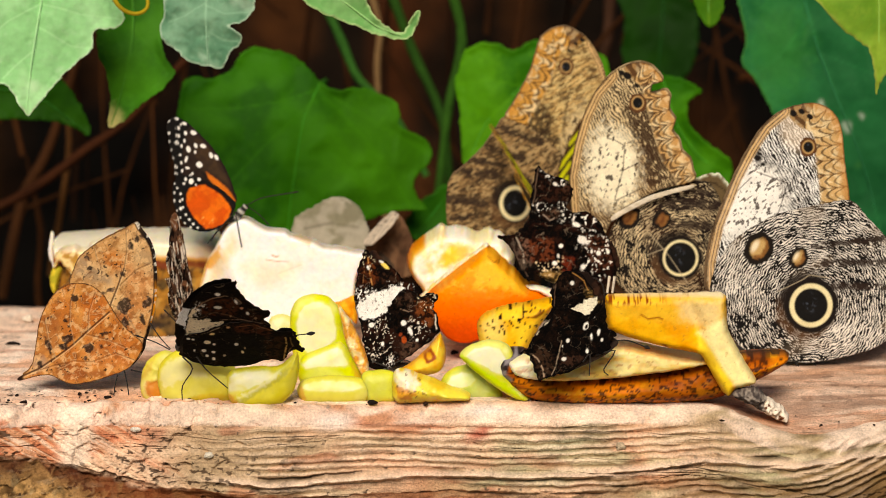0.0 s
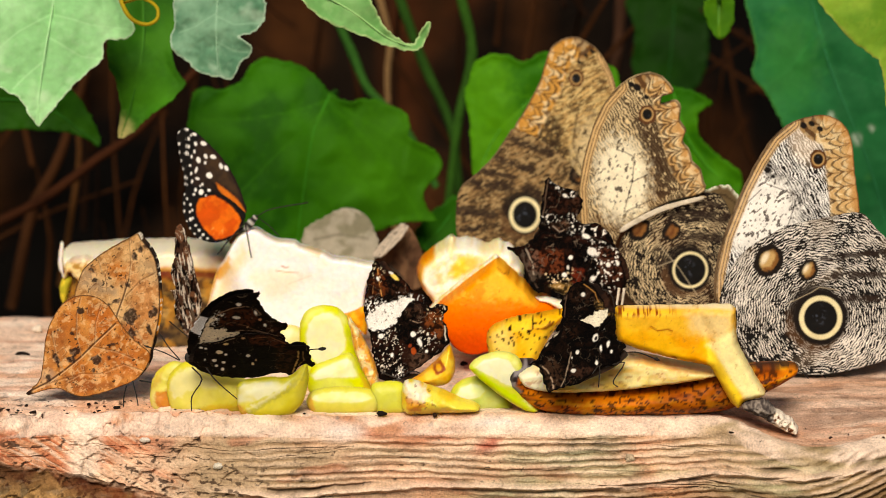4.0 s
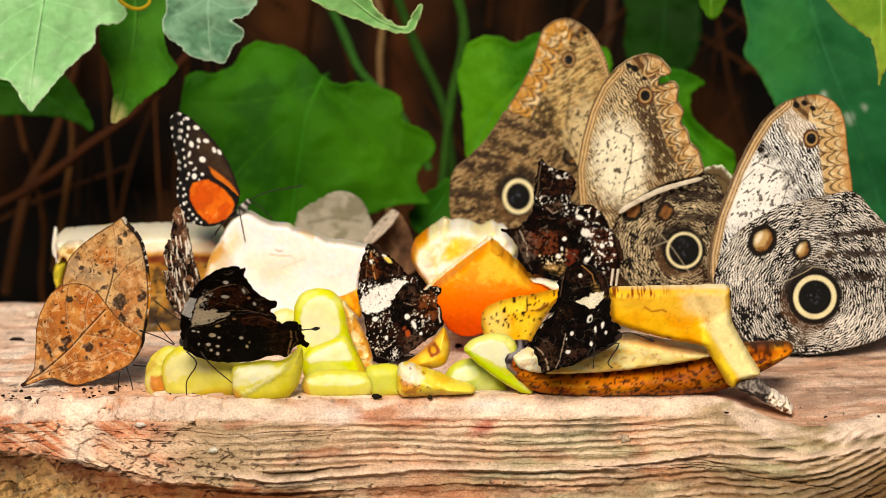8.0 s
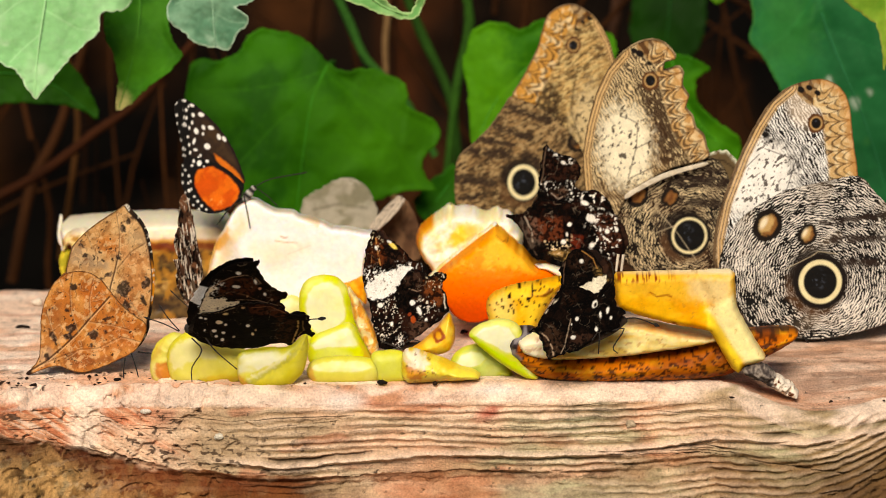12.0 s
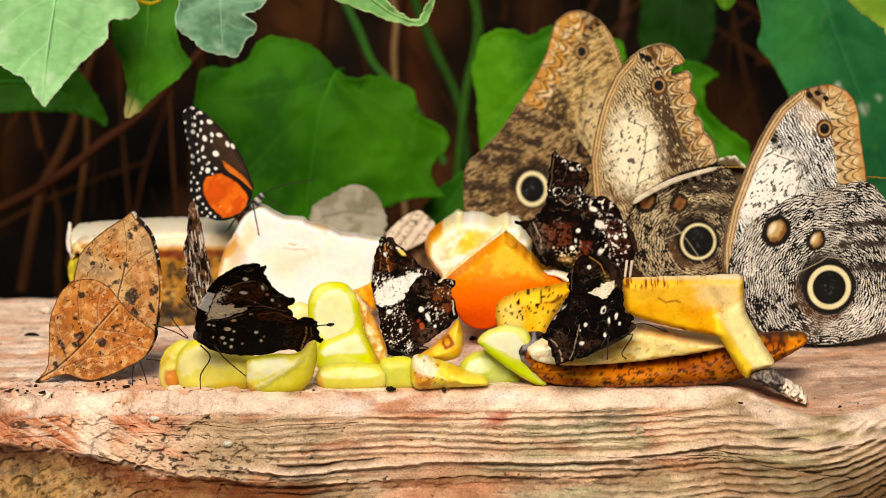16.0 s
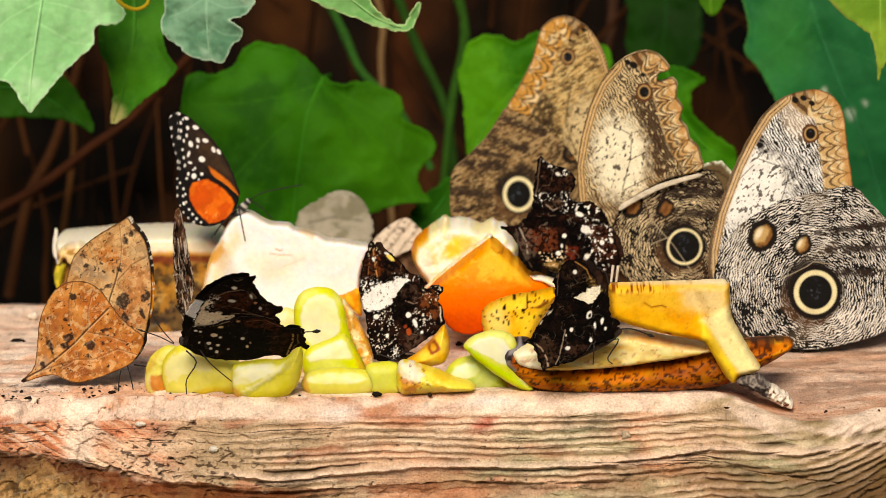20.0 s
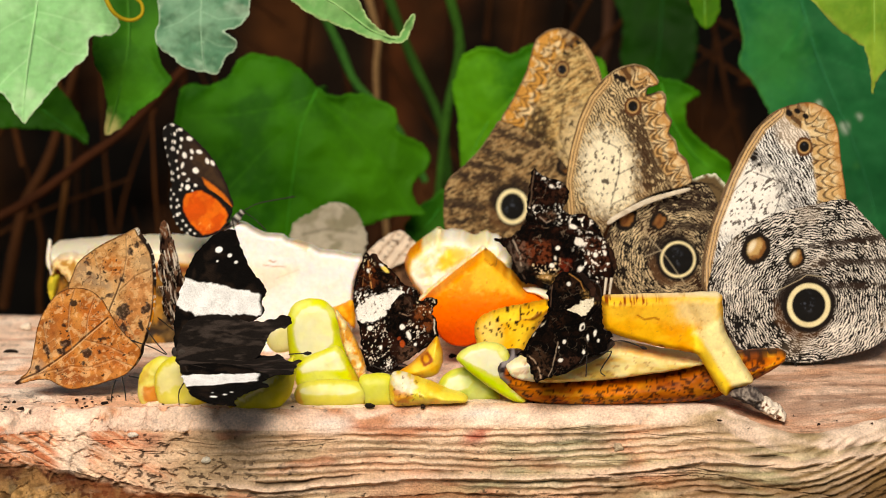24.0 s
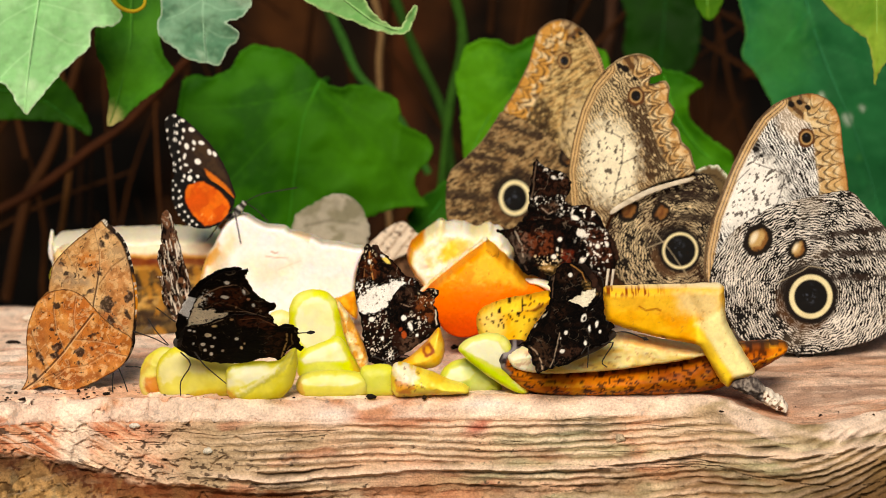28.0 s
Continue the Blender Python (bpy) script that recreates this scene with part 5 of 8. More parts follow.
def insect_body(t, pts, r, colours, legs=(), feelers=(), club=0.0007):
    """Body from head to tail through pts, legs and feelers as lines of points, all in the thing's space."""
    leg_c = "1a120c"
    part("body", lathe(pts, [r * 0.25, r * 0.75, r * 0.7, r, r * 0.95, r * 0.7, r * 0.65, r * 0.45, r * 0.12], colours), BODY, t)
    for l in legs:
        part("leg", tube(l, 0.00028, 0.00018, 5, hx(leg_c), smooth_k=3), BODY, t)
    for l in feelers:
        f = part("antenna", tube(l, 0.00018, 0.00022, 5, hx(leg_c), smooth_k=4), BODY, t)
        d = np.array(l[-1]) - np.array(l[-2])
        d = d / (np.linalg.norm(d) + 1e-9)
        part("club", lathe([np.array(l[-1]) - d * 0.001, np.array(l[-1]), np.array(l[-1]) + d * 0.0012], [club * 0.4, club, club * 0.2], [leg_c, leg_c], 6), BODY, f)


def camber(a=0.002, w=160.0, lift=0.0):
    """A wing's gentle bow, with fine ripples along it."""
    def f(u, v, d):
        return a * ((u / w) ** 2 + (v / w) ** 2) + 0.0004 * (fbm(u / 25, v / 25, 9) - 0.5) + lift
    return f


def hatching(u, v, ang, period, seed, warp=1.0, cover=0.0):
    """Fine broken wavy strokes as on an owl butterfly's wing, 0 to 1; ang (degrees) is the direction across the strokes, one or an array."""
    ang = np.radians(np.broadcast_to(np.asarray(ang, float), u.shape))
    tot, num = 0.0, 0.0
    for k in range(6):
        th = k * np.pi / 6
        wgt = np.clip(np.cos(ang - th), -1, 1) ** 2
        wgt = wgt ** 8
        a, b = u * math.cos(th) + v * math.sin(th), -u * math.sin(th) + v * math.cos(th)
        ph = a / period + warp * (fbm(u / (period * 2.6), v / (period * 2.6), seed + k) - 0.5) * 2.2 + 0.5 * (smoothnoise(b / period * 0.55, a / period * 0.5, seed + 5) - 0.5)
        brk = smoothnoise(a / period * 1.1, b / (period * 1.7), seed + 8 + k)
        num = num + wgt * (np.sin(ph * 2 * np.pi) + 1.7 * (brk - 0.5))
        tot = tot + wgt
    return step01(num / tot + cover + 0.8 * (fbm(u / 34, v / 34, seed + 20) - 0.5), -0.08, 0.14)


def eye_spot(c, u, v, ctr, r, ratio=1.0, ang=0.0, halo="2a1a10", ring="e8d9a8", pupil="0a0908", size=(1.42, 1.05, 0.74)):
    c = mix(c, hx(halo), oval(u, v, ctr, r * size[0], r * size[0] * ratio, ang, r * 0.09, 2))
    c = mix(c, hx(ring), oval(u, v, ctr, r * size[1], r * size[1] * ratio, ang, 1.6))
    c = mix(c, hx(pupil), oval(u, v, ctr, r * size[2], r * size[2] * ratio, ang, 1.6))
    sp = oval(u, v, (ctr[0] - r * 0.15, ctr[1] + r * 0.1), r * 0.34, r * 0.42 * ratio, ang, 6)
    return mix(c, hx("6a7488"), sp * step01(fbm(u / 5, v / 5, 3), 0.52, 0.72) * 0.3)


def owl_fore(pale, line, brown, margin, cream_at, cream_r, spots, ocelli, costa, outer, veins, seed, ang=-40, period=6.5, contrast=1.0, outer_w=46.0, cover=0.0, shade=(), blush=(), cream="f0e4c6", fleck=0.63, zig=6.0, fine=1.0, blotch=None, amber=0.45):
    def f(u, v, d):
        h = hatching(u, v, ang(u, v) if callable(ang) else ang, period, seed, 1.0, cover)
        c = mix(flat(u, hx(pale)), hx(line), h * contrast)
        c = mix(c, hx(brown), step01(fbm(u / 40, v / 40, seed + 2), 0.5, 0.75) * 0.35)
        if blotch:
            c = mix(c, hx(blotch[0]), step01(fbm((u + 0.35 * v) / 12, (v - 0.35 * u) / 4, seed + 11, 3), 0.47, 0.60) * 0.7)
            c = mix(c, hx(blotch[1]), step01(fbm((u + 0.5 * v) / 9, (v - 0.5 * u) / 4, seed + 12, 3), 0.54, 0.62) * 0.6)
        for zone, colour, k in shade:
            c = mix(c, hx(colour), poly_mask(u, v, zone, 10, 12, 9, seed) * step01(fbm(u / 6, v / 6, seed + 7), 0.28, 0.5) * k)
        for p in blush:
            c = mix(c, hx("ecd6bc"), oval(u, v, p[:2], p[2], p[3], 20, 12) * 0.5)
        cm = oval(u, v, cream_at, *cream_r, 18, 14)
        sp = step01(fbm((u - 0.6 * v) / 4.0, (v + 0.6 * u) / 6.5, seed + 6, 2) + 0.2 * (fbm(u / 26, v / 26, seed + 9) - 0.5), fleck, fleck + 0.05)
        c = mix(c, mix(flat(u, hx(cream)), hx("2c1c12"), sp * 0.9), cm)
        for r in veins:
            c = mix(c, hx("2c1c12"), stroke(u, v, r, 0.9, 0.9) * 0.8)
        # tan margin crossed by scalloped brown lines
        om = np.full(len(u), 1e9)
        tt = np.zeros(len(u))
        L = 0.0
        for a, b in zip(outer, outer[1:]):
            dd, t = segdist(u, v, a, b)
            n = math.hypot(b[0] - a[0], b[1] - a[1])
            m = dd < om
            tt[m] = L + t[m] * n
            om = np.minimum(om, dd)
            L += n
        inm = step01(-om, -outer_w - 3, -outer_w + 3)
        sc = np.abs(np.sin(tt / 25 * np.pi + 0.5 * (fbm(u / 14, v / 14, seed + 15) - 0.5)))
        c = mix(c, mix(flat(u, hx(margin)), hx("f0d8a8"), step01(fbm(u / 9, v / 9, seed + 4), 0.46, 0.60) * 0.8), inm * 0.95)
        for lev, wd, al in ((outer_w * 0.30, 1.0, 0.65), (outer_w * 0.60, 1.3, 0.8), (outer_w * 0.98, 2.0, 0.85)):
            c = mix(c, hx("3a1e0a"), inm * step01(-np.abs(om - lev - 2 * zig * (sc - 0.5) - 4 * (fbm(u / 9, v / 9, seed + 1) - 0.5)), -wd * fine - 1, -wd * fine + 1) * al)
        c = mix(c, hx("5a3412"), inm * step01(np.abs(np.cos(tt / 25 * np.pi)), 0.975, 0.995) * 0.5)
        c = mix(c, hx("c07a28"), inm * step01(-om, -outer_w * 0.4, -2) * amber)
        for p in spots:
            c = mix(c, hx("120b08"), oval(u, v, p[:2], p[2], p[2] * 0.75, -30, 1.2))
        for p in ocelli:
            c = eye_spot(c, u, v, p[:2], p[2], 1.1, 0, "5a361a", "caa066", "0c0806", (1.4, 1.0, 0.8))
        cd = np.full(len(u), 1e9)
        for a, b in zip(costa, costa[1:]):
            cd = np.minimum(cd, segdist(u, v, a, b)[0])
        cs = step01(-cd, -17, -12)
        c = mix(c, mix(flat(u, hx("d8b27a")), hx("5a3a1c"), step01(np.sin(cd * 1.15), 0.4, 0.9)), cs * 0.9)
        return mix(c, hx("3a2412"), step01(-d, -2.8, -0.9) * 0.75)
    return f


def owl_hind(pale, line, brown, eyes, ocelli, bands, seed, ang=-35, period=6.0, contrast=1.0, veins=(), cover=0.0, blotch=None, dot=("c8a468", "f4e6c4"), rim=0.75):
    def f(u, v, d):
        h = hatching(u, v, ang(u, v) if callable(ang) else ang, period, seed, 0.9, cover(u, v) if callable(cover) else cover)
        c = mix(flat(u, hx(pale)), hx(line), h * contrast)
        c = mix(c, hx(brown), step01(fbm(u / 55, v / 55, seed + 2), 0.5, 0.75) * 0.4)
        if blotch:
            c = mix(c, hx(blotch[0]), step01(fbm((u + 0.35 * v) / 12, (v - 0.35 * u) / 4, seed + 11, 3), 0.47, 0.60) * 0.7)
            c = mix(c, hx(blotch[1]), step01(fbm((u + 0.5 * v) / 9, (v - 0.5 * u) / 4, seed + 12, 3), 0.54, 0.62) * 0.6)
        for a, b, w in bands:
            c = mix(c, hx("2a1c14"), stroke(u + 8 * (fbm(u / 9, v / 9, seed + 5) - 0.5), v + 9 * (fbm(u / 9, v / 9, seed + 6) - 0.5), [a, b], w, w * 0.5) * step01(fbm(u / 9, v / 4, seed + 3), 0.22, 0.45) * 0.9)
        for p in eyes:
            c = mix(c, hx("5a3c22"), oval(u, v, (p[0] - p[2] * 0.25, p[1] - p[2] * 0.25), p[2] * 1.35, p[2] * 1.3, 0, p[2] * 0.15, 6) * 0.7)
            c = mix(c, hx("140c08"), oval(u, v, (p[0] - p[2] * 0.35, p[1] + p[2] * 0.55), p[2] * 1.15, p[2] * 0.95, 25, p[2] * 0.2, 5) * 0.9)
            c = eye_spot(c, u, v, p[:2], p[2], p[3], 0, "140c08", "ece0b0", "0a0908", p[4])
        for p in ocelli:
            c = mix(c, hx("160e08"), oval(u, v, p[:2], p[2] * 1.4, p[2] * 1.68, -28, 1.6, 3))
            c = mix(c, hx("8a5c2c"), oval(u, v, (p[0] + p[2] * 0.15, p[1]), p[2] * 0.78, p[2] * 1.05, -28, 2, 3))
            c = mix(c, hx(dot[0]), oval(u, v, (p[0] - p[2] * 0.12, p[1] + p[2] * 0.12), p[2] * 0.6, p[2] * 0.9, -28, 3, 3))
            c = mix(c, hx(dot[1]), oval(u, v, (p[0] - p[2] * 0.35, p[1] + p[2] * 0.25), p[2] * 0.28, p[2] * 0.6, -28, 3))
        for r in veins:
            c = mix(c, hx("cbbb9c"), stroke(u, v, r, 0.6, 0.9) * 0.75)
        return mix(c, hx("22160c"), step01(-d, -2.8, -0.9) * rim)
    return f


def plain_wing(base, spot, seed):
    return lambda u, v, d: mix(flat(u, hx(base)), hx(spot), step01(fbm(u / 14, v / 14, seed), 0.45, 0.7))


def wing(t, name, outline, unit, paint, back_paint=None, lift=0.0, bow=0.0002, step=1.8, mat=None, m=None, k=4, label="", ragged=0.6):
    return part(name, skin(outline, unit, camber(bow, 160.0, lift), paint, None, back_paint, step=step, k=k, ragged=ragged * (6.0 if mat else 1.4)), mat or WING, t, label, m)


def owl_grey():
    t = thing("owl_butterfly", (0.1216, 0.0600, 0.0003), "large grey-and-white owl butterfly with closed wings and eyespots", "butterfly", "owl butterflies")
    U0 = 0.000190
    under = plain_wing("6a5238", "3a2c20", 3)
    fore = [(-162, 132), (-166, 172), (-162, 207), (-152, 247), (-138, 287), (-120, 332), (-95, 382), (-68, 424), (-38, 449), (-8, 460), (20, 463), (44, 455), (60, 438), (70, 412), (74, 372), (80, 332), (85, 294), (80, 252), (20, 202), (-60, 162), (-120, 122)]
    paint = owl_fore("faf8f4", "0c0807", "8a7458", "d4ac70", (-90, 287), (62, 70, -30),
                     [(*(-18, 445), 7), (*(-3, 448), 6), (*(12, 439), 6), (*(-80, 366), 6), (*(-69, 355), 4)],
                     [(*(10, 386), 11)],
                     [(-164, 132), (-165, 182), (-152, 247), (-120, 332), (-95, 382), (-68, 424), (-38, 449)],
                     [(20, 467), (46, 455), (62, 438), (72, 412), (76, 372), (82, 332), (87, 287)],
                     [[(-25, 322), (-40, 272), (-65, 232)], [(-25, 322), (-80, 342)], [(-120, 302), (-90, 332)]], 41, 28, 5.0, cover=0.1, zig=9.0, amber=0.6, fine=1.9, outer_w=52.0, cream="fefbf4", fleck=0.645, blush=[(*(-15, 417), 26, 38)],
                     shade=[([(-104, 388), (-92, 362), (-64, 340), (-36, 338), (-40, 352), (-70, 372), (-86, 392)], "1c120c", 0.85), ([(-60, 330), (0, 350), (24, 300), (20, 240), (-40, 240), (-50, 280)], "2a1c12", 0.3)])
    wing(t, "forewing", fore, U0, paint, under, step=1.25)
    hind = [(-160, 127), (-150, 177), (-122, 220), (-85, 247), (-40, 270), (20, 284), (85, 294), (115, 266), (148, 232), (170, 202), (184, 162), (186, 112), (176, 72), (148, 40), (110, 24), (60, 12), (10, 6), (-40, 12), (-80, 21), (-108, 38), (-128, 70), (-142, 102)]
    wing(t, "hindwing", hind, U0,
         owl_hind("e8e2d8", "0a0706", "8a7660", [(*(20, 108), 39, 1.02, (1.24, 0.98, 0.76))], [(*(-75, 208), 18), (*(-4, 192), 12)],
                  [((20, 212), (180, 232), 5), ((40, 182), (186, 187), 6), ((60, 142), (186, 142), 6)],
                  51, lambda u, v: np.degrees(np.arctan2(v - 108, u - 20)), 4.4, cover=lambda u, v: 0.48 - 0.6 * oval(u, v, (90, 57), 75, 38, 15, 25) - 0.5 * oval(u, v, (-110, 162), 30, 60, 15, 20) - 0.22 * step01(v, 130, 210), rim=0.3, veins=[[(-40, 132), (5, 154), (16, 162), (50, 157)]]), under, lift=-0.0012, step=1.0)
    back = plain_wing("7a6248", "4a3826", 13)
    far = pose(-0.0004, 0.003, -0.0006, 0, 0, -2)
    wing(t, "forewing", fore, U0, back, back, step=5, m=far)
    wing(t, "hindwing", hind, U0, back, back, step=5, m=far, lift=0.001)
    insect_body(t, [(-0.0285, 0.0055, 0.034), (-0.027, 0.0055, 0.028), (-0.022, 0.0055, 0.018), (-0.015, 0.0055, 0.008), (-0.004, 0.0055, 0.004)], 0.0042,
                ["5a4430", "6a5138", "4a3826"], [[(-0.005, 0.0, 0.006), (0.000, -0.002, 0.000), (0.001, -0.001, -0.0035)], [(-0.001, 0.001, 0.006), (0.006, 0.0, 0.000), (0.0045, 0.0, -0.004)],
                                                 [(-0.002, 0.004, 0.006), (0.003, 0.004, -0.001), (0.007, 0.004, -0.003)]], [])


def owl_tan():
    t = thing("owl_butterfly", (0.0772, 0.0880, 0.0168), "owl butterfly with a torn scalloped cream forewing, wings closed", "butterfly", "owl butterflies")
    U0 = 0.000194
    under = plain_wing("6a5238", "3a2c20", 3)
    fore = [(-150, 120), (-158, 170), (-160, 220), (-152, 275), (-138, 325), (-118, 368), (-92, 398), (-66, 415), (-40, 421), (-18, 414), (-4, 400), (2, 387), (-16, 382), (-19, 368), (-8, 370), (8, 374), (16, 360), (14, 338), (26, 322), (20, 302), (32, 288), (38, 266), (52, 254), (58, 232), (62, 217), (42, 208), (0, 198), (-40, 178), (-82, 150), (-100, 110), (-130, 100)]
    paint = owl_fore("e2c898", "2c180a", "7a5228", "d0a468", (-85, 235), (46, 72, 8),
                     [(*(-61, 397), 8), (*(-71, 402), 6), (*(-97, 387), 8), (*(-44, 380), 5)],
                     [(*(-42, 350), 11)],
                     [(-154, 120), (-162, 220), (-152, 275), (-138, 325), (-118, 368), (-92, 398)],
                     [(-30, 422), (0, 400), (6, 370), (20, 320), (35, 270), (60, 235), (66, 215)],
                     [[(-64, 275), (-66, 235), (-80, 180)], [(-40, 245), (-66, 232)], [(-30, 202), (-80, 178)], [(-95, 288), (-80, 284), (-64, 275)]], 61, 30, 5.2, contrast=0.9, amber=0.3, outer_w=38.0, cover=0.12, cream="fbf0d0", fleck=0.67, zig=10.0, fine=2.4,
                     shade=[([(-70, 340), (-44, 290), (-36, 240), (-20, 200), (30, 205), (30, 270), (0, 330), (-20, 370)], "38200c", 0.9), ([(-150, 170), (-110, 130), (-60, 160), (-70, 180), (-110, 175)], "5a3a1c", 0.6)])
    w = wing(t, "forewing", fore, U0, paint, under, lift=-0.0015, k=2, step=1.25)
    hind = [(-102, 100), (-90, 135), (-70, 158), (-30, 182), (20, 202), (60, 214), (82, 208), (96, 186), (110, 148), (120, 100), (116, 55), (95, 20), (50, 4), (-10, 2), (-60, 12), (-88, 40), (-100, 70)]
    wing(t, "hindwing", hind, U0,
         owl_hind("e2cca2", "120905", "4a2c16", [(*(30, 77), 32, 1.02, (1.2, 0.99, 0.85))], [(*(-62, 148), 13), (*(-4, 144), 11)],
                  [((0, 175), (110, 170), 10), ((20, 140), (120, 130), 8), ((-30, 110), (0, 40), 9), ((40, 196), (96, 192), 6), ((70, 100), (120, 84), 6)],
                  71, lambda u, v: np.degrees(np.arctan2(v - 77, u - 30)), 4.4, cover=0.34, veins=[[(-25, 120), (10, 80), (45, 30)], [(-30, 82), (5, 95)]], dot=("6a3e1c", "8a5c30")), under, step=1.25)
    fold = part("wing_fold", skin([(-85, 152), (-60, 168), (-20, 188), (20, 200), (56, 208), (56, 202), (20, 192), (-20, 178), (-60, 158), (-84, 144)], U0,
         lambda u, v, d: -0.0024 + 0 * u, lambda u, v, d: mix(flat(u, hx("efe6d4")), hx("c8b698"), fbm(u / 9, v / 4, 2)), step=1.5), WING, t, "pale rolled edge of the forewing")
    back = plain_wing("a08a68", "6a5638", 13)
    far = pose(0.0005, 0.003, 0.0, 0, 0, -2)
    far_wing = wing(t, "forewing", fore, U0, back, back, step=4, m=far, k=2)
    pale_rim = lambda u, v, d: mix(mix(flat(u, hx("6a5638")), hx("e4e6cc"), step01(-d, -11 + 5, -6 + 5) * step01(fbm(u / 7, v / 7, 5), 0.32, 0.46)), hx("2a1c10"), step01(-np.abs(d - 14 - 3 * np.sin(v / 5)), -3, -1.5) * 0.8)
    wing(t, "hindwing", hind, U0, pale_rim, pale_rim, step=3, m=pose(0.0045, 0.005, 0.002, 0, 0, -4), ragged=3)
    insect_body(t, [(-0.031, 0.0055, 0.03), (-0.029, 0.0055, 0.022), (-0.024, 0.0055, 0.012), (-0.014, 0.0055, 0.004), (-0.004, 0.0055, 0.002)], 0.004,
                ["5a4430", "6a5138", "4a3826"], [[(-0.01, 0.0, 0.004), (-0.006, -0.004, -0.003), (-0.004, -0.004, -0.0135)], [(-0.005, 0.001, 0.004), (0.004, 0.0, -0.004), (0.003, 0.0, -0.0135)]], [])
    for l in ([(-0.0203, -0.0380, 0.0156), (-0.0210, -0.0380, 0.0099)], [(-0.0186, -0.0380, 0.0155), (-0.0193, -0.0380, 0.0099)]):
        part("leg", tube(l, 0.0005, 0.0004, 6, hx("e8dcc8"), smooth_k=1), BODY, t, "pale slender leg")
    return (w, Matrix()), (fold, Matrix()), (far_wing, far)


def owl_brown():
    t = thing("owl_butterfly", (0.0273, 0.1300, 0.0283), "brown owl butterfly with closed wings and one large eyespot", "butterfly", "owl butterflies")
    U0 = 0.000200
    under = plain_wing("6a5238", "3a2c20", 3)
    fore = [(175, 215), (160, 285), (148, 325), (130, 357), (108, 377), (84, 387), (60, 383), (40, 367), (31, 343), (20, 307), (5, 277), (-12, 247), (-22, 229), (-15, 190), (20, 150), (70, 115), (130, 105), (165, 145)]
    paint = owl_fore("cca668", "2a180a", "6a4624", "d69c48", (110, 195), (28, 50, -10),
                     [(*(113, 364), 5), (*(102, 357), 4), (*(90, 345), 4)], [(*(85, 317), 10)],
                     [(190, 175), (165, 285), (152, 325), (134, 357)],
                     [(80, 391), (55, 383), (36, 365), (28, 343), (16, 307), (1, 277), (-16, 247), (-26, 225)],
                     [[(90, 265), (80, 205), (100, 145)]], 81, 120, 8.0, contrast=0.45, outer_w=44.0, cover=0.0, cream="d8c090", fleck=0.6, zig=9.0, fine=2.0, amber=0.25, blotch=("2e1a0a", "e8cc8c"),
                     shade=[([(-30, 230), (10, 290), (60, 230), (90, 130), (20, 140)], "24140a", 0.85), ([(150, 300), (175, 220), (150, 150), (120, 200), (125, 270)], "a8844c", 0.5)])
    wing(t, "forewing", fore, U0, paint, under, step=2.0)
    hind = [(-20, 227), (-38, 209), (-62, 175), (-92, 145), (-118, 121), (-125, 85), (-123, 40), (-110, 20), (-70, 7), (-10, -3), (50, 0), (90, 25), (110, 75), (105, 125), (80, 163), (40, 200)]
    wing(t, "hindwing", hind, U0,
         owl_hind("98784e", "1e120a", "46301a", [(*(-3, 78), 28, 1.12, (1.1, 1.0, 0.76))], [(*(92, 150), 12)],
                  [((-132, 86), (-58, 79), 8), ((-128, 22), (-60, 26), 7), ((-120, 137), (-28, 125), 9), ((-74, 182), (10, 157), 7), ((-40, 217), (40, 185), 7), ((-94, 159), (-20, 143), 4), ((-124, 50), (-70, 53), 4), ((0, 125), (55, 95), 10)],
                  81, 120, 8.0, contrast=0.5, cover=0.0, blotch=("1a0f06", "c0a272"), rim=0.3, dot=("2a1c12", "5a4834")), under, lift=-0.0012, step=2.0)
    back = plain_wing("7a6248", "4a3826", 13)
    far = pose(0, 0.003, 0.0, 0, 0, 2)
    wing(t, "forewing", fore, U0, back, back, step=5, m=far)
    wing(t, "hindwing", hind, U0, back, back, step=5, m=far)
    insect_body(t, [(0.031, 0.0065, 0.034), (0.029, 0.0065, 0.026), (0.023, 0.0065, 0.014), (0.014, 0.0065, 0.004), (0.005, 0.0065, 0.0)], 0.004,
                ["5a4430", "6a5138", "4a3826"], [[(0.01, 0.002, 0.002), (0.012, -0.001, -0.01), (0.01, 0.001, -0.0235)], [(0.006, 0.004, 0.002), (0.001, 0.004, -0.01), (0.003, 0.004, -0.0235)]], [])


owl_grey()
TAN_WING = owl_tan()
owl_brown()


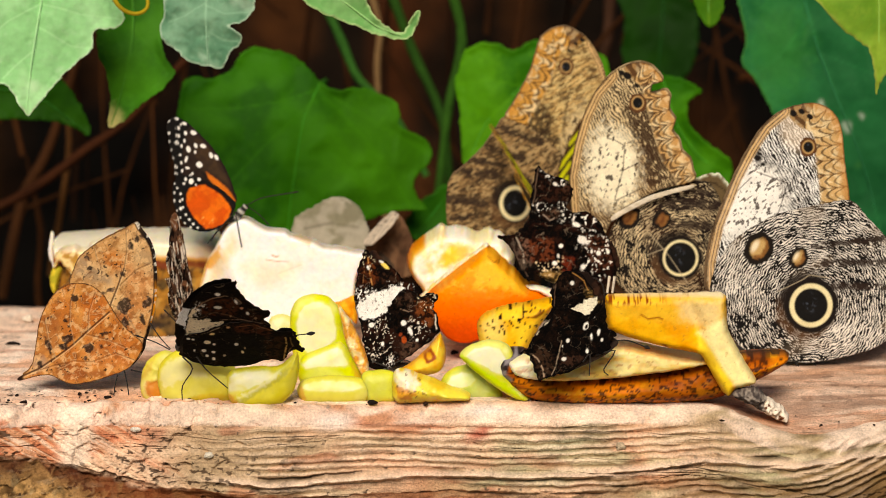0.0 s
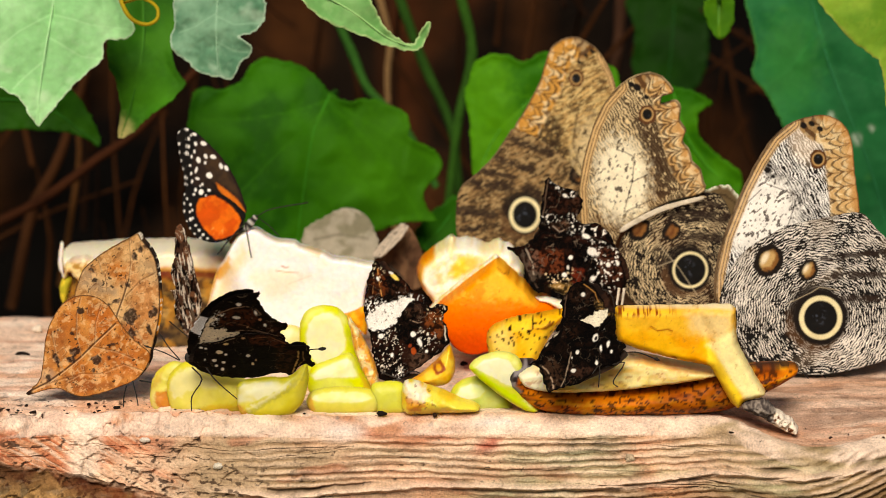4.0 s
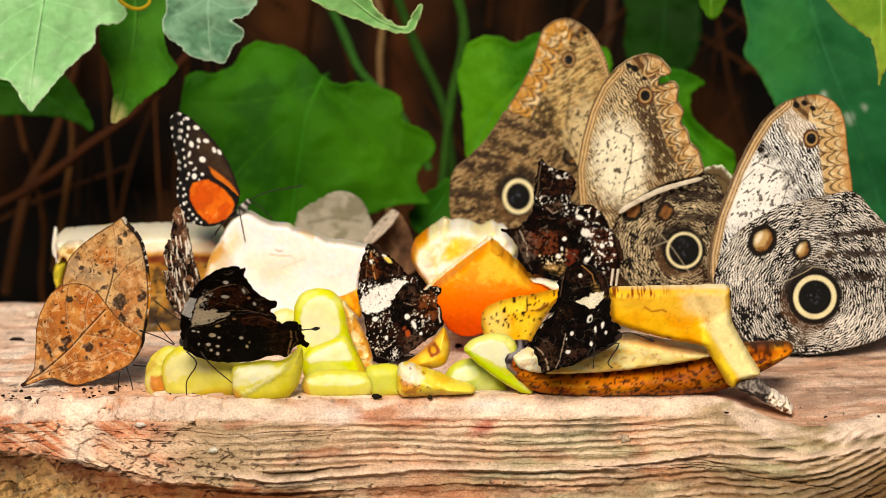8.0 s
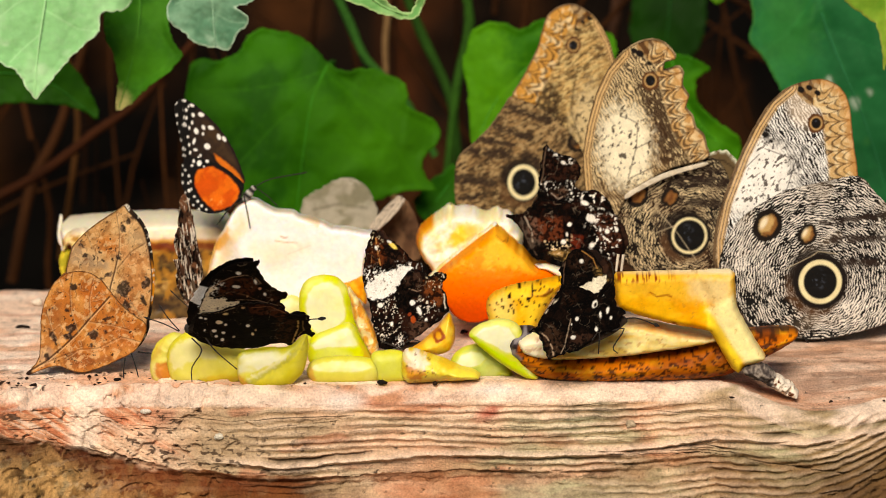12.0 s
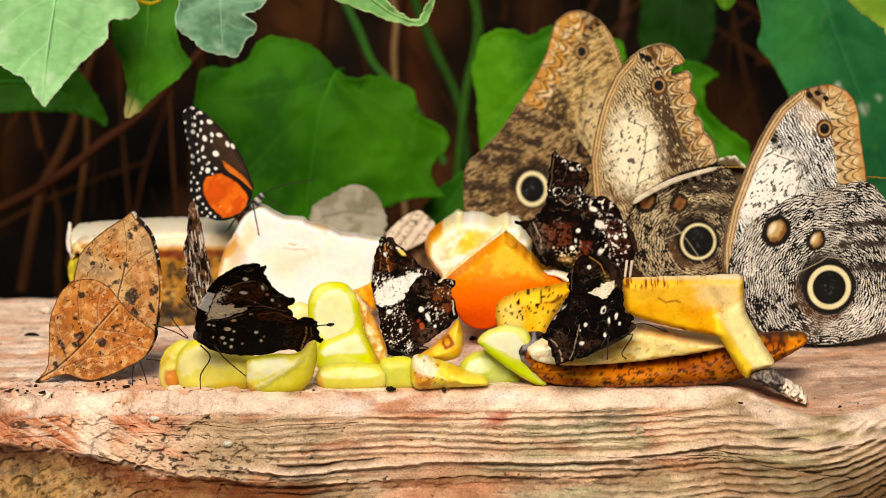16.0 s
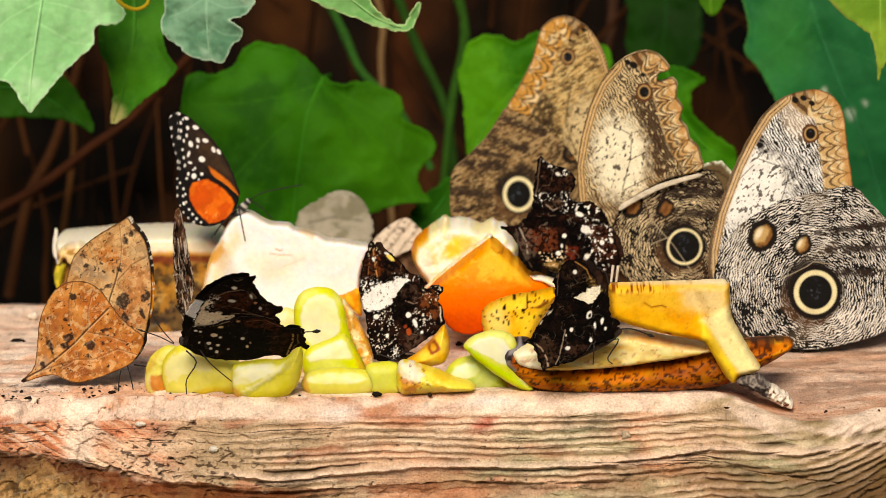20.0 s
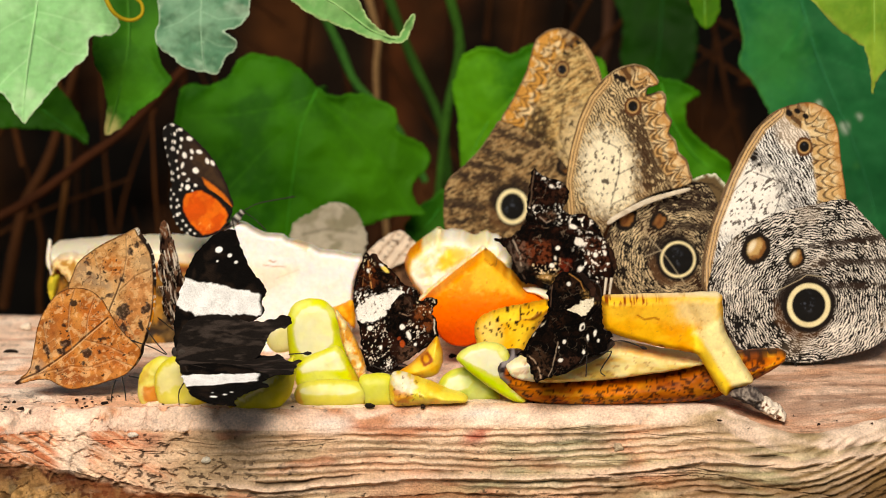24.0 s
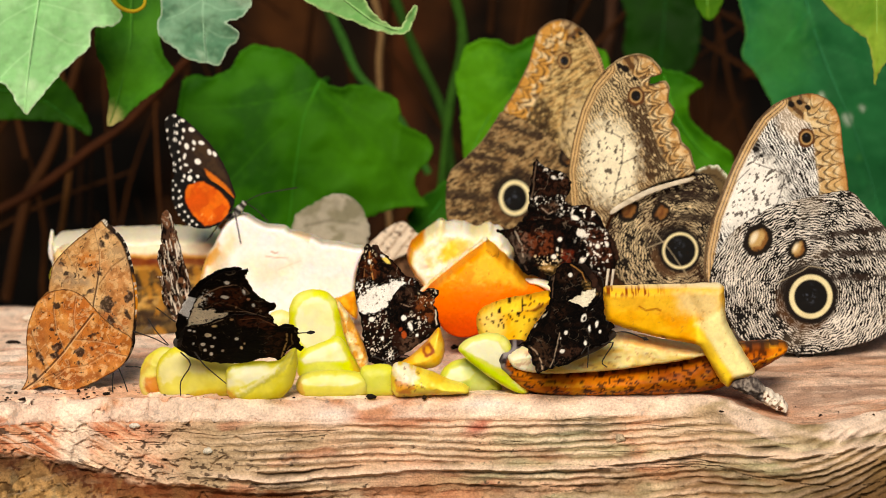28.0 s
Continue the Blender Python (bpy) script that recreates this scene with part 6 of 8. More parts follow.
def leaf_butterfly():
    t = thing("leaf_butterfly", (-0.1011, 0.0120, -0.0007), "orange-brown dead-leaf butterfly with closed wings", "butterfly")
    U0 = 0.000183

    def dead(seed, tones, spots, rib, zones=()):
        def f(u, v, d):
            c = mix(flat(u, hx(tones[0])), hx(tones[1]), step01(fbm(u / 30, v / 30, seed), 0.38, 0.62))
            for line, colour, k in zones:
                c = mix(c, hx(colour), poly_mask(u, v, line, 9, 9, 12, seed) * k)
            c = mix(c, hx("7a4218"), step01(fbm(u / 9, v / 9, seed + 8, 4), 0.54, 0.7) * 0.5)
            c = mix(c, hx("ecc088"), step01(fbm(u / 7, v / 7, seed + 18, 3), 0.54, 0.68) * 0.55)
            c = mix(c, hx("5a3014"), crackle(u, v, 24, 0.012, seed + 21, 2) * 0.55)
            c = mix(c, hx("e6c090"), crackle(u + 1.5, v - 1.5, 24, 0.010, seed + 21, 2) * 0.35)
            for k_, r in enumerate(rib):
                w = 1.0 if k_ == 0 else 0.5
                # pale ribs with a dark line beside, their shadow put into the pattern
                c = mix(c, hx("3e2010"), stroke(u, v, r, 1.3 * w + 0.2, 1.0) * (0.9 if k_ == 0 else 0.55))
                c = mix(c, hx("ecc896"), stroke(u - 1.5, v + 2.6, r, 0.7, 1.0) * (0.75 if k_ == 0 else 0.35))
            for p, rx, ry in spots:
                m = oval(u, v, p, rx, ry, 20, 1.6, 6)
                c = mix(c, mix(flat(u, hx("1c1210")), hx("6a5444"), step01(fbm(u / 4, v / 4, seed + 31, 2), 0.56, 0.68)), m * 0.92)
            c = mix(c, hx("1e120a"), step01(fbm(u / 4.5, v / 4.5, seed + 11, 2), 0.78, 0.82) * 0.9)
            c = mix(c, hx("140c08"), oval(u, v, (-196, 9), 9, 6, 20, 3, 2))
            return mix(c, hx("3a1e0c"), step01(-d, -2.6, -0.6) * 0.9)
        return f
    inner = plain_wing("3a2210", "c87a1c", 5)
    fore = [(-123, 185), (-117, 212), (-111, 232), (-95, 250), (-77, 265), (-55, 280), (-35, 292), (-17, 304), (-9, 292), (3, 280), (15, 262), (23, 235), (28, 200), (29, 165), (25, 130), (17, 92), (5, 58), (-35, 35), (-75, 70), (-110, 130)]
    hind = [(-123, 186), (-103, 190), (-83, 188), (-63, 176), (-49, 160), (-33, 138), (-10, 115), (17, 94), (11, 68), (-7, 45), (-35, 30), (-70, 16), (-100, 9), (-123, 14), (-140, 21), (-165, 17), (-183, 10), (-195, 6), (-199, 10), (-185, 22), (-175, 42), (-172, 80), (-169, 115), (-159, 145), (-143, 172)]
    near = [wing(t, "forewing", fore, U0, dead(3, ("c8945a", "dcae76"),
                 [((-21, 156), 13, 12), ((17, 165), 10, 9), ((-15, 126), 9, 8), ((-53, 179), 7, 3), ((-19, 262), 4, 6), ((-11, 276), 4, 5), ((-49, 275), 5, 3), ((-30, 212), 4, 4), ((-6, 107), 3, 6), ((13, 136), 4, 7), ((-97, 235), 4, 2.5), ((-89, 216), 2.5, 2.5), ((-1, 284), 3, 4)],
                 [[(-28, 222), (-37, 187), (-45, 161), (-47, 146)], [(-84, 257), (-80, 242), (-74, 227)], [(-33, 192), (-7, 222), (18, 237)], [(-43, 156), (-18, 146), (11, 101)], [(-31, 292), (-26, 252), (-28, 222)]],
                 [([(-67, 252), (-27, 247), (-27, 217), (-52, 212), (-67, 227)], "c8742a", 0.8), ([(-27, 232), (28, 222), (27, 146), (-18, 146)], "c27a40", 0.6), ([(-112, 237), (-67, 222), (-43, 192), (-83, 192), (-114, 202)], "a08a70", 0.7), ([(-16, 262), (23, 252), (30, 212), (-2, 232)], "ac9270", 0.6), ([(-43, 146), (17, 131), (11, 81), (-34, 91)], "b8642a", 0.8)]), inner, step=1.3, lift=0.0004)]
    near += [wing(t, "hindwing", hind, U0, dead(7, ("be702c", "d49048"),
                 [((-110, 162), 6, 5), ((-116, 88), 10, 8), ((-123, 74), 7, 6), ((-76, 77), 9, 8), ((-81, 56), 6, 4), ((-50, 107), 6, 4), ((-56, 83), 4, 4), ((-148, 71), 3, 10), ((-161, 40), 3, 5), ((-149, 124), 2.5, 3), ((-124, 121), 2.5, 2.5)],
                 [[(-192, 14), (-161, 32), (-131, 57), (-105, 81), (-82, 107), (-47, 144)], [(-178, 22), (-135, 40), (-117, 46)], [(-130, 35), (-105, 51), (-70, 53), (-29, 73), (6, 63)], [(-105, 83), (-116, 121), (-117, 156), (-111, 187)], [(-82, 107), (-83, 141), (-75, 176)], [(-135, 55), (-149, 81), (-160, 121)], [(-84, 101), (-44, 95), (-14, 85)]],
                 [([(-93, 176), (-58, 171), (-48, 146), (-74, 116), (-94, 101)], "c06824", 0.8), ([(-135, 51), (-35, 35), (-106, 12), (-136, 25)], "96552a", 0.8), ([(-166, 131), (-134, 131), (-125, 71), (-165, 51)], "98582c", 0.6), ([(-176, 46), (-155, 51), (-146, 35), (-174, 18)], "a09080", 0.6), ([(-84, 91), (-4, 101), (-5, 51), (-75, 40)], "bc6a30", 0.6)]), inner, step=1.3, lift=-0.0008)]

    def dark_edge(u, v, d):
        c = mix(flat(u, hx("1e120c")), hx("8a5a28"), step01(-u, 0, 60))
        return mix(mix(c, hx("d8861c"), oval(u, v, (12, 165), 26, 40, 20, 8, 5)), hx("e8e0d0"), step01(fbm(u / 5, v / 5, 3), 0.66, 0.72) * step01(-d, -14, -8))
    far = pose(0.0008, 0.0016, 0.0003, 0, 0, -6)
    near += [wing(t, "forewing", fore, U0, dark_edge, dark_edge, step=3, m=far), wing(t, "hindwing", hind, U0, dark_edge, dark_edge, step=4, m=far)]
    insect_body(t, [(0.0005, 0.0024, 0.0165), (0.0, 0.0024, 0.0140), (-0.0025, 0.0024, 0.0105), (-0.007, 0.0024, 0.0075), (-0.012, 0.0024, 0.006)], 0.0021,
                ["4a3018", "5a3c20", "6a4828"],
                [[(-0.004, -0.001, 0.0065), (-0.0045, -0.002, 0.003), (-0.0046, -0.002, -0.0005)], [(-0.002, -0.001, 0.008), (-0.0005, -0.003, 0.004), (0.0005, -0.003, -0.0005)],
                 [(0.0, 0.001, 0.008), (0.0055, 0.000, 0.0072), (0.0046, 0.0, 0.003), (0.0046, 0.0, -0.001)]], [])
    return t, near[2:]


def marbled(base, brown, seed, zones=(), specks=(), spots=(), bands=(), lines=(), vein=0.5):
    """Dark velvety wing: blotched browns, frayed pale veins, flecks inside the given patches.
    zones: (line, colour, strength); specks: (line, fleck size, cover, colour); spots: (place, rx, ry, turn, colour); bands: (line, colour); lines: (points, width, colour, strength)."""
    def f(u, v, d):
        c = mix(flat(u, hx(base) * 0.6), hx(brown) * 0.5, step01(fbm(u / 15, v / 12, seed, 4), 0.46, 0.68) * 0.8)
        c = mix(c, hx("030202"), step01(fbm(u / 12, v / 10, seed + 9, 3), 0.48, 0.64) * 0.85)
        for line, colour, k in zones:
            m = poly_mask(u, v, line, 4, 6, 8, seed)
            tone = mix(flat(u, hx(colour) * 0.75), hx(colour) * 0.08, step01(fbm(u / 5, v / 5, seed + 3, 3), 0.42, 0.6))
            c = c * (1 - k * m[:, None]) + tone * k * m[:, None]
        patch = step01(fbm(u / 20, v / 20, seed + 16), 0.42, 0.6)
        c = mix(c, hx("8a7866"), crackle(u, v, 17, 0.018, seed + 11) * patch * vein)
        c = mix(c, hx("3a2820"), crackle(u, v, 8, 0.022, seed + 14) * vein * 0.6)
        for line, size, cover, colour in specks:
            m = poly_mask(u, v, line, 6, 8, 10, seed)
            n = fbm(u / size, v / (size * 1.15), seed + 21, 2)
            c = mix(c, hx(colour), step01(n, 0.655 - cover, 0.685 - cover) * m)
        for line, colour in bands:
            m = poly_mask(u, v, line, 1.2, 7, 7, seed + 2)
            c = mix(c, mix(flat(u, hx(colour)), hx("4a3626"), step01(fbm(u / 4, v / 4, seed + 31, 2), 0.76, 0.80) * 0.9), m)
        for line, w, colour, k in lines:
            c = mix(c, hx(colour), stroke(u + 3 * (fbm(u / 8, v / 8, seed + 41) - 0.5), v, line, w, 1.0) * step01(fbm(u / 6, v / 6, seed + 43), 0.3, 0.45) * k)
        for p, rx, ry, turn, colour in spots:
            c = mix(c, hx(colour), oval(u, v, p, rx, ry, turn, 1.0, 1.2))
        return mix(c, hx("0a0605"), step01(-d, -2.6, -0.8) * 0.8)
    return f


def small_dark_one():
    # wings closed, white band across: between grapes and orange
    t = thing("dark_butterfly", (-0.0176, 0.0340, 0.0032), "dark-brown butterfly with white band and speckles, wings closed", "butterfly", "dark banded butterflies")
    U0 = 0.000186
    W, T = "f6f4f0", "e8d8b8"
    back = plain_wing("1e1410", "3a241a", 4)
    fo = [(-39, 215), (-34, 214), (-28, 205), (-18, 200), (-6, 197), (6, 188), (18, 176), (26, 166), (36, 159), (48, 156), (56, 148), (60, 134), (45, 116), (25, 101), (0, 76), (-35, 71), (-50, 91), (-56, 111), (-57, 134), (-54, 156), (-50, 184), (-44, 202)]
    f = wing(t, "forewing", fo, U0, marbled("160c08", "4a2414", 3,
             zones=[([(-49, 178), (-40, 184), (-33, 156), (-35, 146), (-50, 148)], "5a2a12", 0.8), ([(-35, 206), (-26, 202), (-18, 166), (-24, 148), (-32, 176)], "8a4420", 0.6), ([(-15, 176), (10, 166), (30, 154), (0, 152)], "40281c", 0.9)],
             specks=[([(-56, 146), (-30, 148), (-25, 131), (-50, 116), (-54, 96)], 3.1, 0.05, W), ([(0, 158), (50, 156), (50, 146), (10, 148)], 2.7, 0.00, W), ([(-42, 206), (-24, 206), (-26, 176), (-44, 184)], 2.4, -0.01, T)],
             spots=[((-33, 183), 2.5, 4, 20, W), ((-4, 187), 9, 3.5, -40, "f2d468"), ((-10, 194), 5, 3, -30, W)],
             bands=[([(-54, 100), (-53, 116), (-42, 124), (-30, 132), (-18, 142), (0, 147), (16, 148), (32, 147), (22, 140), (14, 132), (10, 118), (0, 106), (-14, 94), (-28, 89), (-42, 90)], W)],
             lines=[([(-34, 200), (-30, 176), (-26, 152)], 0.9, "d09050", 0.9), ([(-40, 176), (-42, 156)], 0.6, "b07a50", 0.7)]), back, mat=DARKWING, step=1.15, k=2)
    wing(t, "hindwing", [(-42, 86), (-30, 90), (-14, 94), (0, 105), (10, 120), (14, 132), (24, 140), (38, 144), (52, 140), (63, 132), (75, 140), (85, 140), (91, 132), (87, 122), (83, 112), (89, 104), (93, 94), (91, 84), (95, 72), (85, 60), (68, 45), (48, 30), (28, 17), (12, 5), (-6, 1), (-22, 4), (-36, 11), (-41, 21), (-38, 39), (-42, 60)], U0, marbled("130a07", "3a1e14", 8,
             zones=[([(50, 126), (79, 128), (87, 101), (79, 81), (55, 86)], "8c4a24", 0.85), ([(15, 134), (45, 138), (50, 121), (22, 111)], "4a3226", 0.8), ([(25, 50), (55, 56), (60, 39), (30, 23)], "5e4436", 0.9), ([(10, 116), (32, 118), (32, 78), (13, 76)], "160c08", 0.95)],
             specks=[([(-42, 86), (0, 98), (10, 71), (14, 25), (0, 13), (-30, 20), (-38, 45)], 2.7, -0.035, "d8d0c4"), ([(36, 90), (58, 98), (81, 74), (68, 56), (45, 58)], 2.9, -0.025, "d8d0c4"), ([(55, 138), (86, 138), (89, 116), (71, 106), (60, 118)], 2.8, -0.01, T), ([(0, 25), (14, 19), (10, 3), (2, 5)], 2.4, 0.08, W)],
             spots=[((31, 86), 4.5, 5, 0, W), ((-26, 82), 5, 4, 0, W), ((43, 71), 3.5, 8, 25, W), ((32, 56), 4, 6, 10, "a8481c"), ((26, 66), 3, 3.4, 0, "8a3a1c"), ((55, 56), 3, 3, 0, W), ((-6, 48), 3, 4, 0, W)],
             lines=[([(85, 136), (89, 126), (81, 114), (87, 100), (89, 74)], 1.0, "efe2d0", 0.9), ([(25, 111), (40, 106), (55, 111)], 0.7, "a88c78", 0.8), ([(14, 15), (0, 5), (-30, 11)], 1.5, "0a0605", 0.9)]), back, mat=DARKWING, step=1.15, lift=-0.001, k=2)
    wing(t, "forewing", [(-50, 145), (-45, 185), (-33, 210), (-10, 192), (28, 152), (45, 125), (0, 85), (-40, 85)], U0, back, back, mat=DARKWING, step=4, m=pose(0.001, 0.003, 0.0, 0, 0, -6))
    insect_body(t, [(-0.0085, 0.0026, 0.008), (-0.008, 0.0026, 0.006), (-0.004, 0.0026, 0.003), (0.002, 0.0026, 0.001), (0.008, 0.0026, 0.002)], 0.0020, ["2a1c14", "3a281c", "2a1c14"],
                [[(-0.004, -0.001, 0.003), (0.003, -0.003, 0.0008), (0.005, -0.003, -0.002)], [(0.002, 0, 0.002), (0.006, -0.002, 0.004), (0.010, -0.002, 0.0025)]], [])
    return t, f


def banana_dark_one():
    t = thing("dark_butterfly", (0.0299, -0.0160, 0.0108), "dark-brown butterfly with cream patch, wings closed, on the banana", "butterfly", "dark banded butterflies")
    U0 = 0.000179
    W = "f2ece2"
    back = plain_wing("1e1410", "3a241a", 4)
    f = wing(t, "forewing", [(49, 179), (55, 189), (67, 195), (83, 193), (95, 185), (104, 173), (110, 159), (113, 147), (127, 137), (129, 121), (110, 96), (80, 86), (49, 91), (34, 101), (27, 113), (35, 129), (39, 146), (35, 161), (41, 171)], U0, marbled("0b0706", "24140d", 13,
             zones=[([(49, 181), (69, 191), (94, 181), (104, 161), (89, 155), (69, 161), (55, 161)], "3a2418", 0.55), ([(97, 161), (113, 151), (127, 137), (109, 133), (101, 143)], "a8844c", 0.9)],
             spots=[((76, 173), 3.4, 3.8, 0, W)],
             bands=[([(67, 125), (79, 131), (94, 139), (105, 147), (115, 143), (121, 135), (111, 121), (101, 113), (91, 115), (79, 121)], "f0e6cc")],
             lines=[([(47, 175), (43, 156), (41, 136)], 0.7, "6a5040", 0.8), ([(79, 191), (97, 175), (103, 157)], 0.8, "c08848", 0.8)], vein=0.22), back, mat=DARKWING, step=1.15, k=2)
    wing(t, "hindwing", [(-25, 50), (-13, 55), (-3, 69), (5, 85), (19, 99), (33, 115), (43, 127), (59, 129), (73, 125), (85, 120), (95, 112), (103, 109), (109, 118), (119, 127), (126, 133), (129, 119), (129, 105), (134, 93), (146, 84), (148, 79), (138, 73), (138, 61), (128, 50), (112, 47), (96, 41), (80, 26), (62, 15), (44, 10), (24, 4), (12, -2), (5, 12), (0, 26), (-7, 41), (-17, 47)], U0, marbled("0a0605", "22130c", 18,
             zones=[([(-2, 49), (15, 61), (35, 46), (40, 20), (15, 5), (5, 20)], "5a3e2c", 0.45), ([(39, 116), (64, 121), (59, 96), (34, 91)], "2e1a10", 0.8), ([(35, 41), (80, 51), (90, 39), (50, 14)], "4a3024", 0.7)],
             spots=[((62, 71), 3.2, 4.2, -20, W), ((93, 97), 4.5, 7.5, -20, W), ((94, 96), 2.2, 4.6, -20, "140c08"), ((103, 79), 2.4, 5.5, 0, W), ((116, 86), 2.4, 5.5, -15, W), ((122, 73), 2, 3, 0, W), ((55, 38), 4, 3.4, 20, W),
                    ((52, 61), 1.6, 3, 0, W), ((96, 53), 2.6, 4, 0, W), ((24, 104), 2, 6.5, -40, "e0d2b8"), ((7, 84), 1.8, 4, -30, "d8c8ac"), ((107, 113), 3, 2, 0, W)],
             lines=[([(-5, 49), (8, 39), (18, 20), (20, 6)], 1.0, "b89a80", 0.9), ([(-16, 50), (-4, 37), (2, 20), (8, 4)], 1.2, "5a4638", 0.9), ([(50, 71), (46, 49), (40, 24), (34, 10)], 0.7, "b8a088", 0.7)], vein=0.22), back, mat=DARKWING, step=1.15, lift=-0.001, k=2)
    wing(t, "forewing", [(25, 60), (45, 120), (60, 180), (88, 186), (112, 160), (118, 125), (60, 60)], U0, back, back, mat=DARKWING, step=4, m=pose(0.001, 0.003, 0.0005, 0, 0, -6))
    insect_body(t, [(0.026, 0.0026, 0.013), (0.025, 0.0026, 0.011), (0.018, 0.0026, 0.007), (0.010, 0.0026, 0.003), (0.002, 0.0026, 0.003)], 0.0020, ["2a1c14", "3a281c", "2a1c14"],
                [[(0.016, -0.001, 0.006), (0.018, -0.003, 0.009), (0.0178, -0.003, 0.002)], [(0.02, 0, 0.008), (0.026, -0.002, 0.010), (0.0225, -0.002, 0.004), (0.024, -0.002, 0.002)]],
                [[(0.026, -0.001, 0.013), (0.030, -0.003, 0.0135), (0.036, -0.004, 0.0115)]])
    return t, f


def big_dark_one():
    t = thing("dark_butterfly", (0.0414, 0.0680, 0.0255), "blackish butterfly with white-speckled ragged wings, closed", "butterfly", "dark banded butterflies")
    U0 = 0.000191
    W = "f0ebe2"
    back = plain_wing("1a110d", "3a241a", 4)
    wing(t, "forewing", [(-51, 183), (-49, 203), (-43, 214), (-35, 207), (-25, 199), (-11, 195), (3, 191), (13, 183), (18, 169), (15, 153), (7, 143), (19, 133), (39, 123), (50, 95), (10, 65), (-40, 65), (-71, 95), (-63, 115), (-56, 133), (-56, 155)], U0, marbled("0d0807", "34190f", 23,
             zones=[([(-46, 185), (-16, 190), (-1, 175), (-16, 145), (-46, 145)], "3c2016", 0.7), ([(-36, 133), (-9, 139), (-3, 123), (-26, 115)], "6a4a38", 0.8), ([(-9, 183), (15, 179), (13, 155), (-1, 150)], "4a2c1e", 0.8), ([(-71, 110), (-11, 120), (0, 90), (-60, 85)], "090606", 0.9)],
             specks=[([(-36, 205), (11, 189), (5, 177), (-26, 191)], 2.7, -0.00, W), ([(-6, 150), (15, 145), (19, 110), (0, 105)], 2.6, -0.00, W), ([(-55, 145), (-16, 145), (-41, 120)], 2.3, -0.03, W)],
             spots=[((-13, 181), 4, 3.2, -20, W), ((2, 127), 2.4, 3, 0, W)],
             lines=[([(-43, 209), (-47, 180), (-51, 145)], 1.0, "6a5444", 0.8), ([(-33, 127), (-21, 117), (-9, 123)], 0.8, "b8a290", 0.8), ([(-56, 123), (-76, 100), (-96, 90)], 0.8, "7a6858", 0.7)], vein=0.5), back, mat=DARKWING, step=1.15, k=2)
    wing(t, "hindwing", [(-115, 87), (-111, 92), (-99, 89), (-87, 93), (-75, 101), (-63, 111), (-49, 117), (-26, 115), (-1, 111), (15, 123), (29, 135), (49, 131), (65, 117), (76, 99), (84, 77), (92, 55), (96, 33), (92, 15), (76, 5), (50, 1), (20, 1), (-4, 3), (-25, 11), (-42, 21), (-50, 23), (-52, 11), (-60, 11), (-66, 23), (-76, 31), (-82, 43), (-84, 57), (-92, 71), (-103, 81)], U0, marbled("0d0706", "3a1c12", 28,
             zones=[([(-76, 83), (-15, 87), (-10, 50), (-50, 40), (-70, 55)], "7a3c22", 0.8), ([(-45, 25), (0, 27), (0, 9), (-25, 13)], "c09858", 0.85), ([(0, 55), (25, 50), (15, 25), (0, 27)], "7a2c18", 0.8), ([(45, 95), (85, 85), (92, 35), (60, 25), (45, 55)], "5a3222", 0.85), ([(0, 105), (35, 95), (30, 55), (5, 60)], "0a0606", 0.9), ([(-89, 77), (-60, 85), (-50, 35), (-70, 29)], "8a7868", 0.35)],
             specks=[([(17, 129), (49, 133), (68, 111), (62, 95), (40, 100), (19, 110)], 5.4, 0.06, W), ([(25, 100), (55, 100), (52, 75), (30, 70)], 4.7, 0.03, W), ([(35, 85), (85, 95), (94, 45), (70, 15), (40, 25)], 3.3, -0.01, W), ([(-45, 43), (0, 50), (-2, 25), (-35, 21)], 2.6, -0.01, "e8d0a8")],
             spots=[((36, 84), 8, 7, 0, W), ((38, 36), 4.5, 4.5, 0, W), ((-12, 42), 4.5, 4, 0, W), ((-1, 73), 4, 4, 0, W), ((-6, 55), 2, 3.5, 0, W), ((53, 63), 2.5, 5, 0, W), ((65, 61), 4, 5, 0, W), ((82, 63), 3, 4, 0, W), ((25, 111), 8, 4, -20, W)],
             lines=[([(-81, 87), (-70, 65), (-66, 43)], 1.3, "a89888", 0.9), ([(-87, 85), (-84, 65), (-74, 40), (-60, 19)], 1.0, "5a4a40", 0.9), ([(-40, 15), (-15, 7), (0, 5)], 0.9, "e0c890", 0.9), ([(-51, 115), (-1, 111), (49, 119)], 1.2, "050303", 0.8)], vein=0.5), back, mat=DARKWING, step=1.15, lift=-0.001, k=2)
    wing(t, "hindwing", [(-85, 88), (-55, 108), (18, 118), (74, 88), (98, 43), (74, 4), (10, 4), (-45, 32)], U0, back, back, mat=DARKWING, step=4, m=pose(0.001, 0.003, 0.0, 0, 0, -5))
    insect_body(t, [(-0.0185, 0.0026, 0.017), (-0.016, 0.0026, 0.014), (-0.008, 0.0026, 0.007), (0.002, 0.0026, 0.003), (0.013, 0.0026, 0.004)], 0.0023, ["2a1c14", "3a281c", "2a1c14"],
                [[(-0.003, 0, 0.004), (0.002, -0.002, 0.0), (0.001, -0.002, -0.012)], [(0.008, 0, 0.004), (0.014, -0.002, 0.001), (0.015, -0.002, -0.012)]], [])
    return t


